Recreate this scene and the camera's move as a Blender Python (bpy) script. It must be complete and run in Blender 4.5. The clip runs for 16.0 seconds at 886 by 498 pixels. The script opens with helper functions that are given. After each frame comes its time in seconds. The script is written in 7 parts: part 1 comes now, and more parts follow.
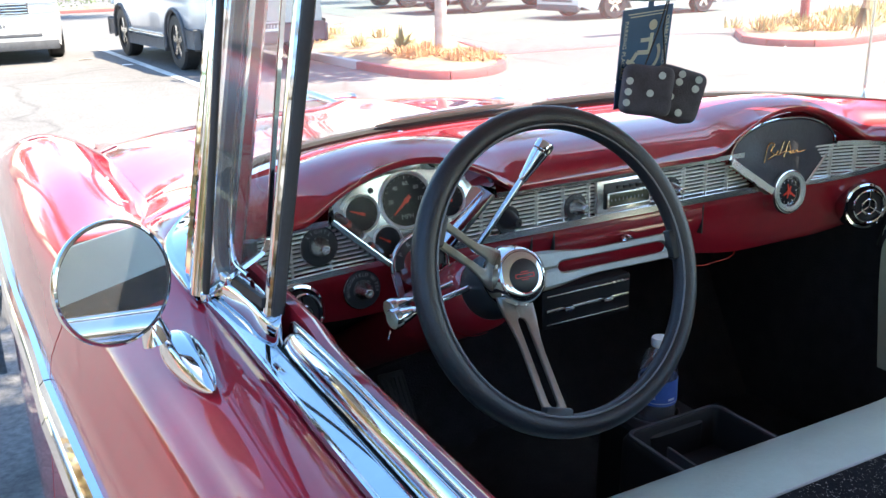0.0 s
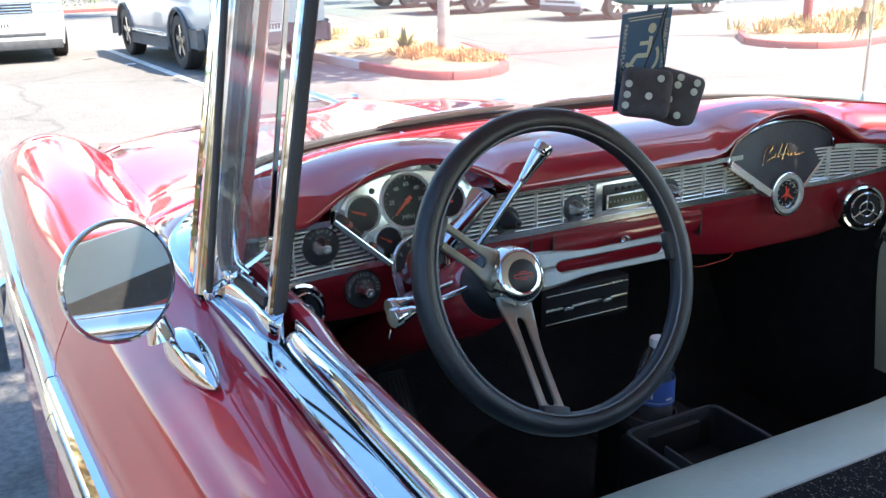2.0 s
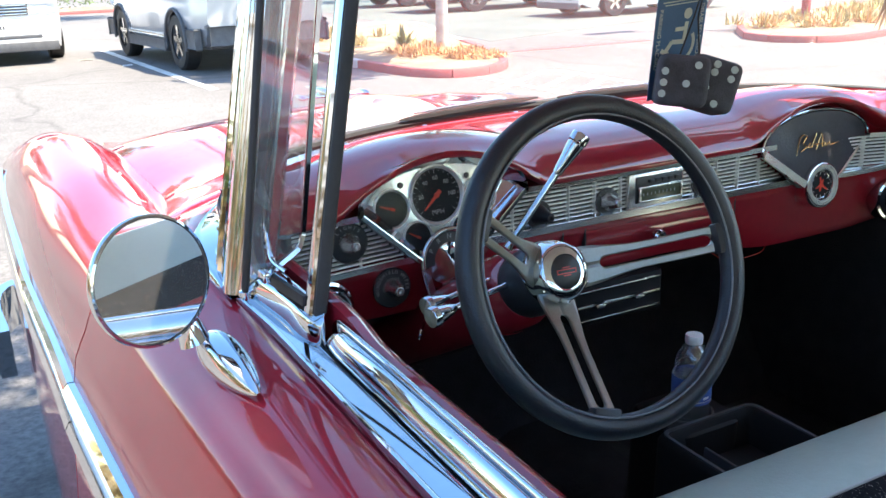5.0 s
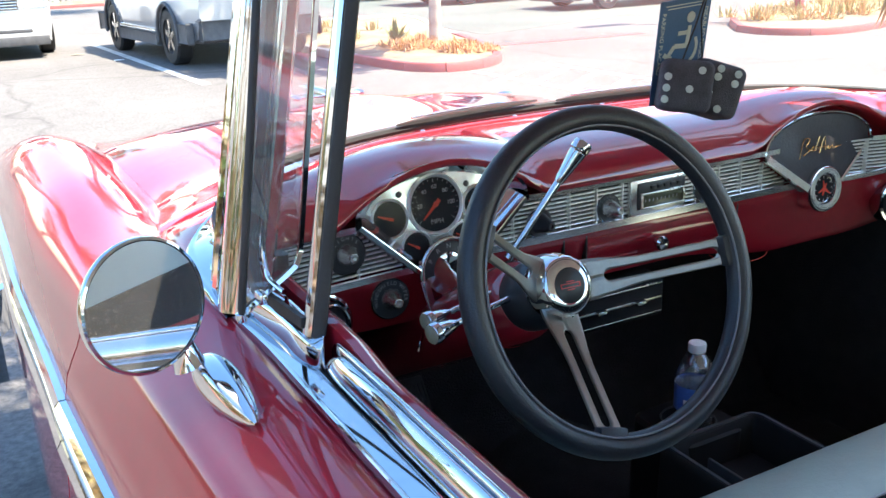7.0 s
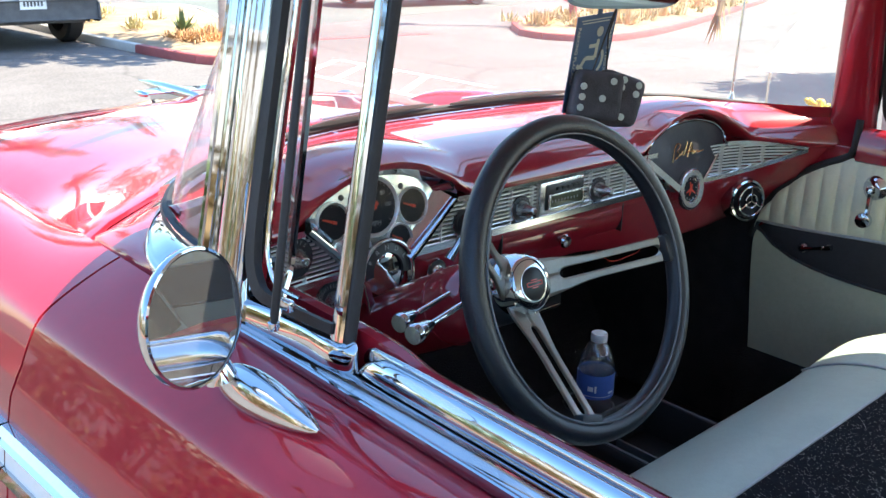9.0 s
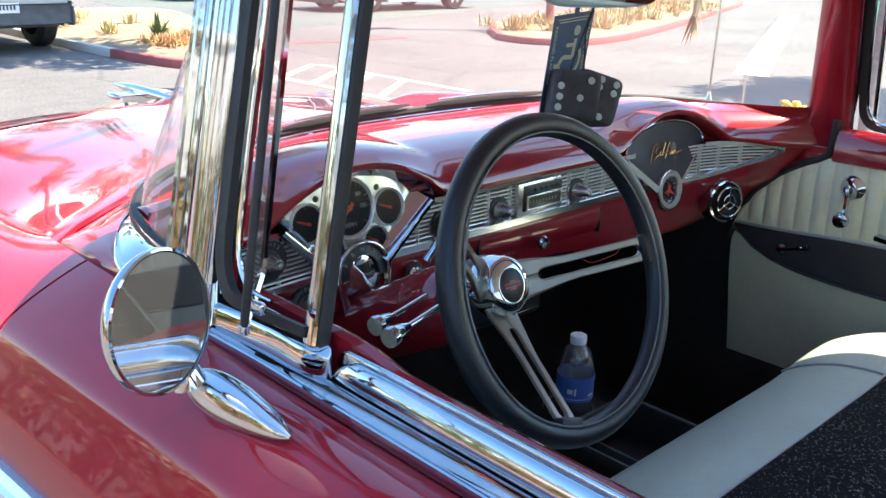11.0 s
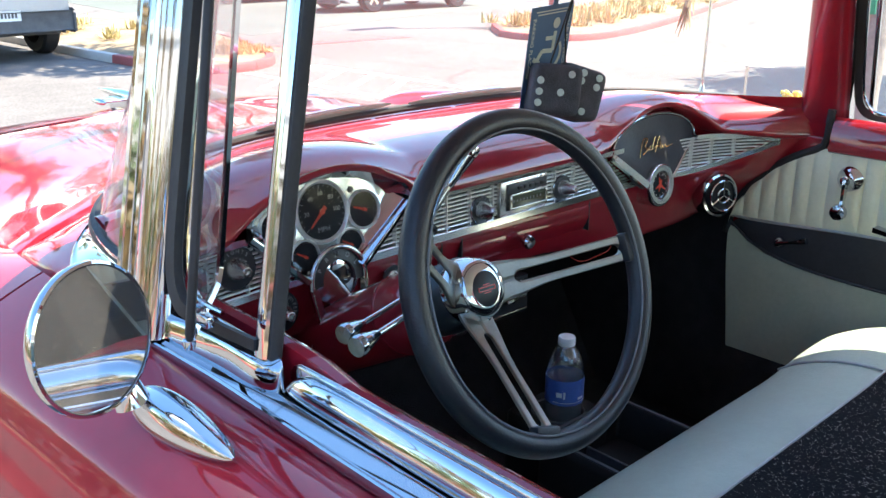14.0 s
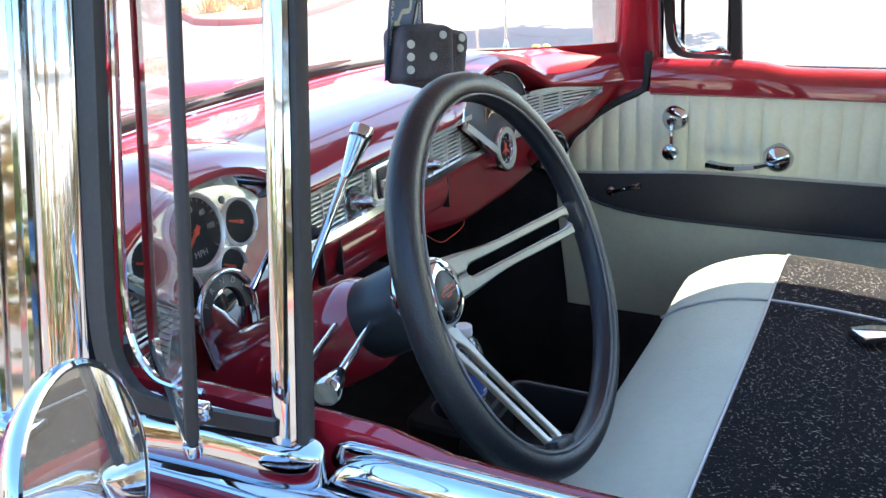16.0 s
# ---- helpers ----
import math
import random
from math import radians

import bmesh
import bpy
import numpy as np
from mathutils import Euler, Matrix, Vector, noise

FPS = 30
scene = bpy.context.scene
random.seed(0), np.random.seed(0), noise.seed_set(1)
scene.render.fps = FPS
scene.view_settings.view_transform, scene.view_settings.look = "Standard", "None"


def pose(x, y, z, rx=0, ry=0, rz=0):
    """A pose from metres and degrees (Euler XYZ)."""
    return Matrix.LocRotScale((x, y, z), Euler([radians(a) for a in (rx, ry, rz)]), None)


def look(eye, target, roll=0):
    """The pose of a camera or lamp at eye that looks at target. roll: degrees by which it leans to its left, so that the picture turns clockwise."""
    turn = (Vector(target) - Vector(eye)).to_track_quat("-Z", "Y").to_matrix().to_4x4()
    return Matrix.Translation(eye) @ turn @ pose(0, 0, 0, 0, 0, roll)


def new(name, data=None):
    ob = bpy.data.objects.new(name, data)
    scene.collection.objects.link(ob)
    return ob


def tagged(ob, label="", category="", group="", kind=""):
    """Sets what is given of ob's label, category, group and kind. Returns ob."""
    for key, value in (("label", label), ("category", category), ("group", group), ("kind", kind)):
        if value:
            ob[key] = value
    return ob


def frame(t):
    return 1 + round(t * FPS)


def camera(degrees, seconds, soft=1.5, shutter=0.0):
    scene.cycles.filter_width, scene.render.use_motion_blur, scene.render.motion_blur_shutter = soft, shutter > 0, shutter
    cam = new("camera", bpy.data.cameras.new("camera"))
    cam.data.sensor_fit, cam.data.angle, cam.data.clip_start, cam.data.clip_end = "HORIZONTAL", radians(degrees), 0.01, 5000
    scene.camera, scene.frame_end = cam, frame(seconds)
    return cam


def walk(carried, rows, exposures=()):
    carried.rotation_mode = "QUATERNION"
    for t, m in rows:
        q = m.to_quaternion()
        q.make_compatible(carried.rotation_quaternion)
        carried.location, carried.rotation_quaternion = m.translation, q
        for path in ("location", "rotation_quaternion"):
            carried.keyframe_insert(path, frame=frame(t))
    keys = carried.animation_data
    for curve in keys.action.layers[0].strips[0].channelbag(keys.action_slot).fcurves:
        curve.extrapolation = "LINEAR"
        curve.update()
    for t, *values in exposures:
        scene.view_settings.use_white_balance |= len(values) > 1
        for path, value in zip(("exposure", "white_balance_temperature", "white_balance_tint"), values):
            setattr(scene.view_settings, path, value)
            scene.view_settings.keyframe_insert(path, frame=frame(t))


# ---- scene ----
cam = camera(52.3, 16.0)
PATH = [
    (0, (-0.88, -1.046, 1.352), (0.0, 0.642, 0.739), -1.6),
    (0.5, (-0.884, -1.049, 1.353), (-0.005, 0.641, 0.741), -1.5),
    (1, (-0.884, -1.051, 1.353), (-0.008, 0.639, 0.739), -1.6),
    (1.5, (-0.883, -1.055, 1.355), (-0.006, 0.634, 0.741), -1.4),
    (2, (-0.884, -1.059, 1.356), (-0.008, 0.631, 0.744), -1.4),
    (2.5, (-0.885, -1.057, 1.357), (-0.013, 0.635, 0.742), -1.4),
    (3, (-0.883, -1.055, 1.355), (-0.018, 0.64, 0.74), -1.4),
    (3.5, (-0.882, -1.052, 1.352), (-0.023, 0.646, 0.736), -1.4),
    (4, (-0.876, -1.048, 1.35), (-0.02, 0.65, 0.73), -1.4),
    (4.5, (-0.882, -1.04, 1.344), (-0.021, 0.655, 0.722), -1.6),
    (4.7, (-0.904, -1.014, 1.337), (-0.022, 0.674, 0.725), -2.0),
    (6.8, (-0.884, -0.969, 1.369), (-0.023, 0.711, 0.707), -1.4),
    (7, (-0.895, -0.968, 1.353), (-0.005, 0.708, 0.723), -2.1),
    (7.5, (-0.898, -0.983, 1.356), (0.038, 0.666, 0.722), -1.6),
    (8, (-0.976, -0.94, 1.369), (0.116, 0.61, 0.732), -0.2),
    (8.5, (-1.073, -0.881, 1.367), (0.172, 0.547, 0.727), 1.1),
    (9, (-1.076, -0.871, 1.37), (0.204, 0.526, 0.729), 1.5),
    (9.5, (-1.058, -0.871, 1.372), (0.233, 0.516, 0.733), 1.6),
    (9.7, (-1.059, -0.867, 1.36), (0.237, 0.518, 0.725), 1.6),
    (11.8, (-1.069, -0.855, 1.361), (0.255, 0.505, 0.73), 1.4),
    (12, (-1.071, -0.849, 1.355), (0.255, 0.51, 0.725), 1.3),
    (12.5, (-1.045, -0.852, 1.353), (0.285, 0.502, 0.722), 1.2),
    (13, (-1.017, -0.86, 1.362), (0.309, 0.495, 0.727), 1.3),
    (13.5, (-1.013, -0.862, 1.36), (0.311, 0.496, 0.724), 1.3),
    (14, (-1.006, -0.862, 1.354), (0.294, 0.52, 0.72), 0.2),
    (14.5, (-0.986, -0.876, 1.349), (0.269, 0.547, 0.715), -1.5),
    (15, (-0.997, -0.828, 1.331), (0.34, 0.514, 0.689), -2.4),
    (15.5, (-1.054, -0.683, 1.328), (0.453, 0.456, 0.671), -2.6),
    (16, (-1.012, -0.59, 1.321), (0.643, 0.3, 0.635), -3.2),
]
walk(cam, [(t, look(eye, target, roll)) for t, eye, target, roll in PATH],
     [(t, e, 7250, 6) for t, e in ((0, 2.62), (2.5, 2.56), (6.9, 2.52), (7.6, 2.77), (8.1, 2.70), (8.6, 2.52), (9.0, 2.44), (9.5, 2.34), (12.0, 2.28), (13.2, 2.44), (14.5, 2.64), (15.5, 2.98), (16, 3.02))])

# world, sun and exposure
SUN_TO = Vector((0.66, -0.44, 1.5)).normalized()
world = bpy.data.worlds.new("sky")
scene.world = world
world.use_nodes = True
wn = world.node_tree.nodes
sky = wn.new("ShaderNodeTexSky")
sky.sky_type, sky.sun_disc = "NISHITA", False
sky.altitude, sky.air_density, sky.dust_density, sky.ozone_density = 300, 1.0, 0.9, 1.8
sky.sun_elevation = math.asin(SUN_TO.z)
sky.sun_rotation = math.atan2(SUN_TO.x, SUN_TO.y)
sat = wn.new("ShaderNodeHueSaturation")
sat.inputs["Saturation"].default_value = 1.22
world.node_tree.links.new(sky.outputs[0], sat.inputs["Color"])
world.node_tree.links.new(sat.outputs[0], wn["Background"].inputs[0])
wn["Background"].inputs[1].default_value = 0.13
sun = new("sun", bpy.data.lights.new("sun", "SUN"))
sun.data.energy, sun.data.angle, sun.data.color = 3.5, radians(0.53), (1.0, 0.93, 0.84)
sun.matrix_world = look(SUN_TO * 20, (0, 0, 0))


# ---------- materials ----------
def material(name, color, rough=0.5, metal=0.0, coat=0.0, vary=0.0, scale=8.0, bump=0.0, bump_scale=60.0,
             rough_vary=0.0, other=None, spec=0.5, emit=0.0, per_object=0.0):
    """Principled surface with two scales of colour change and a fine bump."""
    m = bpy.data.materials.new(name)
    m.use_nodes = True
    nt = m.node_tree
    b = nt.nodes["Principled BSDF"]
    b.inputs["Base Color"].default_value = (*color, 1)
    b.inputs["Roughness"].default_value = rough
    b.inputs["Metallic"].default_value = metal
    b.inputs["Coat Weight"].default_value = coat
    b.inputs["Coat Roughness"].default_value = 0.03
    b.inputs["Coat IOR"].default_value = 1.45
    b.inputs["Specular IOR Level"].default_value = spec
    if emit:
        b.inputs["Emission Color"].default_value = (*color, 1)
        b.inputs["Emission Strength"].default_value = emit
    tc = nt.nodes.new("ShaderNodeTexCoord")
    if vary or other:
        big = nt.nodes.new("ShaderNodeTexNoise")
        big.inputs["Scale"].default_value, big.inputs["Detail"].default_value = scale, 6
        small = nt.nodes.new("ShaderNodeTexNoise")
        small.inputs["Scale"].default_value, small.inputs["Detail"].default_value = scale * 14, 3
        mixn = nt.nodes.new("ShaderNodeMix")
        mixn.inputs[0].default_value = 0.35
        nt.links.new(tc.outputs["Object"], big.inputs["Vector"])
        nt.links.new(tc.outputs["Object"], small.inputs["Vector"])
        nt.links.new(big.outputs["Fac"], mixn.inputs[2])
        nt.links.new(small.outputs["Fac"], mixn.inputs[3])
        ramp = nt.nodes.new("ShaderNodeValToRGB")
        o = other or tuple(c * (1 - vary) for c in color)
        ramp.color_ramp.elements[0].position, ramp.color_ramp.elements[1].position = 0.36, 0.64
        ramp.color_ramp.elements[0].color = (*o, 1)
        ramp.color_ramp.elements[1].color = (*[min(1, c * (1 + vary)) for c in color], 1)
        nt.links.new(mixn.outputs[0], ramp.inputs[0])
        out = ramp.outputs[0]
        if per_object:
            info = nt.nodes.new("ShaderNodeObjectInfo")
            hsv = nt.nodes.new("ShaderNodeHueSaturation")
            mr = nt.nodes.new("ShaderNodeMapRange")
            mr.inputs["To Min"].default_value, mr.inputs["To Max"].default_value = 1 - per_object, 1 + per_object
            nt.links.new(info.outputs["Random"], mr.inputs["Value"])
            nt.links.new(mr.outputs[0], hsv.inputs["Value"])
            nt.links.new(out, hsv.inputs["Color"])
            out = hsv.outputs[0]
        nt.links.new(out, b.inputs["Base Color"])
        if rough_vary:
            mr = nt.nodes.new("ShaderNodeMapRange")
            mr.inputs["To Min"].default_value = max(0.0, rough - rough_vary)
            mr.inputs["To Max"].default_value = rough + rough_vary
            nt.links.new(mixn.outputs[0], mr.inputs["Value"])
            nt.links.new(mr.outputs[0], b.inputs["Roughness"])
    if bump:
        n = nt.nodes.new("ShaderNodeTexNoise")
        n.inputs["Scale"].default_value, n.inputs["Detail"].default_value = bump_scale, 4
        nt.links.new(tc.outputs["Object"], n.inputs["Vector"])
        bp = nt.nodes.new("ShaderNodeBump")
        bp.inputs["Strength"].default_value, bp.inputs["Distance"].default_value = bump, 0.01
        nt.links.new(n.outputs["Fac"], bp.inputs["Height"])
        nt.links.new(bp.outputs[0], b.inputs["Normal"])
    return m


def glass_material(name, tint=(1, 1, 1), rough=0.0, gloss=0.06, dust_haze=0.0):
    """Thin pane: clear, with a weak mirror that grows at grazing angles."""
    m = bpy.data.materials.new(name)
    m.use_nodes = True
    nt = m.node_tree
    nt.nodes.clear()
    out = nt.nodes.new("ShaderNodeOutputMaterial")
    tr = nt.nodes.new("ShaderNodeBsdfTransparent")
    tr.inputs[0].default_value = (*tint, 1)
    gl = nt.nodes.new("ShaderNodeBsdfGlossy")
    gl.inputs["Roughness"].default_value = rough
    mx = nt.nodes.new("ShaderNodeMixShader")
    lw = nt.nodes.new("ShaderNodeLayerWeight")
    lw.inputs["Blend"].default_value = 0.5
    pw = nt.nodes.new("ShaderNodeMath")
    pw.operation, pw.inputs[1].default_value = "POWER", 4.0
    ma = nt.nodes.new("ShaderNodeMath")
    ma.operation, ma.inputs[1].default_value, ma.inputs[2].default_value = "MULTIPLY_ADD", 0.75, gloss
    nt.links.new(lw.outputs["Facing"], pw.inputs[0])
    nt.links.new(pw.outputs[0], ma.inputs[0])
    nt.links.new(ma.outputs[0], mx.inputs[0])
    nt.links.new(tr.outputs[0], mx.inputs[1])
    nt.links.new(gl.outputs[0], mx.inputs[2])
    last = mx.outputs[0]
    if dust_haze:
        # thin film, faint wiped streaks: dust, and painted haze for vent pane, bottle, water
        tc = nt.nodes.new("ShaderNodeTexCoord")
        mp = nt.nodes.new("ShaderNodeMapping")
        mp.inputs["Scale"].default_value = (3, 3, 11)
        nz = nt.nodes.new("ShaderNodeTexNoise")
        nz.inputs["Scale"].default_value, nz.inputs["Detail"].default_value = 2.0, 6
        mr = nt.nodes.new("ShaderNodeMapRange")
        mr.inputs["To Min"].default_value, mr.inputs["To Max"].default_value = dust_haze * 0.6, dust_haze * 1.4
        df = nt.nodes.new("ShaderNodeBsdfDiffuse")
        tl = nt.nodes.new("ShaderNodeBsdfTranslucent")
        df.inputs[0].default_value = tl.inputs[0].default_value = (0.85, 0.82, 0.80, 1)
        half = nt.nodes.new("ShaderNodeMixShader")
        film = nt.nodes.new("ShaderNodeMixShader")
        nt.links.new(tc.outputs["Object"], mp.inputs[0])
        nt.links.new(mp.outputs[0], nz.inputs["Vector"])
        nt.links.new(nz.outputs["Fac"], mr.inputs["Value"])
        nt.links.new(mr.outputs[0], film.inputs[0])
        nt.links.new(df.outputs[0], half.inputs[1])
        nt.links.new(tl.outputs[0], half.inputs[2])
        nt.links.new(last, film.inputs[1])
        nt.links.new(half.outputs[0], film.inputs[2])
        last = film.outputs[0]
    nt.links.new(last, out.inputs[0])
    return m


RED = material("red_enamel", (0.36, 0.010, 0.023), 0.5, 0.0, 1.0, vary=0.10, scale=3, rough_vary=0.05, spec=0.08)
RED_IN = material("red_enamel_inside", (0.28, 0.010, 0.020), 0.42, 0.0, 1.0, vary=0.10, scale=4, spec=0.1)
RED_IN.node_tree.nodes["Principled BSDF"].inputs["Coat IOR"].default_value = 1.75
CHROME = material("chrome", (0.54, 0.56, 0.585), 0.04, 1.0, vary=0.05, scale=9, rough_vary=0.035)
BRIGHT = material("bright_trim_strip", (0.80, 0.82, 0.85), 0.17, 1.0, vary=0.06, scale=18, rough_vary=0.06)
STEEL = material("brushed_aluminium", (0.74, 0.72, 0.69), 0.26, 1.0, vary=0.08, scale=20, rough_vary=0.06)
SLAT = material("bright_slat_aluminium", (0.86, 0.85, 0.82), 0.36, 0.7, vary=0.06, scale=24, rough_vary=0.06)
SPOKE = material("dull_brushed_spoke", (0.36, 0.34, 0.30), 0.40, 1.0, vary=0.10, scale=24, rough_vary=0.08)
SATIN = material("satin_silver_plate", (0.80, 0.83, 0.76), 0.22, 0.65, vary=0.05, scale=25)
BLACK = material("black_plastic", (0.020, 0.020, 0.023), 0.38, vary=0.2, scale=12)
RUBBER = material("black_rubber", (0.016, 0.016, 0.018), 0.6, vary=0.3, scale=20, bump=0.1)
GRIP = material("wheel_leather", (0.014, 0.015, 0.020), 0.41, vary=0.25, scale=10, bump=0.10, bump_scale=420)
CONSOLE = material("matt_black_moulding", (0.007, 0.007, 0.008), 0.62, vary=0.2, scale=14, spec=0.25)
CARPET = material("black_carpet", (0.015, 0.0145, 0.018), 0.95, vary=0.4, scale=30, bump=0.6, bump_scale=300)
# film on the vent pane also stands in for washed-out reflections
GLASS = glass_material("window_glass", (0.97, 0.985, 0.975), 0.0, 0.05, 0.08)
SCREEN_GLASS = glass_material("windscreen_glass", (0.97, 0.985, 0.975), 0.0, 0.05, 0.08)
DIAL_GLASS = glass_material("dial_glass", (0.99, 0.99, 0.99), 0.0, 0.006)
MIRROR = material("mirror_silver", (0.82, 0.83, 0.84), 0.012, 0.955, vary=0.03, scale=30)
CREAM = material("cream_vinyl", (0.74, 0.74, 0.58), 0.42, vary=0.06, scale=9, bump=0.12, bump_scale=260)
SAGE = material("grey_vinyl", (0.42, 0.50, 0.43), 0.40, vary=0.06, scale=7, bump=0.12, bump_scale=260)
SAGE_DOOR = material("sage_vinyl", (0.42, 0.44, 0.34), 0.42, vary=0.08, scale=7, bump=0.12, bump_scale=260)
BLACK_VINYL = material("black_vinyl", (0.034, 0.034, 0.040), 0.5, vary=0.2, scale=9, bump=0.1, bump_scale=240)
PIPING = material("silver_piping", (0.42, 0.44, 0.43), 0.35, 0.3, vary=0.1, scale=30)
GOLD = material("gold_emblem", (0.66, 0.36, 0.14), 0.25, 0.9, vary=0.1, scale=40)
DIAL = material("dial_black", (0.018, 0.018, 0.020), 0.8, vary=0.15, scale=30, spec=0.15)
NEEDLE = material("orange_needle", (0.70, 0.055, 0.025), 0.45, vary=0.1, scale=30)
LETTER = material("faded_letter_paint", (0.30, 0.30, 0.30), 0.6, vary=0.1, scale=40)
WHITE = material("white_paint", (0.78, 0.78, 0.77), 0.35, vary=0.04, scale=10)
HEADLINER = material("headliner", (0.78, 0.78, 0.72), 0.85, vary=0.08, scale=12, bump=0.2, bump_scale=200)


def thread_fabric():
    """Black cloth with short silver threads."""
    m = material("black_silver_thread_cloth", (0.008, 0.008, 0.010), 0.85, vary=0.3, scale=40, bump=0.25, bump_scale=350, spec=0.15)
    nt = m.node_tree
    b = nt.nodes["Principled BSDF"]
    tc = nt.nodes.new("ShaderNodeTexCoord")
    mp = nt.nodes.new("ShaderNodeMapping")
    mp.inputs["Scale"].default_value = (950, 190, 190)
    mp.inputs["Rotation"].default_value = (0, 0, 0.3)
    n = nt.nodes.new("ShaderNodeTexNoise")
    n.inputs["Scale"].default_value, n.inputs["Detail"].default_value = 1.0, 1.5
    ramp = nt.nodes.new("ShaderNodeValToRGB")
    ramp.color_ramp.elements[0].position, ramp.color_ramp.elements[1].position = 0.67, 0.70
    nt.links.new(tc.outputs["Object"], mp.inputs[0])
    nt.links.new(mp.outputs[0], n.inputs["Vector"])
    nt.links.new(n.outputs["Fac"], ramp.inputs[0])
    old = b.inputs["Base Color"].links[0].from_socket
    mx = nt.nodes.new("ShaderNodeMix")
    mx.data_type = "RGBA"
    nt.links.new(ramp.outputs[0], mx.inputs[0])
    nt.links.new(old, mx.inputs[6])
    mx.inputs[7].default_value = (0.62, 0.60, 0.55, 1)
    nt.links.new(mx.outputs[2], b.inputs["Base Color"])
    return m


CLOTH = thread_fabric()


# ---------- mesh helpers ----------
def part(name, bm, mat, parent=None, label="", sharp=38, smooth=True):
    """One bmesh as one object under its thing. mat may be a list of slots."""
    me = bpy.data.meshes.new(name)
    bmesh.ops.recalc_face_normals(bm, faces=bm.faces)
    bm.to_mesh(me)
    bm.free()
    for mm in (mat if isinstance(mat, (list, tuple)) else [mat]):
        me.materials.append(mm)
    if smooth:
        me.shade_smooth()
        me.set_sharp_from_angle(angle=radians(sharp))
    ob = new(name, me)
    ob.parent = parent
    if label:
        tagged(ob, label)
    return ob


def thing(name, label, category, group="", kind="", at=(0, 0, 0), rz=0.0):
    ob = new(name)
    ob.matrix_basis = pose(*at, 0, 0, rz)
    return tagged(ob, label, category, group, kind)


def grid(bm, rows, close_u=False, close_v=False, slot=0):
    """Faces over rows of equally many points."""
    vs = [[bm.verts.new(p) for p in r] for r in rows]
    nu, nv = len(vs), len(vs[0])
    for i in range(nu if close_u else nu - 1):
        for j in range(nv if close_v else nv - 1):
            f = bm.faces.new((vs[i][j], vs[(i + 1) % nu][j], vs[(i + 1) % nu][(j + 1) % nv], vs[i][(j + 1) % nv]))
            f.material_index = slot
    return vs


def cap(bm, ring, slot=0):
    f = bm.faces.new(ring)
    f.material_index = slot


def frames(path, closed=False, up=None):
    """Two cross directions at each point of a path, carried along without twist."""
    n = len(path)
    tang = []
    for i in range(n):
        a = path[(i - 1) % n] if closed or i else path[0]
        b = path[(i + 1) % n] if closed or i < n - 1 else path[-1]
        tang.append((b - a).normalized())
    side = (up or (Vector((0, 0, 1)) if abs(tang[0].z) < 0.9 else Vector((0, 1, 0)))).cross(tang[0]).normalized()
    out = []
    for t in tang:
        side = (side - t * side.dot(t)).normalized()
        out.append((side, t.cross(side).normalized()))
    return out


def sweep(bm, path, profile, closed=False, up=None, scale=None, slot=0):
    """A closed profile of (across, up) pairs along a path, with capped ends."""
    path = [Vector(p) for p in path]
    rows = []
    for i, (p, (a, b)) in enumerate(zip(path, frames(path, closed, up))):
        k = scale[i] if scale else 1.0
        rows.append([p + a * u * k + b * v * k for u, v in profile])
    vs = grid(bm, rows, close_u=closed, close_v=True, slot=slot)
    if not closed:
        cap(bm, vs[0][::-1], slot)
        cap(bm, vs[-1], slot)
    return vs


def circle(r, n=12):
    return [(r * math.cos(2 * math.pi * k / n), r * math.sin(2 * math.pi * k / n)) for k in range(n)]


def tube(bm, path, r, n=10, closed=False, scale=None, slot=0):
    return sweep(bm, path, circle(r, n), closed, None, scale, slot)


def lathe(bm, profile, origin=(0, 0, 0), axis=(0, 0, 1), n=24, slot=0, ref=None, hollow=False):
    """Turned form: profile of (radius, height) from bottom to top."""
    o, w = Vector(origin), Vector(axis).normalized()
    u = (Vector(ref) if ref else (Vector((1, 0, 0)) if abs(w.x) < 0.9 else Vector((0, 1, 0))))
    u = (u - w * u.dot(w)).normalized()
    v = w.cross(u)
    rows = []
    for r, h in profile:
        r = max(r, 1e-5)
        rows.append([o + w * h + u * r * math.cos(2 * math.pi * k / n) + v * r * math.sin(2 * math.pi * k / n) for k in range(n)])
    vs = grid(bm, rows, close_v=True, slot=slot)
    if hollow:
        return
    cap(bm, vs[0][::-1], slot)
    cap(bm, vs[-1], slot)


def slab(bm, outline, depth, m=None, bevel=0.0, slot=0, bevel_steps=2):
    """A flat outline of (x, y) raised by depth along z, laid by the matrix m, its upper rim rounded."""
    m = m or Matrix()
    lo = [bm.verts.new(m @ Vector((x, y, 0))) for x, y in outline]
    rows = [lo]
    if bevel:
        c = Vector((sum(x for x, _ in outline) / len(outline), sum(y for _, y in outline) / len(outline)))
        rad = max((Vector(p) - c).length for p in outline)
        for s in range(bevel_steps + 1):
            a = math.pi / 2 * s / bevel_steps
            k = 1 - bevel * (1 - math.cos(a)) / rad
            z = depth - bevel + bevel * math.sin(a)
            rows.append([bm.verts.new(m @ Vector(((x - c.x) * k + c.x, (y - c.y) * k + c.y, z))) for x, y in outline])
    else:
        rows.append([bm.verts.new(m @ Vector((x, y, depth))) for x, y in outline])
    n = len(outline)
    for a, b in zip(rows, rows[1:]):
        for i in range(n):
            f = bm.faces.new((a[i], a[(i + 1) % n], b[(i + 1) % n], b[i]))
            f.material_index = slot
    cap(bm, lo[::-1], slot)
    cap(bm, rows[-1], slot)


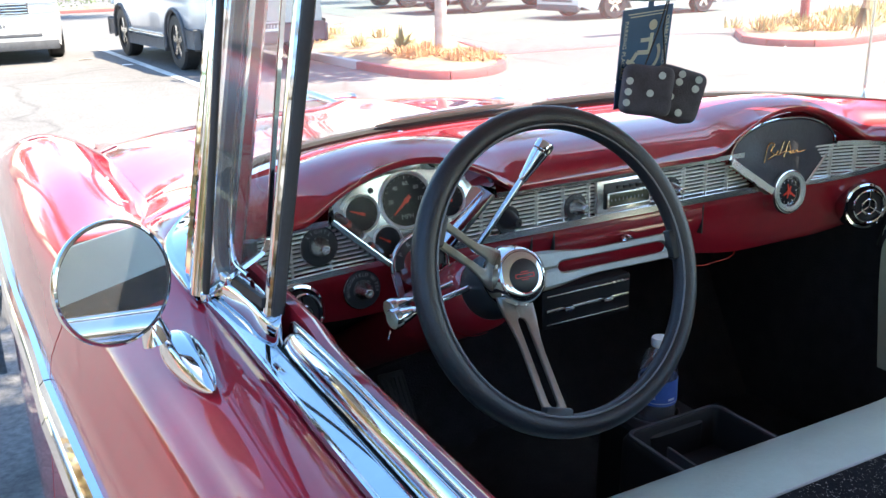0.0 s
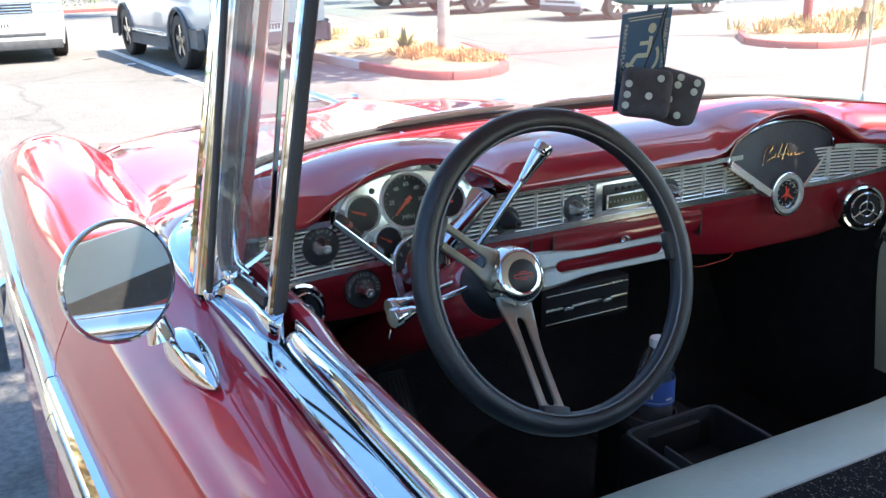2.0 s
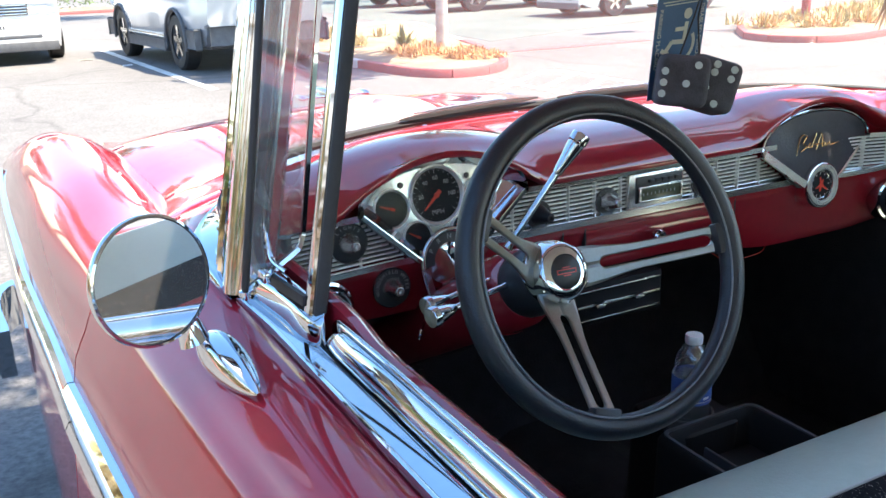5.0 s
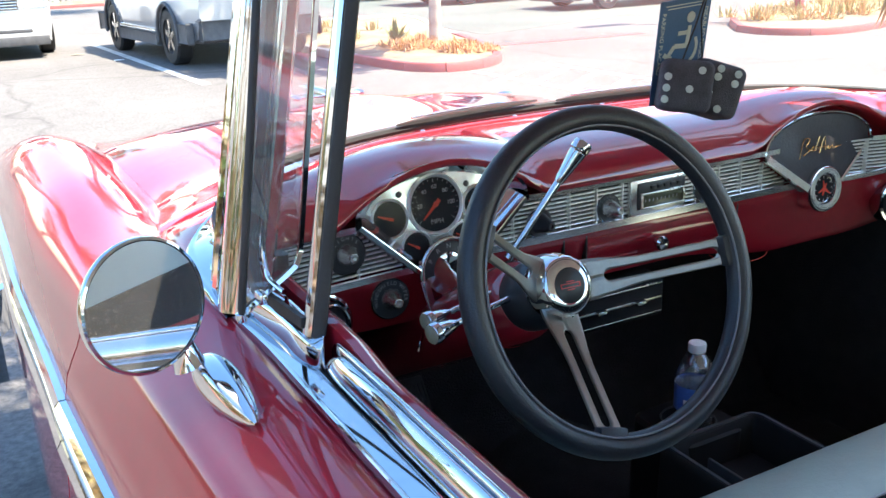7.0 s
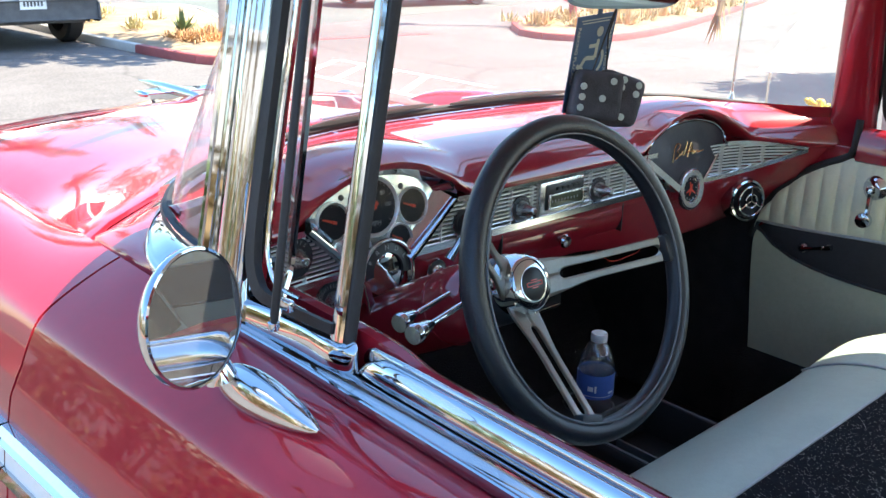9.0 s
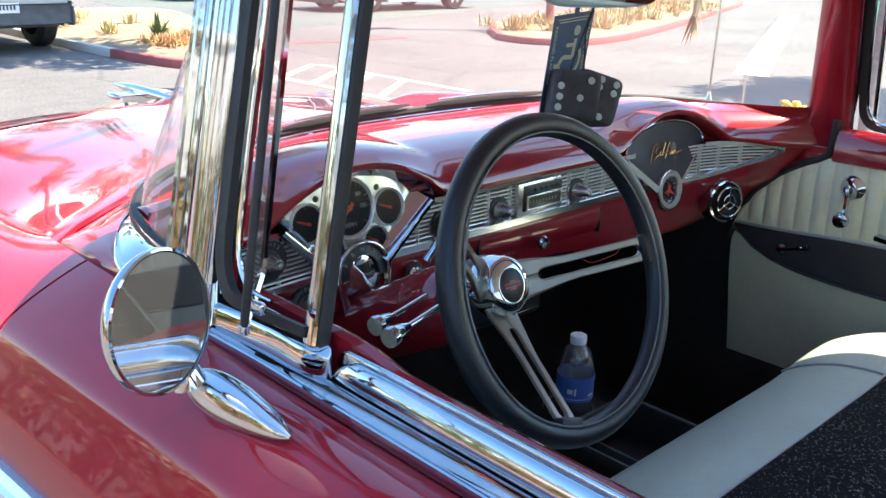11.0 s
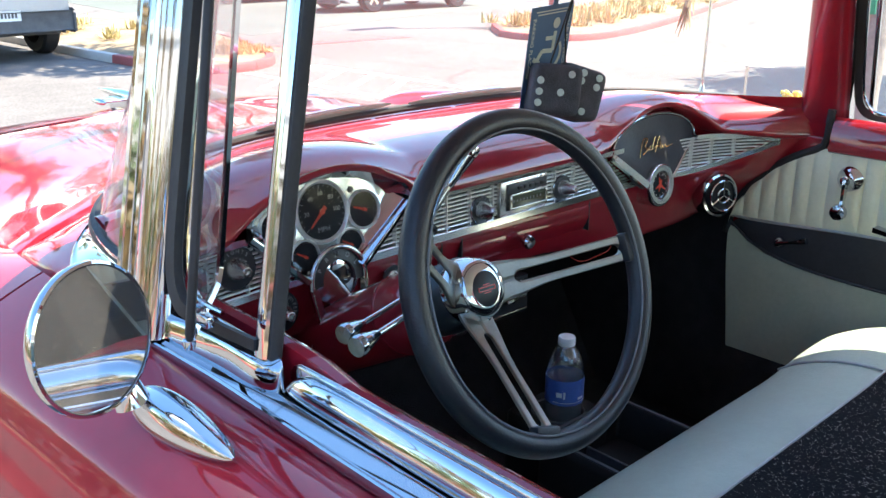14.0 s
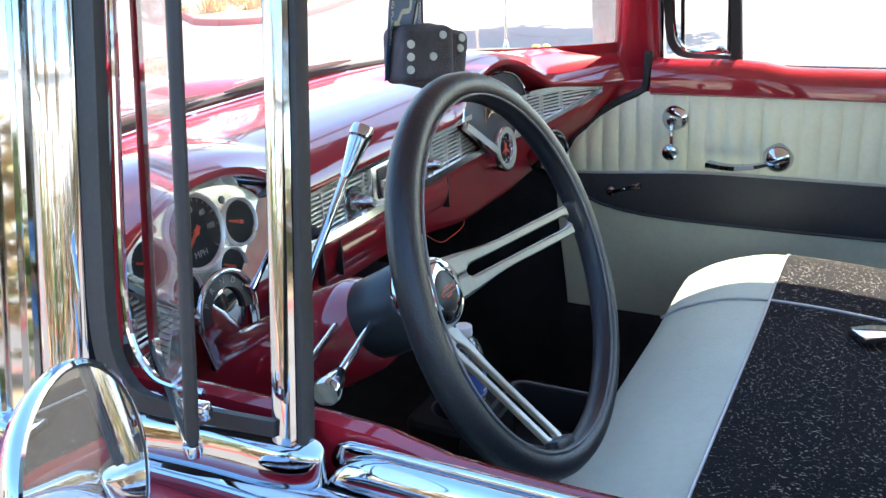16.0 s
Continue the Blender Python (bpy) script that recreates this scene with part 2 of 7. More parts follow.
def box(bm, x0, x1, y0, y1, z0, z1, bevel=0.0, m=None, slot=0):
    r = bmesh.ops.create_cube(bm, size=1.0)
    for v in r["verts"]:
        v.co = Vector(((x0 + x1) / 2 + v.co.x * (x1 - x0), (y0 + y1) / 2 + v.co.y * (y1 - y0), (z0 + z1) / 2 + v.co.z * (z1 - z0)))
    fs = {f for v in r["verts"] for f in v.link_faces}
    for f in fs:
        f.material_index = slot
    vs = list(r["verts"])
    if bevel:
        es = list({e for v in r["verts"] for e in v.link_edges})
        rb = bmesh.ops.bevel(bm, geom=es, offset=bevel, segments=2, affect="EDGES", profile=0.5)
        vs = list({v for f in rb["faces"] for v in f.verts} | {v for v in vs if v.is_valid})
    if m is not None:
        for v in vs:
            v.co = m @ v.co


def basis(origin, right, up):
    """A frame whose x is right and y is up, z out of the face."""
    r = Vector(right).normalized()
    u = (Vector(up) - r * Vector(up).dot(r)).normalized()
    n = r.cross(u)
    m = Matrix((r, u, n)).transposed().to_4x4()
    m.translation = Vector(origin)
    return m


def bez(points, n=8):
    """Smooth curve through the points (Catmull-Rom)."""
    pts = [Vector(p) for p in points]
    out = []
    for i in range(len(pts) - 1):
        p0, p1, p2, p3 = pts[max(i - 1, 0)], pts[i], pts[i + 1], pts[min(i + 2, len(pts) - 1)]
        for k in range(n):
            t = k / n
            out.append(0.5 * (2 * p1 + (p2 - p0) * t + (2 * p0 - 5 * p1 + 4 * p2 - p3) * t * t + (3 * p1 - p0 - 3 * p2 + p3) * t ** 3))
    out.append(pts[-1])
    return out


def lettering(text, size, m, mat, parent, name="lettering", depth=0.0004):
    """Raised letters in the built-in font."""
    cu = bpy.data.curves.new(name, "FONT")
    cu.body, cu.size, cu.extrude, cu.align_x, cu.align_y = text, size, depth, "CENTER", "CENTER"
    tmp = bpy.data.objects.new("tmp", cu)
    me = bpy.data.meshes.new_from_object(tmp)
    bpy.data.objects.remove(tmp)
    me.materials.clear()
    me.materials.append(mat)
    me.transform(m)
    ob = new(name, me)
    ob.parent = parent
    return ob


def smooth01(a, b, x):
    t = min(1.0, max(0.0, (x - a) / (b - a)))
    return t * t * (3 - 2 * t)


def lerp(a, b, t):
    return a + (b - a) * t


# ---------- the car: shell ----------
car = thing("classic_car", "glossy red two-door classic car with chrome trim, parked on asphalt", "car")

# side section, (half width, height) from the belt down: at the doors and at the front wings
DOOR = [(0.712, 1.040), (0.727, 1.034), (0.750, 1.0235), (0.774, 1.011), (0.793, 0.999), (0.804, 0.989),
        (0.811, 0.977), (0.825, 0.945), (0.848, 0.876), (0.872, 0.62), (0.866, 0.44), (0.84, 0.30)]
WING = [(0.632, 0.968), (0.655, 0.985), (0.685, 1.006), (0.718, 1.019), (0.752, 1.023), (0.790, 1.012),
        (0.824, 0.982), (0.848, 0.930), (0.868, 0.82), (0.876, 0.62), (0.866, 0.44), (0.84, 0.30)]
WING_TIP = [(0.632, 0.930), (0.655, 0.945), (0.685, 0.962), (0.718, 0.972), (0.752, 0.975), (0.790, 0.966),
            (0.824, 0.940), (0.848, 0.90), (0.864, 0.80), (0.872, 0.62), (0.862, 0.44), (0.84, 0.32)]
DOOR_BELT = [(0.6890, 1.0130), (0.7080, 1.0175), (0.736, 1.0190), (0.764, 1.0125), (0.790, 0.9995), (0.804, 0.989),
             (0.811, 0.977), (0.825, 0.945), (0.848, 0.876), (0.872, 0.62), (0.866, 0.44), (0.84, 0.30)]
SEAM_Y = 0.045


def side_section(y):
    """The left side's section at y, as (x, z) with x positive."""
    a = smooth01(0.02, 0.62, y)
    q = smooth01(0.0, -0.26, y)
    door = [(lerp(d[0], e[0], q), lerp(d[1], e[1], q)) for d, e in zip(DOOR, DOOR_BELT)]
    b = smooth01(0.9, 1.45, y)
    fall = 0.055 * smooth01(1.12, 1.62, y)
    tuck = 0.052 * max(0.0, SEAM_Y - max(y, -1.1))
    return [(lerp(lerp(d[0], w[0], a), t[0], b) - tuck * smooth01(0.735, 0.80, d[0]), lerp(lerp(d[1], w[1], a), t[1], b) - fall * smooth01(0.80, 0.90, d[1])) for d, w, t in zip(door, WING, WING_TIP)]


def side_panel(bm, y0, y1, sx, n, keep=lambda s: s):
    rows = []
    for k in range(n + 1):
        y = lerp(y0, y1, k / n)
        sec = bez([Vector((x, 0, z)) for x, z in side_section(y)], 3)
        rows.append([Vector((sx * p.x, y, p.z - (sag(y, sx) * smooth01(0.84, 0.95, p.z)))) for p in sec])
    inner = [[Vector((p.x - sx * 0.012, p.y, p.z - 0.012)) for p in r] for r in rows]
    vs = grid(bm, rows)
    wi = grid(bm, inner)
    for a, b in ((vs[0], wi[0]), (vs[-1], wi[-1])):
        for j in range(len(a) - 1):
            bm.faces.new((a[j], a[j + 1], b[j + 1], b[j]))
    for i in range(len(vs) - 1):
        bm.faces.new((vs[i][0], vs[i + 1][0], wi[i + 1][0], wi[i][0]))
        bm.faces.new((vs[i][-1], vs[i + 1][-1], wi[i + 1][-1], wi[i][-1]))


GAP = 0.0022


def sag(y, sx):
    """The far wing sits a little lower."""
    return 0.046 * smooth01(0.12, 0.50, y) + 0.085 * smooth01(1.15, 1.6, y) if sx > 0 else 0.0


doors = {}
for sx, side in ((-1, "driver"), (1, "passenger")):
    bm = bmesh.new()
    side_panel(bm, -1.02, SEAM_Y - GAP, sx, 40)
    doors[sx] = part("door", bm, RED, car, "red enamelled door with chrome belt moulding")
    bm = bmesh.new()
    side_panel(bm, SEAM_Y + GAP, 1.55, sx, 44)
    # rounded nose over the headlamp
    last = bez([Vector((x, 0, z)) for x, z in side_section(1.55)], 3)
    rows = []
    for k in range(7):
        a = k / 6 * math.pi / 2
        c = Vector((0.75, 0, 0.72))
        rows.append([Vector((sx * lerp(c.x, p.x, math.cos(a) ** 0.5), 1.55 + 0.12 * math.sin(a), lerp(c.z, p.z - sag(1.55, sx) * smooth01(0.84, 0.95, p.z), math.cos(a) ** 0.5))) for p in last])
    grid(bm, rows)
    part("front_wing", bm, RED, car, "red front wing with hooded headlamp crown")
    bm = bmesh.new()
    side_panel(bm, -2.9, -1.02 - 2 * GAP, sx, 20)
    part("rear_quarter_panel", bm, RED, car)

# bonnet: crowned, with its own rear edge
def hood_z(x, y):
    zc = 1.066 - 0.045 * smooth01(0.2, 1.0, y) - 0.055 * smooth01(0.9, 1.5, y) - 0.10 * smooth01(1.45, 1.75, y) - 0.025 * smooth01(1.1, 1.5, y)
    ze = side_section(max(y, SEAM_Y))[0][1] + 0.001 - sag(y, x)
    return zc - (zc - ze) * min(1.0, abs(x) / (side_section(max(y, SEAM_Y))[0][0])) ** 2.6 + 0.012 * math.exp(-(x / 0.05) ** 2) * smooth01(0.5, 1.2, y)


def gap_x(y):
    """Half width of the bonnet: the line of the gap to the wing."""
    return side_section(max(y, SEAM_Y))[0][0] - 0.002


def hood_rear(x):
    return 0.172 + 0.36 * (1 - (min(abs(x), 0.69) / 0.69) ** 2.0)


bm = bmesh.new()
rows = []
for i in range(41):
    u = i / 40 * 2 - 1
    r = []
    for k in range(30):
        t = k / 29
        y0 = hood_rear(u * 0.69) + 0.003
        y = y0 + (0.0, 0.004, 0.012)[k] if k < 3 else lerp(y0 + 0.012, 1.70, (k - 2) / 27)
        x = u * (gap_x(y) - GAP)
        edge = 0.006 * smooth01(0.985, 1.0, abs(u)) + (0.007 if k == 0 else 0.0015 if k == 1 else 0.0)
        r.append(Vector((x, y, hood_z(x, y) - edge)))
    r.append(r[-1] + Vector((0, 0.03, -0.05)))
    r.append(r[-1] + Vector((0, 0.01, -0.25)))
    rows.append(r)
grid(bm, rows)
hood = part("bonnet", bm, RED, car, "red crowned bonnet with a flying chrome ornament")

# filler strips that close the gaps below bonnet and wing
for sx in (-1, 1):
    bm = bmesh.new()
    rows = []
    for k in range(40):
        y = lerp(0.05, 1.6, k / 39)
        g = gap_x(y)
        zz = hood_z(g * sx, y) - 0.022
        s = side_section(y)[0]
        rows.append([Vector((sx * (g - 0.02), y, zz - 0.004)), Vector((sx * (g + 0.004), y, zz)), Vector((sx * (s[0] + 0.02), y, s[1] - 0.016 - sag(y, sx)))])
    grid(bm, rows)
    part("gutter", bm, BLACK, car, "dark gap between bonnet and wing")


# windscreen lines
def screen_base(u):
    """Lower edge of the glass, u from -1 at the driver's post to 1."""
    a = u * math.pi / 2
    s, c = math.sin(a), max(0.0, math.cos(a))
    x = 0.668 * (abs(s) ** 0.86) * (1 if s >= 0 else -1)
    y = -0.115 + 0.435 * c ** 0.72
    return Vector((x, y, 1.066 + 0.026 * c))


def screen_top(u):
    a = u * math.pi / 2
    s, c = math.sin(a), max(0.0, math.cos(a))
    return Vector((0.598 * (abs(s) ** 0.9) * (1 if s >= 0 else -1), -0.135 + 0.15 * c ** 0.8, 1.43 + 0.02 * c))


NS = 48
US = [-1 + 2 * k / NS for k in range(NS + 1)]
# outer rim of the bright foot that carries the post round the corner of the glass
APRON_RIM = bez([(0.7050, -0.165, 1.0335), (0.7100, -0.120, 1.0375), (0.7120, -0.065, 1.0435), (0.7040, -0.010, 1.0475), (0.6880, 0.032, 1.0490), (0.6640, 0.078, 1.0510), (0.6340, 0.120, 1.0530), (0.6000, 0.155, 1.0560), (0.5600, 0.185, 1.0600)], 4)


def along(pts, n):
    """n + 1 points at even steps along a line of points."""
    d = [0.0]
    for a, b in zip(pts, pts[1:]):
        d.append(d[-1] + (b - a).length)
    out = []
    for k in range(n + 1):
        q = d[-1] * k / n
        i = max(0, min(len(pts) - 2, sum(1 for v in d if v <= q) - 1))
        out.append(pts[i].lerp(pts[i + 1], (q - d[i]) / max(1e-9, d[i + 1] - d[i])))
    return out


def cowl_front(q):
    y = hood_rear(q)
    x = q / 0.69 * (gap_x(y) - GAP)
    return Vector((x, y - 0.005, hood_z(x, y) - 0.005))


# cowl between bonnet and glass, running on beside the post's foot to the door
bm = bmesh.new()
rim_end = APRON_RIM[-1]
side_line = []
for k in range(13):
    y = lerp(0.164, -0.024, k / 12)
    g = side_section(max(y, SEAM_Y))[0]
    side_line.append(Vector((g[0] - 0.0045, y, g[1] - 0.0005)))
inner_a = []
for k in range(21):
    b = screen_base(0.66 * k / 20) + Vector((0, 0.014, -0.016))
    inner_a.append(b.lerp(rim_end + Vector((-0.002, -0.002, -0.002)), smooth01(0.6, 1.0, k / 20)))
inner_b = along([p + Vector((-0.002, -0.001, -0.002)) for p in APRON_RIM[::-1] if p.y > -0.018], 22)
halves = {}
for sx in (-1, 1):
    outer_a = along([cowl_front(sx * 0.60 * k / 20) for k in range(21)], 20)
    low = [p - Vector((0, 0, sag(p.y, sx))) for p in side_line]
    outer_b = along([cowl_front(sx * lerp(0.60, 0.685, k / 8)) for k in range(9)] + [Vector((sx * p.x, p.y, p.z)) for p in low], 22)
    halves[sx] = [(a, Vector((sx * b.x, b.y, b.z))) for a, b in list(zip(outer_a, inner_a)) + list(zip(outer_b, inner_b))[1:]]
full = halves[-1][:0:-1] + halves[1]
rows = []
for a, b in full:
    d = (b - a).normalized()
    rows.append([a - d * 0.001 + Vector((0, 0, -0.020)), a + Vector((0, 0, -0.003)), a + d * 0.003] + [a.lerp(b, t) + Vector((0, 0, 0.004 * math.sin(t * math.pi))) for t in (0.12, 0.25, 0.4, 0.55, 0.7, 0.85)] + [b, b + d * 0.012 + Vector((0, 0, -0.025))])
grid(bm, rows)
part("cowl", bm, RED, car, "red cowl panel below the windscreen")

# glass
bm = bmesh.new()
rows = []
for u in US:
    a, b = screen_base(u), screen_top(u)
    rows.append([a.lerp(b, t) + Vector((0, 0.02 * math.sin(t * math.pi), 0)) * (1 - abs(u)) for t in (0, 0.2, 0.4, 0.6, 0.8, 1)])
grid(bm, rows)
ws = part("windscreen", bm, SCREEN_GLASS, car, "wraparound windscreen of curved clear glass")
ws.visible_shadow = False
# rubber and bright reveal moulding round the glass
bm = bmesh.new()
tube(bm, [screen_base(u) + Vector((0, 0.004, -0.003)) for u in US], 0.0075, 8)
part("windscreen_rubber", bm, RUBBER, car, "black rubber seal")
bm = bmesh.new()
prof = [(-0.016, -0.006), (-0.012, 0.004), (0.0, 0.009), (0.012, 0.004), (0.016, -0.006)]
outer = [screen_base(u * 0.66) + Vector((0.006 * u ** 3, 0.012, -0.010)) for u in US]
sweep(bm, outer, prof, up=Vector((0, 0, 1)))
part("reveal_moulding", bm, BRIGHT, car, "bright stainless moulding round the windscreen")
bm = bmesh.new()
sweep(bm, [screen_top(u) + Vector((0, -0.01, 0.012)) for u in US], [(x * 1.3, y * 1.3) for x, y in prof], up=Vector((0, 0, 1)))
part("header_moulding", bm, CHROME, car)

# roof with lining
bm = bmesh.new()
rows, lin = [], []
for k in range(25):
    t = k / 24
    r, l = [], []
    for u in [j / 20 * 2 - 1 for j in range(21)]:
        tp = screen_top(u)
        bk = Vector((0.56 * u, -2.05 + 0.12 * (1 - u * u), 1.43))
        p = tp.lerp(bk, t)
        p.x = u * (0.605 + 0.02 * math.sin(t * math.pi))
        p.z = 1.455 + 0.085 * (1 - abs(u) ** 3) * (0.35 + 0.65 * math.sin(min(1, t * 1.1 + 0.1) * math.pi) ** 0.6) - 0.06 * smooth01(0.8, 1, t)
        r.append(p)
        l.append(p + Vector((-0.01 * u, 0, -0.022)))
    rows.append(r)
    lin.append(l)
grid(bm, rows)
part("roof", bm, RED, car, "red roof panel")
bm = bmesh.new()
grid(bm, lin)
part("headlining", bm, HEADLINER, car, "pale woven headlining")
for sx in (-1, 1):
    bm = bmesh.new()
    tube(bm, [Vector((sx * (0.615 + 0.018 * math.sin(t / 12 * math.pi)), lerp(-0.14, -2.0, t / 12), 1.448)) for t in range(13)], 0.014, 8)
    part("drip_rail", bm, CHROME, car, "chrome drip rail along the roof edge")

# driver's bright windscreen post: a fluted chrome cover
def post_cover(sx):
    bm = bmesh.new()
    # across the post, from the glass to the door: (fraction, proud)
    flutes = [(0.0, 0.0), (0.03, 0.010), (0.07, 0.0125), (0.11, 0.0105), (0.13, 0.003), (0.155, 0.003), (0.175, 0.011), (0.27, 0.0155), (0.36, 0.013), (0.385, 0.006),
              (0.40, 0.0055), (0.425, 0.0125), (0.455, 0.0135), (0.485, 0.0115), (0.505, 0.002), (0.56, 0.0015), (0.585, 0.012), (0.68, 0.0185), (0.80, 0.018), (0.90, 0.0125), (0.96, 0.006), (1.0, 0.0)]
    rows = []
    for k in range(17):
        t = k / 16
        z = lerp(1.030, 1.46, t)
        y0, y1 = -0.094 - 0.004 * t, -0.171
        x = lerp(0.6935, 0.611, t)
        r = []
        for f, d in flutes:
            r.append(Vector((sx * (x + d * 0.8), lerp(y0, y1, f), z)))
        r += [Vector((sx * (x - 0.02), y1, z)), Vector((sx * (x - 0.02), y0, z))]
        rows.append(r)
    vs = grid(bm, rows, close_v=True)
    cap(bm, vs[0][::-1])
    cap(bm, vs[-1])
    return bm


for sx in (-1, 1):
    part("windscreen_post", post_cover(sx), CHROME, car, "fluted chrome windscreen post")
    # wide concave apron that carries the post round the corner of the glass
    bm = bmesh.new()
    rim = APRON_RIM
    rows = []
    for k, p in enumerate(rim):
        t = k / (len(rim) - 1)
        g = screen_base(lerp(-1.0, -0.62, t ** 1.4))
        hi = Vector((abs(g.x) + 0.006, g.y - 0.045 * (1 - smooth01(0.0, 0.2, t)), g.z + 0.003))
        r = []
        for f in (0.0, 0.015, 0.04, 0.08, 0.14, 0.25, 0.4, 0.55, 0.7, 0.82, 0.90, 0.95, 1.0):
            q = hi.lerp(p, f)
            q.z = lerp(1.026, lerp(hi.z, p.z, f ** 0.42) + 0.0022 * math.exp(-((f - 0.92) / 0.05) ** 2), smooth01(-0.02, 0.13, t))
            r.append(Vector((sx * q.x, q.y, q.z)))
        r.append(Vector((sx * (p.x - 0.001), p.y, 1.024)))
        rows.append(r)
    grid(bm, rows)
    part("post_apron", bm, CHROME, car, "wide chrome foot of the windscreen post", sharp=60)
    # inner side of the post, painted
    bm = bmesh.new()
    rows = []
    for k in range(13):
        t = k / 12
        z = lerp(1.03, 1.45, t)
        x = lerp(0.675, 0.594, t)
        fl = 0.05 * (1 - smooth01(0, 0.10, t))
        y0, y1 = -0.085 - 0.03 * t + fl, -0.165
        rows.append([Vector((sx * x, y0 + 0.01, z)), Vector((sx * (x - 0.012), y0, z)), Vector((sx * (x - 0.017), y0 - 0.012, z)), Vector((sx * (x - 0.019), (y0 + y1) / 2, z)), Vector((sx * (x - 0.018), y1 + 0.008, z)), Vector((sx * (x - 0.012), y1, z)), Vector((sx * x, y1, z))])
    vs = grid(bm, rows, close_v=True)
    cap(bm, vs[0][::-1])
    cap(bm, vs[-1])
    part("post_garnish", bm, RED_IN, car, "red painted inner trim of the windscreen post")
    # rear roof posts
    bm = bmesh.new()
    sweep(bm, [Vector((sx * 0.69, -1.78, 1.0)), Vector((sx * 0.66, -1.85, 1.2)), Vector((sx * 0.60, -1.80, 1.46))], [(-0.14, -0.02), (0.14, -0.02), (0.14, 0.02), (-0.14, 0.02)], up=Vector((0, 1, 0)))
    part("rear_roof_post", bm, RED, car)

# lamps' eyelids, grille and bumper at the nose
bm = bmesh.new()
box(bm, -0.62, 0.62, 1.66, 1.70, 0.52, 0.80, 0.01)
part("radiator_grille", bm, CHROME, car)
bm = bmesh.new()
sweep(bm, bez([(-0.92, 1.30, 0.45), (-0.90, 1.66, 0.45), (-0.6, 1.80, 0.45), (0, 1.86, 0.45), (0.6, 1.80, 0.45), (0.90, 1.66, 0.45), (0.92, 1.30, 0.45)], 6), [(-0.02, -0.06), (0.015, -0.06), (0.03, 0.0), (0.015, 0.06), (-0.02, 0.06)], up=Vector((0, 0, 1)))
part("front_bumper", bm, CHROME, car, "chrome wraparound bumper")
for sx in (-1, 1):
    bm = bmesh.new()
    lathe(bm, [(0.02, 0), (0.085, 0.005), (0.09, 0.02), (0.06, 0.045), (0.0, 0.055)], (sx * 0.745, 1.62, 0.80), (0, 1, 0), 24)
    part("headlamp", bm, CHROME, car)
    for yy in (1.06, -1.86):
        bm = bmesh.new()
        lathe(bm, [(0.20, -0.09), (0.30, -0.10), (0.335, -0.07), (0.34, 0.0), (0.335, 0.07), (0.30, 0.10), (0.20, 0.09)], (sx * 0.74, yy, 0.34), (1, 0, 0), 36, hollow=True)
        w = part("wheel", bm, RUBBER, car, "black tyre on chrome wheel")
        bm = bmesh.new()
        lathe(bm, [(0.21, 0.0), (0.20, 0.09 * sx), (0.10, 0.105 * sx), (0.0, 0.115 * sx)], (sx * 0.74, yy, 0.34), (1, 0, 0), 30)
        part("rim", bm, CHROME, w)

# side trim: bright spear, white insert, lower spear
for sx in (-1, 1):
    for y0, y1, seg in ((-1.02, SEAM_Y - 0.0015, 16), (SEAM_Y + 0.0015, 1.52, 16)):
        def at(y, k):
            s = bez([Vector((x, 0, z)) for x, z in side_section(y)], 6)
            zt = lerp(0.885, 0.852, smooth01(-1, 1.5, y)) - k
            a, b = next((a, b) for a, b in zip(s, s[1:]) if a.z >= zt > b.z and a.x > 0.7)
            return Vector((sx * (lerp(a.x, b.x, (a.z - zt) / (a.z - b.z)) + 0.001), y, zt))
        ys = [lerp(y0, y1, k / seg) for k in range(seg + 1)]
        bm = bmesh.new()
        sweep(bm, [at(y, 0) for y in ys], [(-0.004, -0.013), (0.004, -0.013), (0.010, -0.006), (0.004, 0.0), (0.010, 0.006), (0.004, 0.013), (-0.004, 0.013)], up=Vector((0, 0, 1)))
        sp = part("side_spear", bm, CHROME, car, "chrome side moulding")
        bm = bmesh.new()
        rows = [[at(y, 0.014) + Vector((sx * 0.0015, 0, 0)), at(y, 0.036) + Vector((sx * 0.0015, 0, 0))] for y in ys]
        grid(bm, rows)
        part("colour_insert", bm, WHITE, sp, "white painted insert between mouldings")
        bm = bmesh.new()
        sweep(bm, [at(y, 0.045) for y in ys], [(-0.004, -0.009), (0.004, -0.009), (0.009, 0.0), (0.004, 0.009), (-0.004, 0.009)], up=Vector((0, 0, 1)))
        part("lower_spear", bm, CHROME, sp)

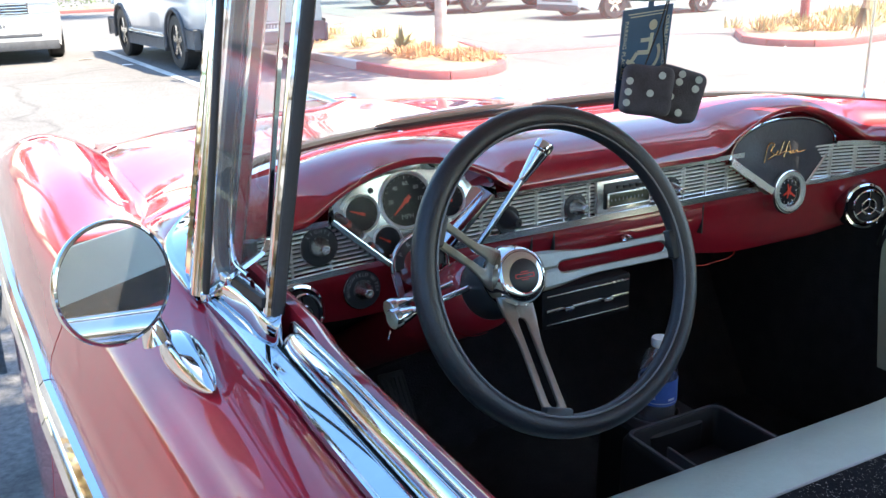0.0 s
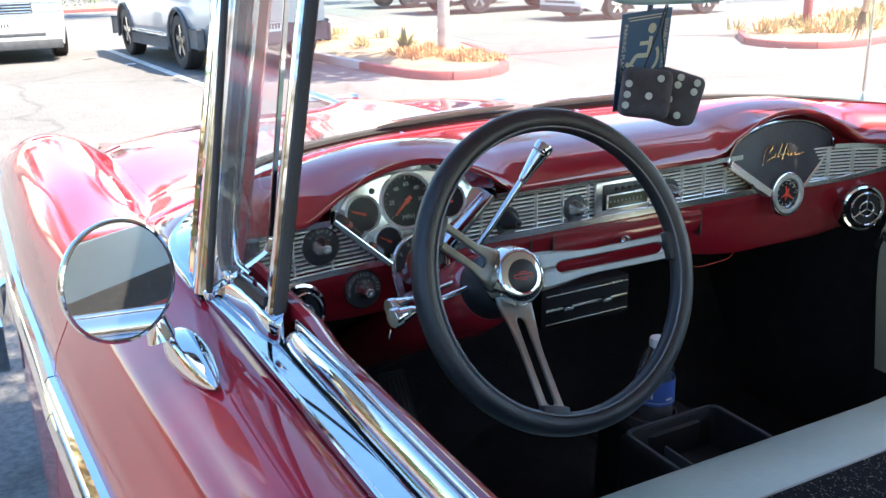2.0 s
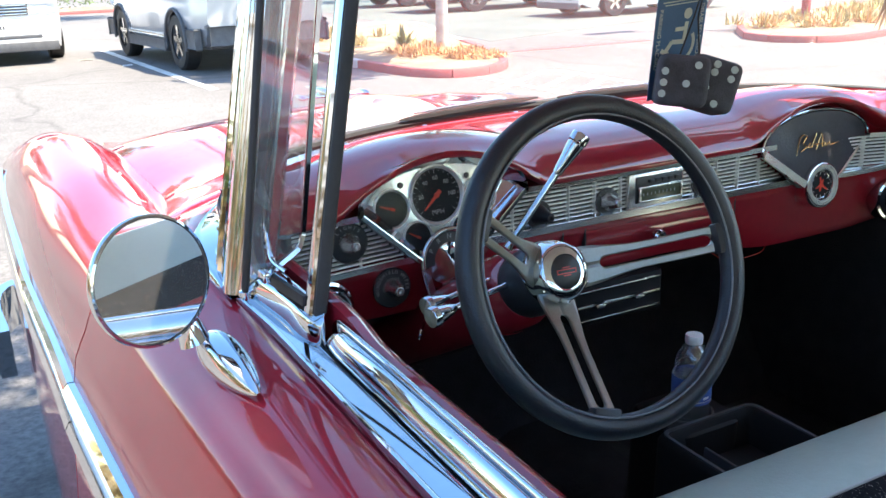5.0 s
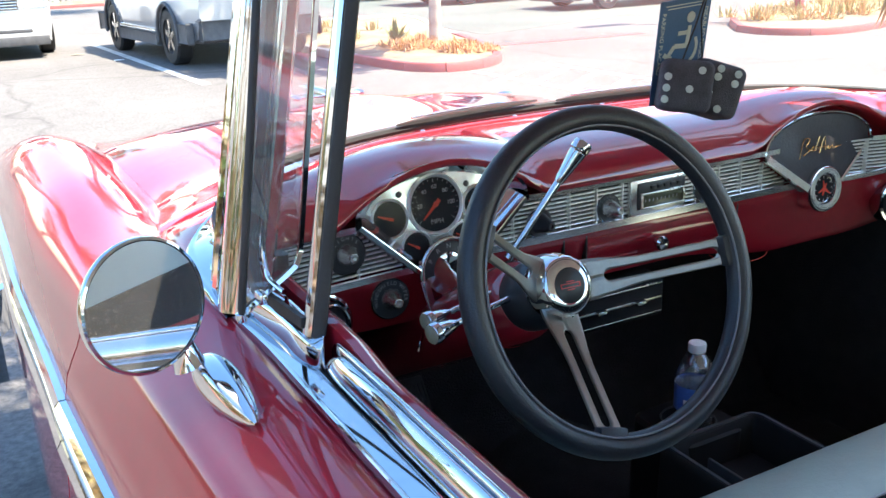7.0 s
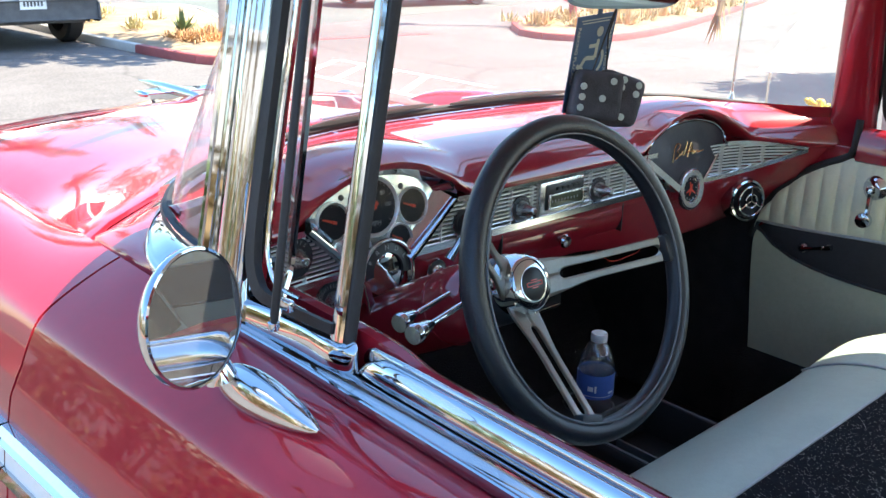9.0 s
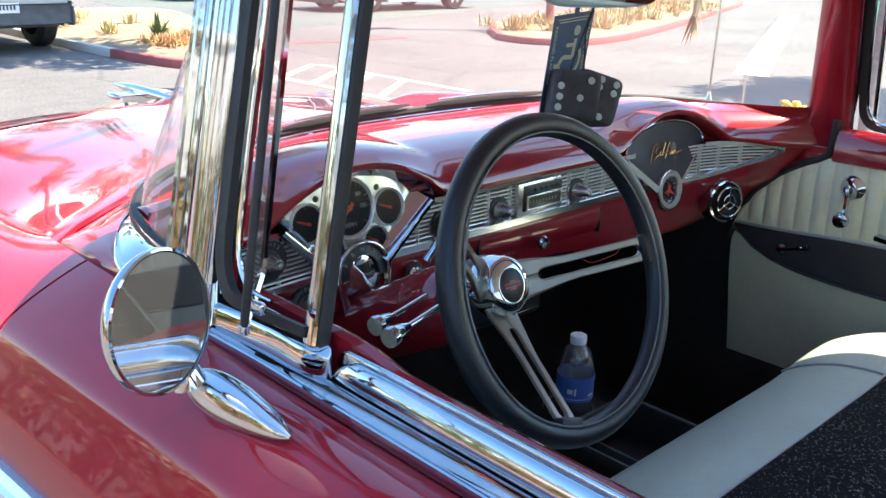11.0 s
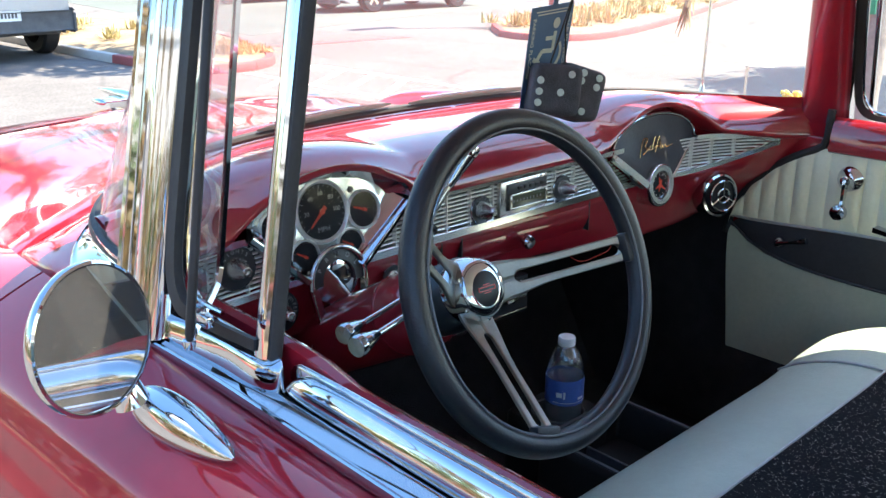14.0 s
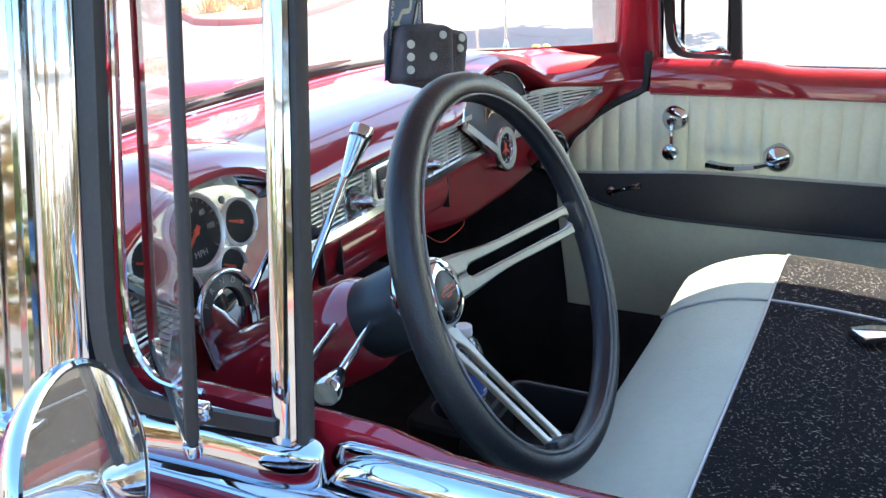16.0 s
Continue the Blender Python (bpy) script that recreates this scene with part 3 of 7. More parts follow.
# ---------- belt line, vent window and door top ----------
for sx in (-1, 1):
    belt = doors[sx]
    # flat bright ledge along the whole window opening, with a fine bead on its outer edge
    bm = bmesh.new()
    ledge = ((0.670, 1.016), (0.6716, 1.0258), (0.6719, 1.0283), (0.6726, 1.0290), (0.6742, 1.0288), (0.6750, 1.0285), (0.6865, 1.0247), (0.6872, 1.0243), (0.6884, 1.0248), (0.6900, 1.0253), (0.6914, 1.0243), (0.6917, 1.0210), (0.6900, 1.0140))
    def bulge(y):
        return 0.015 * smooth01(-0.26, -0.07, y)
    for y0, y1, n in ((-0.052, -0.3395, 20), (-0.3402, -1.0, 30)):
        rows = [[Vector((sx * (x + bulge(lerp(y0, y1, k / n)) * smooth01(0.672, 0.69, x)), lerp(y0, y1, k / n), z + 0.008 * smooth01(-0.24, -0.08, lerp(y0, y1, k / n)))) for x, z in ledge] for k in range(n + 1)]
        vs = grid(bm, rows, close_v=True)
        cap(bm, vs[0][::-1])
        cap(bm, vs[-1])
    part("belt_moulding", bm, CHROME, belt, "chrome belt ledge with a fine outer bead", sharp=17)
    # raised strip behind the division post, its nose pointed
    nose_a = [math.pi / 2 * k / 9 for k in range(10)]
    ys = [-0.3200 - 0.042 * (1 - math.cos(a)) for a in nose_a] + [lerp(-0.372, -1.0, k / 12) for k in range(13)]
    nose = [max(0.05, math.sin(a)) for a in nose_a] + [1.0] * 13
    bm = bmesh.new()
    rows = [[Vector((sx * x, y, z)) for x, z in ((0.6600, 1.020), (0.6602, 1.0475), (0.6607, 1.0490), (0.6618, 1.0497), (0.6632, 1.0492), (0.6652, 1.0470), (0.6671, 1.0440), (0.6687, 1.0405), (0.6698, 1.0366), (0.6704, 1.0325), (0.6703, 1.0270), (0.6670, 1.0200))] for y in ys]
    rows = [[Vector((sx * lerp(0.6645, abs(p.x), 0.25 + 0.75 * k), p.y, lerp(1.022, p.z, k))) for p in r] for r, k in zip(rows, nose)]
    vs = grid(bm, rows, close_v=True)
    cap(bm, vs[0][::-1])
    cap(bm, vs[-1])
    part("sill_strip", bm, CHROME, belt, "polished raised sill strip", sharp=70)
    bm = bmesh.new()
    rows = [[Vector((sx * x, y, lerp(1.040, z, k))) for x, z in ((0.6595, 1.030), (0.6596, 1.0500), (0.6588, 1.0522), (0.6572, 1.0532), (0.6552, 1.0524), (0.6540, 1.0490), (0.6540, 1.030))] for y, k in [(-0.322, 0.3), (-0.327, 0.8)] + [(lerp(-0.335, -1.0, q / 14), 1.0) for q in range(15)]]
    vs = grid(bm, rows, close_v=True)
    cap(bm, vs[0][::-1])
    cap(bm, vs[-1])
    part("inner_bead", bm, CHROME, belt, "narrow inner chrome bead", sharp=70)
    bm = bmesh.new()
    sweep(bm, [Vector((sx * 0.6692, y, 1.020)) for y in (-0.30, -0.5, -0.75, -1.0)], [(-0.0035, -0.01), (-0.0035, 0.004), (0.0035, 0.004), (0.0035, -0.01)], up=Vector((0, 0, 1)))
    part("glass_slot_rubber", bm, RUBBER, belt)
    # chrome casting below the vent window, standing on the ledge, its rear corner rounded
    bm = bmesh.new()
    rows = []
    for k in range(31):
        t = k / 18 if k < 15 else 0.8 + 0.2 * math.sin((k - 15) / 15 * math.pi / 2)
        y = lerp(-0.060, -0.323, t)
        e = max(0.0, (t - 0.80) / 0.20)
        drop = 1 - math.sqrt(max(0.0, 1 - e ** 2.4))
        # flat sloping top with a rolled edge, then the steep side; the rear end is rounded in plan
        sec = [(0.6585, 1.02), (0.6590, 1.0540), (0.6600, 1.0562), (0.6618, 1.0568), (0.6640, 1.0564), (0.6745, 1.0508), (0.6762, 1.0496), (0.6775, 1.0478), (0.6784, 1.0455), (0.6806, 1.0330), (0.6816, 1.0270), (0.6816, 1.022), (0.672, 1.018)]
        wide = bulge(y) * 1.15
        rows.append([Vector((sx * (lerp(px, 0.6680, drop * 0.88) + wide * smooth01(0.660, 0.680, px)), y, lerp(pz, min(pz, 1.036 + 0.6 * (pz - 1.036) if pz > 1.036 else pz), drop ** 1.5))) for px, pz in sec])
    vs = grid(bm, rows, close_v=True)
    cap(bm, vs[0][::-1])
    cap(bm, vs[-1])
    part("vent_base", bm, CHROME, belt, "chrome casting below the vent window", sharp=36)
    # painted inner lip
    bm = bmesh.new()
    rows = []
    for k in range(21):
        y = lerp(-0.158, -1.0, (k / 20) ** 1.4)
        up = 0.012 * smooth01(-0.41, -0.33, y)
        rows.append([Vector((sx * 0.655, y, 1.030)), Vector((sx * 0.6535, y, 1.0465 + up)), Vector((sx * 0.648, y, 1.0500 + up)), Vector((sx * 0.642, y, 1.0475 + up)), Vector((sx * 0.634, y, 1.037 + up)), Vector((sx * 0.628, y, 1.020 + up * 0.5)), Vector((sx * 0.626, y, 1.002)), Vector((sx * 0.632, y, 0.998)), Vector((sx * 0.655, y, 0.998))])
    vs = grid(bm, rows, close_v=True)
    cap(bm, vs[0][::-1])
    cap(bm, vs[-1])
    part("door_garnish", bm, RED_IN, belt, "red painted garnish along the window sill")
    # division post: chrome face and black channel
    def lean(z):
        return 0.6645 - 0.20 * (z - 1.055)

    def set_y(y, z):
        return y + 0.006 + 0.037 * (z - 1.06)
    bm = bmesh.new()
    zs = [1.052, 1.15, 1.25, 1.35, 1.45]
    rows = [[Vector((sx * (lean(z) + a), set_y(b, z), z)) for a, b in ((0.004, -0.2965), (0.0078, -0.2985), (0.0092, -0.302), (0.0092, -0.307), (0.0085, -0.3115), (0.006, -0.3135), (0.004, -0.3135))] for z in zs]
    vs = grid(bm, rows, close_v=True)
    cap(bm, vs[0][::-1])
    cap(bm, vs[-1])
    dp = part("division_post", bm, CHROME, belt, "chrome division post with black glass channel")
    bm = bmesh.new()
    rows = [[Vector((sx * (lean(z) + a), set_y(b, z), z)) for a, b in ((0.0038, -0.300), (0.0038, -0.3138), (0.0055, -0.3140), (0.0055, -0.3175), (0.003, -0.3190), (-0.004, -0.3190), (-0.006, -0.317), (-0.006, -0.300))] for z in zs]
    vs = grid(bm, rows, close_v=True)
    cap(bm, vs[0][::-1])
    cap(bm, vs[-1])
    part("glass_channel", bm, RUBBER, dp, "black rubber glass channel")
    # broad rubber round the vent opening with a round lower corner
    bm = bmesh.new()
    def vx(z):
        return sx * (0.684 - 0.185 * (z - 1.06))
    pth = [Vector((vx(1.45), -0.1785, 1.45)), Vector((vx(1.3), -0.1785, 1.3)), Vector((vx(1.15), -0.1785, 1.15)), Vector((vx(1.11), -0.180, 1.11)), Vector((vx(1.09), -0.184, 1.088)), Vector((vx(1.077), -0.194, 1.073)), Vector((vx(1.070), -0.208, 1.0655)), Vector((vx(1.066) - sx * 0.004, -0.235, 1.0625)), Vector((vx(1.064) - sx * 0.012, -0.296, 1.0605))]
    sweep(bm, bez(pth, 5), [(-0.0075, -0.006), (0.0075, -0.006), (0.0075, 0.002), (0.005, 0.005), (0.001, 0.0035), (-0.003, 0.005), (-0.0075, 0.002)], up=Vector((1, 0, 0)), scale=[lerp(1.0, 0.62, smooth01(24, 36, k)) for k in range(41)])
    part("vent_rubber", bm, RUBBER, belt, "broad black rubber vent window seal")
    bm = bmesh.new()
    tube(bm, bez([p + Vector((-sx * 0.008, -0.0095, 0.009)) for p in pth[:8]], 5), 0.0024, 8)
    part("vent_seal_bead", bm, CHROME, belt, "thin chrome bead inside the rubber")

# the driver's vent pane stands open, its rear edge swung out; the other is shut
for sx, (ra, fa) in ((-1, ((0.722, -0.2805), (0.628, -0.162))), (1, ((0.678, -0.286), (0.682, -0.204)))):
    lean_r = lambda z, k: k - 0.155 * (z - 1.06)
    z0, z1 = 1.074, 1.45
    bm = bmesh.new()
    rows = []
    zs = [z0 - 0.004, 1.12, 1.2, 1.3, 1.4, z1]
    rows = [[Vector((sx * lean_r(z, lerp(ra[0], fa[0], t)), lerp(ra[1], fa[1], t), z)) for t in (0.0, 0.5, 1.0)] for z in zs]
    grid(bm, rows)
    pane = part("vent_pane", bm, GLASS, doors[sx], "small clear vent pane, swung open" if sx < 0 else "small clear vent pane, shut")
    pane.visible_shadow = False
    bm = bmesh.new()
    P = lambda t, z: Vector((sx * lean_r(z, lerp(ra[0], fa[0], t)), lerp(ra[1], fa[1], t), z))
    fr = [P(1, z1), P(1, 1.3), P(1, 1.15), P(1, 1.088), P(0.985, 1.075), P(0.94, 1.068), P(0.86, 1.066), P(0.5, 1.068), P(0.02, 1.072)]
    sweep(bm, bez(fr, 5), [(-0.0022, -0.0028), (0.0022, -0.0028), (0.0026, 0.0), (0.0022, 0.0028), (-0.0022, 0.0028), (-0.0026, 0.0)])
    part("vent_frame", bm, CHROME, pane, "thin chrome vent frame")
    bm = bmesh.new()
    tube(bm, bez([p + Vector((-sx * 0.001, 0.0035, 0.003)) for p in fr], 5), 0.0016, 6)
    part("frame_gasket", bm, RUBBER, pane, "thin black glass gasket")
    bm = bmesh.new()
    sweep(bm, [P(0, 1.0735), P(0, 1.075), P(0, 1.079), P(0, 1.2), P(0, 1.33), P(0, z1)], [(0.0035 * math.cos(math.pi * k / 5), 0.004 * math.sin(math.pi * k / 5)) for k in range(10)], scale=[0.4, 0.8, 1, 1, 1, 1])
    part("vent_edge_rubber", bm, RUBBER, pane, "dark rubber edge of the vent pane")
    bm = bmesh.new()
    lathe(bm, [(0.0040, -0.006), (0.0050, -0.003), (0.0050, 0.001), (0.0042, 0.0015)], P(0, 1.0735), (0, 0, 1), 16)
    part("vent_pivot_cup", bm, CHROME, pane, "small chrome cup at the foot of the pane")
    bm = bmesh.new()
    c = P(0.10, 1.082)
    box(bm, -0.004, 0.004, -0.008, 0.008, -0.005, 0.005, 0.002, Matrix.Translation(c + Vector((-sx * 0.012, 0.004, -0.003))))
    part("vent_catch", bm, CHROME, pane, "small chrome catch")

# ---------- door mirror ----------
MC = Vector((-0.797, -0.296, 1.104))
MN = Vector((0.39, -0.914, 0.11)).normalized()
bm = bmesh.new()
lathe(bm, [(0.004, -0.016), (0.030, -0.015), (0.047, -0.010), (0.0525, -0.003), (0.0535, 0.001), (0.0528, 0.0035), (0.0508, 0.0040), (0.0502, 0.002), (0.0, 0.002)], MC, MN, 56)
mir = part("door_mirror", bm, CHROME, car, "round chrome door mirror on a teardrop base")
bm = bmesh.new()
lathe(bm, [(0.0503, 0.0), (0.0503, 0.003), (0.0, 0.003)], MC, MN, 56)
part("mirror_glass", bm, MIRROR, mir, "silvered mirror glass", smooth=False)
bm = bmesh.new()
mb = MN.to_track_quat("Z", "Y").to_matrix()
tube(bm, [MC + MN * 0.003 + mb @ Vector((0.0503 * math.cos(2 * math.pi * k / 64), 0.0503 * math.sin(2 * math.pi * k / 64), 0)) for k in range(64)], 0.0007, 6, closed=True)
part("mirror_gasket", bm, RUBBER, mir)
bm = bmesh.new()
tube(bm, [Vector((-0.764, -0.272, 1.034)), Vector((-0.768, -0.268, 1.052)), Vector((-0.782, -0.272, 1.075)), MC - MN * 0.012], 0.011, 12, scale=[1.25, 0.95, 0.8, 0.9])
part("mirror_stem", bm, CHROME, mir)
bm = bmesh.new()
# teardrop foot along the belt: blunt in front, pointed behind
o, ax = Vector((-0.748, -0.250, 1.0235)), (Vector((-0.743, -0.376, 1.0255)) - Vector((-0.748, -0.250, 1.0235))).normalized()
out = Vector((-0.60, 0, 0.80)).normalized()
sd = ax.cross(out).normalized()
rows = []
for k in range(25):
    t = k / 24
    w = 0.0168 * (math.sin(math.pi * min(1, t ** 0.64)) ** 0.62 if 0 < t < 1 else 0.02) + 0.0012
    h = 0.0185 * (math.sin(math.pi * min(1, t ** 0.57)) ** 0.7 if 0 < t < 1 else 0.02) + 0.0010
    c = o + ax * (0.13 * t - 0.005) + out * (-0.002)
    r = []
    for j in range(25):
        a = math.pi * j / 24
        ridge = 1.0 + 0.11 * math.exp(-((a - 1.45) / 0.30) ** 2)
        r.append(c + sd * w * math.cos(a) + out * h * math.sin(a) ** 0.9 * ridge)
    rows.append(r)
grid(bm, rows)
part("mirror_foot", bm, CHROME, mir, "teardrop chrome foot with a centre ridge")

# bonnet ornament
bm = bmesh.new()
oz = hood_z(0, 1.36) - 0.010
lathe(bm, [(0.001, -0.22), (0.006, -0.18), (0.013, -0.04), (0.014, 0.06), (0.010, 0.15), (0.001, 0.22)], (0, 1.36, oz + 0.030), (0, 1, 0), 16)
orn = part("bonnet_ornament", bm, CHROME, car, "chrome jet-plane bonnet ornament")
for sx in (-1, 1):
    bm = bmesh.new()
    slab(bm, [(0.0, 0.070), (0.090, 0.026), (0.096, -0.018), (0.0, -0.018)] if sx > 0 else [(0.0, 0.070), (0.0, -0.018), (-0.096, -0.018), (-0.090, 0.026)], 0.005, Matrix.Translation((0, 1.36, oz + 0.027)), 0.002)
    wg = part("wing", bm, CHROME, orn)
    bm = bmesh.new()
    lathe(bm, [(0.001, -0.035), (0.006, -0.026), (0.008, 0.0), (0.006, 0.03), (0.001, 0.042)], (sx * 0.093, 1.358, oz + 0.030), (0, 1, 0), 12)
    part("wing_pod", bm, CHROME, wg)
bm = bmesh.new()
slab(bm, [(1.145, oz + 0.026), (1.205, oz + 0.026), (1.185, oz + 0.044), (1.150, oz + 0.048)], 0.006, Matrix(((0, 0, 1, -0.003), (1, 0, 0, 0), (0, 1, 0, 0), (0, 0, 0, 1))), 0.002)
part("tail_fin", bm, CHROME, orn)
bm = bmesh.new()
box(bm, -0.008, 0.008, 1.14, 1.50, oz - 0.045, oz + 0.024, 0.003)
part("ornament_foot", bm, CHROME, orn)

# wipers on the cowl
for (x0, x1) in ((-0.30, -0.02), (0.02, 0.32)):
    def wp(x, dz):
        u = math.asin(min(1, (abs(x) / 0.668) ** (1 / 0.86))) / (math.pi / 2) * (1 if x > 0 else -1)
        b = screen_base(u)
        return Vector((x, b.y - 0.004 + 0.10 * dz, b.z + dz))
    bm = bmesh.new()
    xs = [lerp(x0, x1, k / 8) for k in range(9)]
    sweep(bm, [wp(x, 0.006 + 0.004 * k / 8) for k, x in enumerate(xs)], [(-0.0035, -0.0045), (0.0035, -0.0045), (0.0022, 0.0045), (-0.0022, 0.0045)], up=Vector((0, 0, 1)), scale=[0.35, 0.8, 1, 1, 1, 1, 1, 0.8, 0.35])
    wiper = part("wiper", bm, RUBBER, car, "wiper with black blade and chrome arm")
    bm = bmesh.new()
    tube(bm, [wp(x0 * 0.2 + x1 * 0.8 + 0.04, -0.004) + Vector((0, 0.03, 0))] + [wp(x, 0.011 + 0.004 * k / 8) + Vector((0, 0.010, 0)) for k, x in enumerate(xs[1:7])][::-1], 0.0022, 8)
    part("wiper_arm", bm, BRIGHT, wiper)

# aerial on the passenger's wing
bm = bmesh.new()
lathe(bm, [(0.016, 0), (0.015, 0.012), (0.009, 0.024), (0.005, 0.04), (0.0032, 0.05), (0.0030, 0.30), (0.0022, 0.31), (0.0020, 0.75), (0.0034, 0.752), (0.0034, 0.76), (0, 0.764)], (0.712, 0.165, 1.035), (-0.015, -0.02, 1), 12)
part("aerial", bm, CHROME, car, "slim telescopic chrome aerial")


# ---------- the car: dashboard ----------
FAN_L, FAN_R, FAN_W = -0.366, 0.341, 0.157


def face_y(x):
    """The dash face swings back towards the passenger's door, less so towards the driver's."""
    return 0.035 - (2.0 if x > 0 else 0.55) * max(0.0, abs(x) - 0.25) ** 3


def arch(x):
    h = 0.0
    for c in (FAN_L, FAN_R):
        d = (x - c) / FAN_W
        if abs(d) < 1:
            h = max(h, 0.060 * (1 - d * d) ** 1.05)
    return h


def card_front(z):
    """Leading edge of the door card: it curves back under the dash end."""
    pts = ((0.70, 0.034), (0.806, 0.031), (0.865, 0.016), (0.912, -0.014), (0.956, -0.060), (0.983, -0.103), (0.996, -0.132), (1.006, -0.147), (1.022, -0.152), (1.08, -0.154))
    for (za, ya), (zb, yb) in zip(pts, pts[1:]):
        if z <= zb:
            return lerp(ya, yb, min(1.0, max(0.0, (z - za) / (zb - za))))
    return -0.154


def tip_low(x):
    return 0.962 + 0.044 * max(0.0, (abs(x) - 0.40) / 0.21) ** 2.1


def tip_high(x):
    return 1.0265 - 0.019 * max(0.0, (abs(x) - 0.45) / 0.18) ** 2


def dash_back(x):
    return -0.115 + 0.41 * max(0.0, 1 - (min(abs(x), 0.619) / 0.62) ** 3.2) ** (1 / 1.6)


bm = bmesh.new()
rows = []
for k in range(113):
    x = lerp(-0.656, 0.656, k / 112)
    yw, yf = dash_back(x), face_y(x)
    a = arch(x)
    e = smooth01(0.47, 0.64, x)
    lip = 1.031 + a - 0.018 * e
    k2 = 1.0 + 0.15 * e
    top = lip + 0.054 * k2 - 0.62 * a
    yr = max(yw, yf + lerp(0.07, 0.012, smooth01(0.54, 0.64, abs(x))))
    rear = lerp(0.11, 0.02, smooth01(0.45, 0.62, abs(x)))
    lw = min(0.030, 0.16 * max(0.0, yr - yf - 0.045))
    r = [Vector((x, yr + rear, 1.030)), Vector((x, yr + rear * 0.18, 1.062)), Vector((x, yr, 1.084)), Vector((x, yr - lw * 0.1, 1.0878)), Vector((x, yr - lw * 0.96, 1.0892)), Vector((x, yr - lw, 1.0885)), Vector((x, yr - lw * 1.02, 1.0862))]
    for t in (0.2, 0.4, 0.6, 0.8):
        r.append(Vector((x, lerp(yr, yf + 0.045, t), lerp(1.084, top + 0.002, smooth01(0.0, 1.0, t)) + 0.004 * math.sin(t * math.pi))))
    r += [Vector((x, yf + 0.030, top)), Vector((x, yf + 0.014, top - 0.006)), Vector((x, yf - 0.002, top - 0.018 * k2)), Vector((x, yf - 0.014, lerp(top, lip, 0.58))),
          Vector((x, yf - 0.020, lip + 0.010)), Vector((x, yf - 0.021, lip + 0.004)), Vector((x, yf - 0.017, lip)), Vector((x, yf + 0.026, lip - 0.001)), Vector((x, yf + 0.030, lip - 0.02))]
    rows.append(r)
grid(bm, rows)
dash = part("dashboard", bm, RED_IN, car, "glossy red dashboard with two fan-shaped brows", sharp=60)

for x in (-0.43, -0.27, -0.09, 0.09, 0.27, 0.43):
    bm = bmesh.new()
    lathe(bm, [(0.0042, -0.001), (0.0040, 0.0008), (0.0022, 0.0016), (0, 0.0016)], (x, max(dash_back(x), face_y(x) + 0.07) - 0.015, 1.0886), (0, 0, 1), 12)
    part("screw", bm, BRIGHT, dash, "small bright screw in the windscreen ledge")

# painted lower face, rolled under
bm = bmesh.new()
rows = []
for k in range(61):
    x = lerp(-0.645, 0.645, k / 60)
    yf = face_y(x)
    low = 0.872 - 0.030 * smooth01(0.05, 0.3, x) + 0.015 * smooth01(0.45, 0.62, abs(x))
    zt = max(0.962, tip_low(x)) if x > 0.40 else 0.962 if x > -0.4 else 0.959
    def fy(z):
        return lerp(0.035, max(card_front(z), -0.088), min(1.0, max(0.0, (abs(x) - 0.25) / 0.395)) ** (3 if x > 0 else 6))
    rows.append([Vector((x, yf + 0.034, 1.05)), Vector((x, yf + 0.032, zt + 0.006)), Vector((x, yf - 0.004, zt)), Vector((x, fy(zt - 0.012) - 0.006, zt - 0.012)), Vector((x, fy(0.945) - 0.004, min(0.945, zt - 0.017))),
                 Vector((x, fy(0.925) + 0.002, 0.925)), Vector((x, fy(0.905) + 0.008, 0.905)), Vector((x, fy(low + 0.02) + 0.010, low + 0.02)), Vector((x, fy(low) + 0.020, low + 0.004)), Vector((x, fy(low) + 0.045, low)), Vector((x, fy(low) + 0.10, low + 0.02))])
grid(bm, rows)
part("lower_face", bm, RED_IN, dash, "glossy red lower dash face")

def front_z(y):
    """Height of the dash seal above the point y on the door."""
    lo, hi = 0.70, 1.08
    for _ in range(24):
        m = (lo + hi) / 2
        lo, hi = (m, hi) if card_front(m) > y - 0.002 else (lo, m)
    return lo


# dash ends that meet the posts and doors
for sx in (-1, 1):
    bm = bmesh.new()
    rows = []
    for k in range(25):
        t = k / 24
        z = lerp(0.82, 1.044, t)
        yr = card_front(z) + 0.008
        rows.append([Vector((sx * 0.640, face_y(0.64) + 0.02, z)), Vector((sx * 0.652, lerp(face_y(0.64), yr, 0.5), z)), Vector((sx * 0.655, yr, z)), Vector((sx * 0.672, yr, z)), Vector((sx * 0.672, 0.06, z))])
    grid(bm, rows)
    part("dash_end", bm, RED_IN, dash)
    bm = bmesh.new()
    tube(bm, [Vector((sx * 0.641, card_front(lerp(0.80, 1.075, k / 40)) + 0.004, lerp(0.80, 1.075, k / 40))) for k in range(41)], 0.0075, 8)
    part("door_seal", bm, RUBBER, dash, "black rubber door seal")


# grille: fine bright slats over a dark recess
SLAT_Z = [0.9685 + 0.0060 * k for k in range(10)]


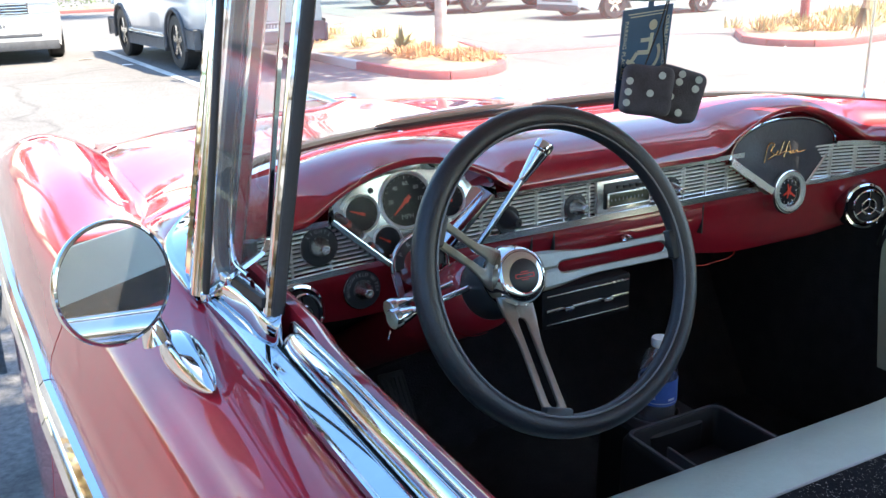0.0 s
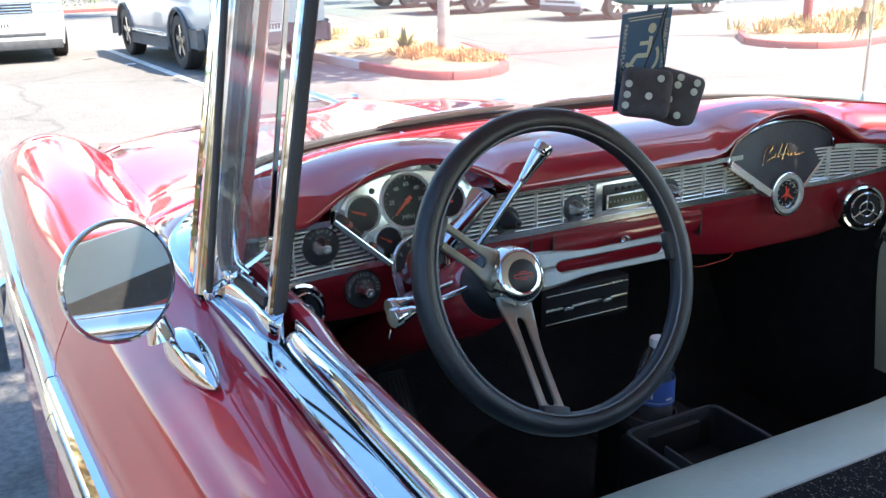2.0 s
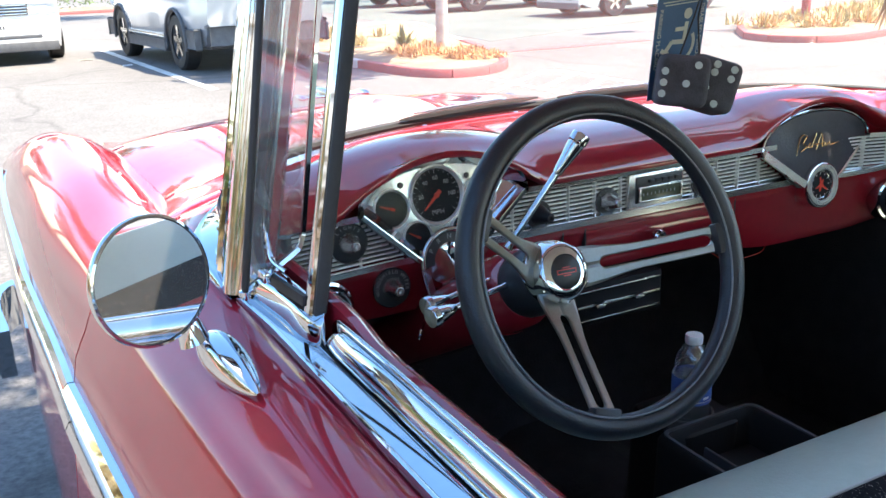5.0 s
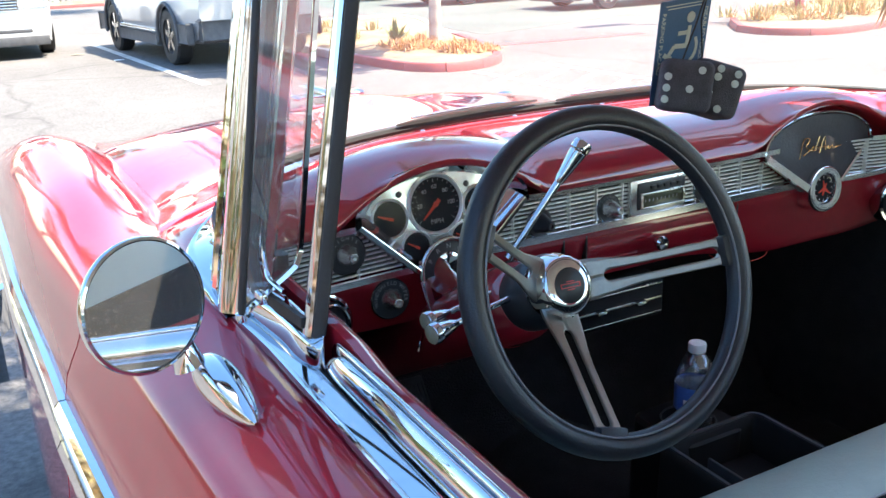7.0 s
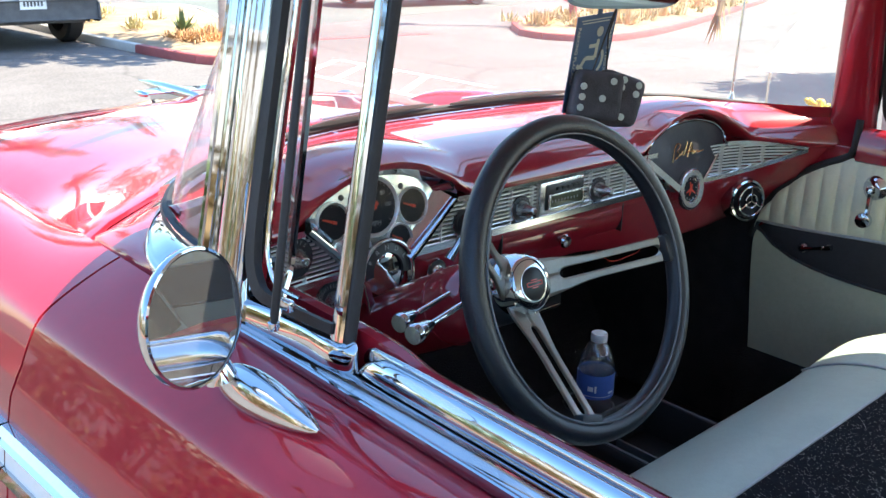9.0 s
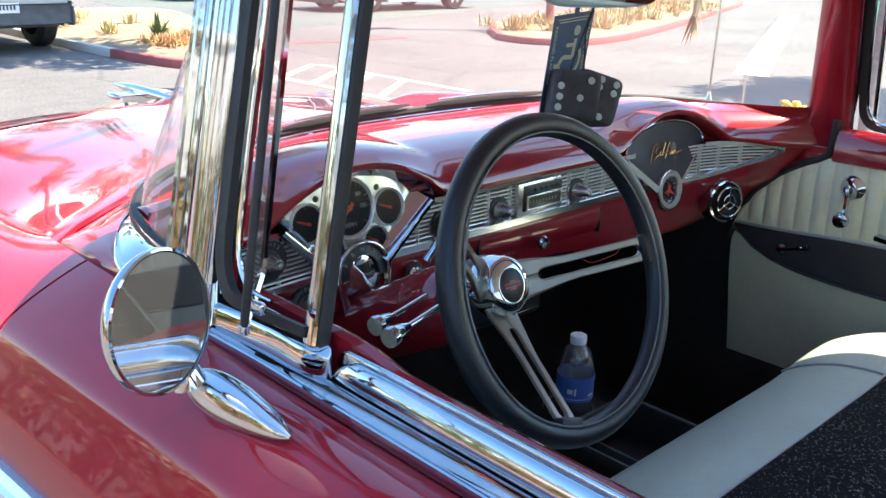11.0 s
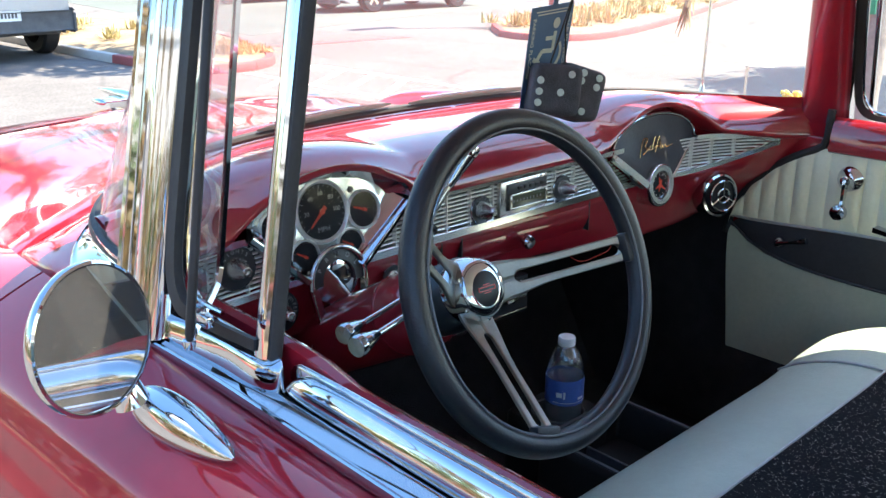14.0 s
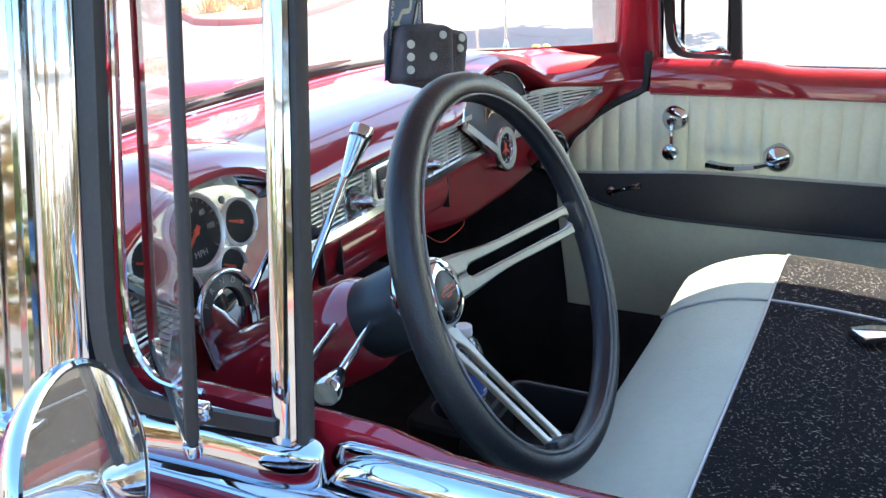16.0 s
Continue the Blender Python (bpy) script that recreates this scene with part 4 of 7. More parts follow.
def grille_part(x0, x1, name, low=lambda x: 0.962, high=lambda x: 1.027, bars=True):
    bm = bmesh.new()
    n = max(3, int((x1 - x0) / 0.0035))
    xs = [lerp(x0, x1, k / n) for k in range(n + 1)]
    grid(bm, [[Vector((x, face_y(x) + 0.009, low(x))), Vector((x, face_y(x) + 0.009, high(x)))] for x in xs])
    g = part(name, bm, BLACK, dash, "chrome slatted dash panel over a dark recess")
    for z in SLAT_Z:
        seg = [x for x in xs if low(x) < z < high(x)]
        if len(seg) < 2:
            continue
        b2 = bmesh.new()
        sweep(b2, [Vector((x, face_y(x) - 0.0015, z)) for x in seg], [(-0.0022, -0.0013), (0.0020, -0.0013), (0.0032, 0.0), (0.0020, 0.0013), (-0.0022, 0.0013)], up=Vector((0, 0, 1)))
        part("slat", b2, SLAT, g)
    if bars:
        m = int((x1 - x0) / 0.045)
        for k in range(m):
            x = x0 + (k + 0.5) * (x1 - x0) / m
            if high(x) - low(x) < 0.02:
                continue
            b2 = bmesh.new()
            box(b2, x - 0.0008, x + 0.0008, face_y(x) - 0.0055, face_y(x) + 0.002, low(x) + 0.003, high(x) - 0.003)
            part("upright", b2, SLAT, g)
    return g


gl_mid = grille_part(-0.325, 0.290, "centre_grille", high=lambda x: min(1.027, 0.972 + (x + 0.338) * 0.833, 1.018 - (x - 0.212) * 0.69 if x > 0.2 else 2.0))
gl_r = grille_part(0.380, 0.610, "side_grille", tip_low, tip_high)
gl_l = grille_part(-0.628, -0.405, "side_grille", lambda x: 0.960, lambda x: min(1.0285, 1.0285 - (x + 0.490) * 0.92))
for x0, x1, f, g in ((-0.335, 0.30, lambda x: 0.9655, gl_mid), (-0.25, 0.246, lambda x: 1.0285, gl_mid), (0.375, 0.613, tip_low, gl_r), (0.45, 0.613, tip_high, gl_r), (-0.632, -0.405, lambda x: 0.9615, gl_l), (-0.632, -0.492, lambda x: 1.0305, gl_l)):
    bm = bmesh.new()
    r = 0.0052 if f(0) == 0.9655 else 0.0040
    sweep(bm, [Vector((lerp(x0, x1, k / 16), face_y(lerp(x0, x1, k / 16)) - 0.009, f(lerp(x0, x1, k / 16)))) for k in range(17)], [(-r, -r), (r * 0.6, -r), (r * 1.3, 0), (r * 0.6, r), (-r, r)], up=Vector((0, 0, 1)))
    part("trim_strip", bm, BRIGHT, g, "chrome trim strip")

# face frames: x to the right, y up the face, z towards the driver
TILT = 0.20


def face(x, z, proud=0.0, tilt=TILT):
    return basis((x, face_y(x) - proud, z), (1, 0, 0), (0, tilt, 1))


def fan_outline(hw, top, low, n=22, lowx=0.045):
    """Fan: arched above, narrowing to a small foot below, about its own middle."""
    pts = []
    for k in range(n + 1):
        a = math.pi * (1 - k / n)
        pts.append((hw * math.cos(a), top * math.sin(a) ** 0.85))
    return pts + [(lowx, low), (0.0, low - 0.010), (-lowx, low)]


# instrument cluster
cm = basis((FAN_L, 0.040, 1.024), (1, 0, 0), (0, 0.18, 1))
bm = bmesh.new()
slab(bm, fan_outline(0.110, 0.0565, -0.062), 0.006, cm, 0.002)
cluster = part("gauge_panel", bm, SATIN, car, "fan-shaped satin silver plate with five black gauges")
bm = bmesh.new()
o = fan_outline(0.1265, 0.0665, -0.064)
sweep(bm, [cm @ Vector((x, y, 0.027)) for x, y in o[2:21]], [(-0.0022, -0.003), (0.0022, -0.003), (0.0026, 0.001), (0, 0.003), (-0.0026, 0.001)])
part("arch_moulding", bm, CHROME, cluster, "chrome arch over the gauges")
bm = bmesh.new()
o2 = fan_outline(0.1275, 0.0675, -0.064)[:23]
o3 = fan_outline(0.105, 0.0535, -0.064)[:23]
grid(bm, [[cm @ Vector((x, y, 0.027)) for x, y in o2], [cm @ Vector((x * 0.98, y * 0.98, 0.024)) for x, y in o2], [cm @ Vector((x, y, 0.0065)) for x, y in o3]])
part("chrome_shroud", bm, CHROME, cluster, "bright chrome shroud round the gauges")
for T, B, n in (((-0.4920, 1.0300), (-0.4130, 0.9570), (0.68, 0.735)), ((-0.2440, 1.0300), (-0.3220, 0.9590), (-0.68, 0.735))):
    bm = bmesh.new()
    # from the outer foot over the rim and down the polished wall to the plate
    sec = ((-0.0005, 0.036), (0.0000, 0.012), (0.0012, 0.0095), (0.0065, 0.0080), (0.0078, 0.0085), (0.0088, 0.0110), (0.0225, 0.0350), (0.0250, 0.0365))
    grid(bm, [[Vector((lerp(T[0], B[0], k / 10) + n[0] * a, y, lerp(T[1], B[1], k / 10) + n[1] * a)) for a, y in sec] for k in range(11)])
    part("fan_bar", bm, CHROME, cluster, "broad polished chrome side of the gauge fan", sharp=30)


def gauge(x, z, r, needle, label, numbers=(), unit=""):
    m = cm @ Matrix.Translation((x - FAN_L, z - 1.024, 0.006))
    bm = bmesh.new()
    lathe(bm, [(r, -0.004), (r, 0.001), (0, 0.001)], m.translation, m.to_3x3() @ Vector((0, 0, 1)), 32)
    g = part("gauge_dial", bm, DIAL, cluster, label)
    bm = bmesh.new()
    w = m.to_3x3() @ Vector((0, 0, 1))
    lathe(bm, [(r * 1.12, 0.0), (r * 1.12, 0.003), (r * 1.06, 0.0052), (r * 0.985, 0.003), (r * 0.97, 0.0012)], m.translation, w, 40, hollow=True)
    part("bezel", bm, SLAT, g)
    bm = bmesh.new()
    a = radians(needle)
    d, s = Vector((math.cos(a), math.sin(a), 0)), Vector((-math.sin(a), math.cos(a), 0))
    tip, L = 0.0013, r * 0.74
    q = [m @ (d * -0.22 * r + s * k * 0.085 * r + Vector((0, 0, 0.0026))) for k in (-1, 1)] + [m @ (d * L + s * k * tip * 0.7 + Vector((0, 0, 0.0026))) for k in (1, -1)]
    f = bm.faces.new([bm.verts.new(v) for v in q])
    bmesh.ops.solidify(bm, geom=[f], thickness=0.0006)
    lathe(bm, [(r * 0.10, 0.0015), (r * 0.10, 0.0036), (0, 0.004)], m.translation, w, 12)
    part("needle", bm, NEEDLE, g, "orange needle")
    bm = bmesh.new()
    for k in range(21):
        aa = radians(220 - 260 * k / 20)
        e = Vector((math.cos(aa), math.sin(aa), 0))
        p = Vector((-e.y, e.x, 0))
        l0 = 0.80 if k % 5 == 0 else 0.87
        vs = [bm.verts.new(m @ (e * r * ll + p * r * 0.012 * kk + Vector((0, 0, 0.0014)))) for ll, kk in ((l0, -1), (0.94, -1), (0.94, 1), (l0, 1))]
        bm.faces.new(vs)
    part("scale_marks", bm, LETTER, g)
    for txt, ang in numbers:
        aa = radians(ang)
        lettering(txt, r * 0.22, m @ Matrix.Translation((r * 0.63 * math.cos(aa), r * 0.63 * math.sin(aa), 0.0013)), LETTER, g, "numeral", 0.0001)
    if unit:
        lettering(unit, r * 0.26, m @ Matrix.Translation((0, -r * 0.62, 0.0013)), LETTER, g, "numeral", 0.0001)
    bm = bmesh.new()
    bm.faces.new([bm.verts.new(m @ Vector((r * 0.98 * math.cos(2 * math.pi * k / 28), r * 0.98 * math.sin(2 * math.pi * k / 28), 0.0044))) for k in range(28)])
    gg = part("dial_glass", bm, DIAL_GLASS, g, smooth=False)
    gg.visible_shadow = False


gauge(-0.371, 1.038, 0.0365, 222, "large black speedometer with orange needle", (("20", 180), ("40", 130), ("60", 88), ("80", 45), ("100", 0)), "MPH")
gauge(-0.438, 1.029, 0.0235, 160, "round black gauge with orange needle")
gauge(-0.306, 1.029, 0.0235, 160, "round black gauge with orange needle")
gauge(-0.405, 0.987, 0.0195, 150, "small black gauge with orange needle")
gauge(-0.334, 0.988, 0.0195, 150, "small black gauge with orange needle")
for x in (-0.421, -0.322):
    bm = bmesh.new()
    m = cm @ Matrix.Translation((x - FAN_L, 1.058 - 1.024, 0.006))
    lathe(bm, [(0.0042, 0), (0.0042, 0.001), (0.0028, 0.0014), (0, 0.0014)], m.translation, m.to_3x3() @ Vector((0, 0, 1)), 14)
    part("warning_lamp", bm, BLACK, cluster)

# crescent with the gear letters, and the chrome legs under the fan
bm = bmesh.new()
cr = basis((-0.363, 0.024, 0.952), (1, 0, 0), (0, 0.12, 1)) @ Matrix.Scale(0.84, 4)
outer = [(0.047 * math.cos(radians(a)), 0.047 * math.sin(radians(a))) for a in range(-12, 193, 8)]
inner = [(0.030 * math.cos(radians(a)), 0.030 * math.sin(radians(a))) for a in range(-12, 193, 8)]
grid(bm, [[cr @ Vector((x, y, 0.0)) for x, y in outer], [cr @ Vector((x, y, 0.010)) for x, y in outer], [cr @ Vector((x, y, 0.013)) for x, y in inner], [cr @ Vector((x, y, 0.0)) for x, y in inner]])
cres = part("gear_crescent", bm, BLACK, car, "black gear-position crescent in a chrome surround")
bm = bmesh.new()
sweep(bm, [cr @ Vector((x * 1.06, y * 1.06, 0.011)) for x, y in outer], circle(0.0040, 10))
part("crescent_rim", bm, CHROME, cres)
for k, ch in enumerate("PRNDL"):
    a = radians(150 - 30 * k)
    lettering(ch, 0.011, cr @ Matrix.Translation((0.0385 * math.cos(a), 0.0385 * math.sin(a), 0.0122)) @ Matrix.Rotation(a - math.pi / 2, 4, "Z"), LETTER, cres, "letter", 0.0002)
bm = bmesh.new()
lathe(bm, [(0.0345, 0.0), (0.0340, 0.004), (0.0300, 0.0055), (0.018, 0.0075), (0.0, 0.0085)], cr.translation, cr.to_3x3() @ Vector((0, 0, 1)), 28)
part("chrome_plate", bm, CHROME, cres, "polished chrome plate inside the crescent")
for s in (-1, 1):
    bm = bmesh.new()
    sweep(bm, [cr @ Vector((s * 0.047, -0.008, 0.008)), cr @ Vector((s * 0.040, -0.045, 0.008)), cr @ Vector((s * 0.030, -0.092, 0.006))], [(-0.006, -0.004), (0.006, -0.004), (0.004, 0.004), (-0.004, 0.004)])
    leg = part("chrome_leg", bm, CHROME, cres)
    bm = bmesh.new()
    tube(bm, [cr @ Vector((s * 0.050, -0.008, 0.013)), cr @ Vector((s * 0.044, -0.045, 0.013)), cr @ Vector((s * 0.034, -0.092, 0.011))], 0.0011, 6)
    part("bright_edge", bm, STEEL, leg)
bm = bmesh.new()
sweep(bm, [cr @ Vector((0.043 * math.cos(radians(a)), -0.092 + 0.028 * math.sin(radians(a)), 0.006)) for a in range(180, 361, 15)], circle(0.0022, 8))
part("chrome_hoop", bm, STEEL, cres)

# passenger's fan: black panel with gold script and round clock
pm = face(FAN_R, 1.016, 0.006, 0.12)
bm = bmesh.new()
slab(bm, [(min(x, 0.118), y) for x, y in fan_outline(0.124, 0.060, -0.062)], 0.006, pm, 0.002)
pfan = part("glovebox_fan", bm, BLACK_VINYL, car, "fan-shaped black panel with a gold script emblem")
bm = bmesh.new()
o = fan_outline(0.1265, 0.0635, -0.064)
sweep(bm, [pm @ Vector((x, y, 0.005)) for x, y in o[:23]], circle(0.0028, 8))
part("arch_moulding", bm, CHROME, pfan)
for a, b, r in ((Vector((-0.129, 0.004, 0.010)), Vector((-0.042, -0.056, 0.014)), 0.0058), (Vector((0.1195, 0.006, 0.006)), Vector((0.046, -0.056, 0.008)), 0.0021)):
    bm = bmesh.new()
    sweep(bm, [pm @ a, pm @ a.lerp(b, 0.5), pm @ b], [(-r, -r), (r, -r), (r * 0.7, r), (0, r * 1.4), (-r * 0.7, r)])
    part("fan_bar", bm, BRIGHT, pfan, "slanting chrome bar")
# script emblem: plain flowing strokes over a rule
strokes = [[(-0.064, -0.020), (-0.054, 0.012), (-0.044, 0.022), (-0.032, 0.018), (-0.044, 0.004), (-0.034, -0.004), (-0.052, -0.014)],
           [(-0.046, -0.010), (-0.026, -0.003), (-0.022, 0.003), (-0.028, -0.006), (-0.012, -0.006)],
           [(-0.018, -0.008), (-0.002, 0.022)], [(-0.004, -0.014), (0.014, 0.020), (0.016, -0.010)],
           [(-0.010, -0.002), (0.024, -0.003)], [(0.020, -0.009), (0.026, -0.001), (0.026, -0.009), (0.038, -0.002), (0.040, -0.008), (0.066, -0.005)]]
bm = bmesh.new()
for st in strokes:
    tube(bm, [pm @ Vector((x * 0.76 - 0.004, y * 0.76 + 0.008, 0.0085)) for x, y, _ in bez([(p[0], p[1], 0) for p in st], 4)], 0.0009, 6)
part("script_emblem", bm, GOLD, pfan, "flowing gold script emblem")
# clock
km = face(0.3425, 0.954, 0.016, 0.10)
kw = km.to_3x3() @ Vector((0, 0, 1))
bm = bmesh.new()
lathe(bm, [(0.037, -0.030), (0.0385, 0.004), (0.0390, 0.009), (0.0375, 0.0125), (0.034, 0.0135), (0.0255, 0.0115), (0.0240, 0.006), (0, 0.006)], km.translation, kw, 40)
clock = part("dash_clock", bm, BRIGHT, car, "round chrome dash clock with black face")
bm = bmesh.new()
lathe(bm, [(0.0224, 0.0055), (0.0224, 0.0072), (0, 0.0072)], km.translation, kw, 32)
part("clock_face", bm, DIAL, clock)
bm = bmesh.new()
for a, L in ((100, 0.014), (-35, 0.017), (200, 0.014), (60, 0.010), (250, 0.012)):
    d = Vector((math.cos(radians(a)), math.sin(radians(a)), 0))
    s = Vector((-d.y, d.x, 0))
    slab(bm, [tuple((d * l + s * w)[:2]) for l, w in ((-0.004, -0.0030), (L, -0.0008), (L, 0.0008), (-0.004, 0.0030))], 0.0008 + 0.0002 * L / 0.01, km @ Matrix.Translation((0, 0, 0.0085)))
part("clock_hands", bm, NEEDLE, clock, "orange clock hands", smooth=False)
bm = bmesh.new()
for k in range(12):
    a = radians(30 * k)
    d = Vector((math.cos(a), math.sin(a), 0))
    s = Vector((-d.y, d.x, 0))
    bm.faces.new([bm.verts.new(km @ (d * l + s * w + Vector((0, 0, 0.0076)))) for l, w in ((0.0175, -0.0006), (0.0208, -0.0006), (0.0208, 0.0006), (0.0175, 0.0006))])
part("hour_marks", bm, WHITE, clock, smooth=False)

# radio in the middle of the grille
bm = bmesh.new()
box(bm, -0.056, 0.050, face_y(0) - 0.012, face_y(0) + 0.004, 0.970, 1.024, 0.003)
radio = part("car_radio", bm, STEEL, car, "bright-framed car radio with a dark grey display")
bm = bmesh.new()
box(bm, -0.044, 0.046, face_y(0) - 0.0145, face_y(0) - 0.010, 0.978, 1.019, 0.002)
part("radio_face", bm, BLACK, radio)
for x0, x1, z0, z1 in ((-0.041, 0.043, 0.979, 0.983), (-0.041, 0.043, 1.0015, 1.0045), (-0.041, -0.037, 0.983, 1.0015), (0.039, 0.043, 0.983, 1.0015)):
    bm = bmesh.new()
    box(bm, x0, x1, face_y(0) - 0.019, face_y(0) - 0.0135, z0, z1, 0.0008)
    part("display_frame", bm, STEEL, radio)
bm = bmesh.new()
box(bm, -0.037, 0.039, face_y(0) - 0.016, face_y(0) - 0.0135, 0.983, 1.0015, 0.0005)
part("display", bm, material("lcd_olive", (0.075, 0.080, 0.050), 0.22, vary=0.1, scale=30), radio)
for k in range(5):
    bm = bmesh.new()
    box(bm, -0.022 + 0.0125 * k, -0.0115 + 0.0125 * k, face_y(0) - 0.018, face_y(0) - 0.0135, 1.0085, 1.0140, 0.001)
    part("preset_button", bm, BLACK, radio)
for k in range(9):
    bm = bmesh.new()
    box(bm, -0.032 + 0.0075 * k, -0.0305 + 0.0075 * k, face_y(0) - 0.0165, face_y(0) - 0.0155, 0.990, 0.994)
    part("display_bar", bm, LETTER, radio)
bm = bmesh.new()
box(bm, -0.060, 0.054, face_y(0) - 0.010, face_y(0), 0.966, 0.9705, 0.001)
part("radio_sill", bm, CHROME, radio)


def knob(x, z, r, name, label, plate=0.0, text="", proud=0.028, cap_mat=STEEL, ticks=0):
    """A turned chrome knob, often on a black lettered plate."""
    m = face(x, z, 0.004, 0.06)
    w = m.to_3x3() @ Vector((0, 0, 1))
    bm = bmesh.new()
    p = plate or r * 1.1
    lathe(bm, [(p, 0), (p, 0.002), (p * 0.96, 0.0035), (0, 0.0035)], m.translation, w, 32)
    kb = part(name, bm, BLACK, car, label)
    bm = bmesh.new()
    lathe(bm, [(p * 1.00, 0.0), (p * 1.03, 0.0015), (p * 1.0, 0.003), (p * 0.985, 0.0034)], m.translation, w, 32, hollow=True)
    part("plate_ring", bm, CHROME, kb)
    bm = bmesh.new()
    lathe(bm, [(r * 1.2, 0.003), (r * 1.28, 0.0045), (r * 1.22, 0.007), (r * 0.95, proud * 0.5), (r * 0.60, proud * 0.86), (r * 0.55, proud * 0.97), (r * 0.46, proud), (r * 0.22, proud), (r * 0.18, proud * 0.9), (0.0, proud * 0.9)], m.translation, w, 28)
    part("cap", bm, cap_mat, kb, "turned bright metal cap" if cap_mat is STEEL else "black knob cap")
    for k in range(ticks):
        a = radians(20 + 140 * k / (ticks - 1))
        b2 = bmesh.new()
        d = Vector((math.cos(a), math.sin(a), 0))
        q = Vector((-d.y, d.x, 0)) * 0.0004
        b2.faces.new([b2.verts.new(m @ (d * p * l + q * sg + Vector((0, 0, 0.0038)))) for l, sg in ((0.72, -1), (0.90, -1), (0.90, 1), (0.72, 1))])
        part("tick", b2, LETTER, kb, smooth=False)
    if text:
        n = len(text)
        for k, ch in enumerate(text):
            if ch == " ":
                continue
            a = radians(90 + 13.5 * (n - 1) / 2 * (1.35 if n < 8 else 1.0) - 13.5 * k * (1.35 if n < 8 else 1.0))
            lettering(ch, p * 0.26, m @ Matrix.Translation((p * 0.78 * math.cos(a), p * 0.78 * math.sin(a), 0.0036)) @ Matrix.Rotation(a - math.pi / 2, 4, "Z"), LETTER, kb, "letter", 0.0001)
    return kb


knob(-0.092, 0.989, 0.0105, "radio_knob", "chrome radio knob on a black disc", 0.0205, proud=0.032, ticks=8)
knob(0.093, 0.990, 0.0105, "radio_knob", "chrome radio knob on a black disc", 0.0205, proud=0.032, ticks=8)
knob(-0.213, 0.988, 0.0112, "accessory_knob", "black dash knob on a black disc with a bright ring", 0.0205, proud=0.034, cap_mat=BLACK)
knob(-0.506, 1.000, 0.0115, "light_switch", "chrome headlamp switch on a black lettered plate", 0.026, "LIGHTS")
knob(-0.447, 0.927, 0.0115, "wiper_switch", "chrome wiper switch on a black lettered plate", 0.027, "WINDSHIELD WIPER")
knob(-0.262, 0.925, 0.010, "ignition_switch", "chrome ignition lock", 0.018, proud=0.012)

# ash tray flap and glove box seams
bm = bmesh.new()
rows = []
for k in range(9):
    x = lerp(-0.128, 0.166, k / 8)
    rows.append([Vector((x, face_y(x) - 0.0045, lerp(0.951, 0.905, t))) + Vector((0, 0.008 * t - 0.006 * math.sin(t * math.pi), 0)) for t in (0, 0.2, 0.4, 0.6, 0.8, 1.0)])
grid(bm, rows)
ash = part("ashtray_flap", bm, RED_IN, car, "red ashtray flap with a chrome pull knob")
bm = bmesh.new()
m = face(-0.004, 0.924, 0.010, 0.0)
lathe(bm, [(0.004, 0), (0.005, 0.006), (0.0105, 0.010), (0.0115, 0.016), (0.009, 0.020), (0, 0.0215)], m.translation, m.to_3x3() @ Vector((0, 0, 1)), 20)
part("pull_knob", bm, CHROME, ash, "small chrome pull knob")
for x in (-0.130, -0.170, 0.168):
    bm = bmesh.new()
    box(bm, x - 0.0011, x + 0.0011, face_y(x) - 0.0065, face_y(x) + 0.004, 0.903, 0.953)
    part("panel_seam", bm, BLACK, ash)

# loose red wire under the dash
bm = bmesh.new()
tube(bm, bez([(0.150, face_y(0.15) + 0.030, 0.860), (0.185, face_y(0.18) + 0.022, 0.836), (0.230, face_y(0.23) + 0.020, 0.835), (0.275, face_y(0.27) + 0.024, 0.840), (0.300, face_y(0.30) + 0.045, 0.865)], 6), 0.0007, 6)
part("loose_wire", bm, NEEDLE, dash, "thin red wire hanging under the dash")

# round outlets at the dash ends
for x, z in ((0.528, 0.905), (-0.548, 0.917)):
    m = basis((x, face_y(x) + 0.008 if x > 0 else 0.008, z), (1, -0.35 if x > 0 else 0.35, 0), (0, 0.1, 1))
    w = m.to_3x3() @ Vector((0, 0, 1))
    bm = bmesh.new()
    lathe(bm, [(0.043, -0.02), (0.044, 0.004), (0.041, 0.009), (0.037, 0.010), (0.034, 0.007), (0.034, 0.0)], m.translation, w, 36, hollow=True)
    vent = part("air_outlet", bm, CHROME, car, "round black and chrome swivel air outlet")
    bm = bmesh.new()
    lathe(bm, [(0.034, -0.012), (0.032, 0.012), (0.0305, 0.017), (0.028, 0.0175), (0.027, 0.013), (0, 0.011)], m.translation, w, 30)
    part("outlet_bowl", bm, BLACK, vent)
    for rr in (0.0292, 0.0135):
        bm = bmesh.new()
        tube(bm, [m @ Vector((rr * math.cos(2 * math.pi * k / 32), rr * math.sin(2 * math.pi * k / 32), 0.0175)) for k in range(32)], 0.0022, 6, closed=True)
        part("outlet_ring", bm, CHROME, vent)
    for k in range(3):
        a = radians(90 + 120 * k)
        bm = bmesh.new()
        tube(bm, [m @ Vector((0.001 * math.cos(a), 0.001 * math.sin(a), 0.017)), m @ Vector((0.029 * math.cos(a), 0.029 * math.sin(a), 0.0175))], 0.002, 6)
        part("outlet_spoke", bm, CHROME, vent)

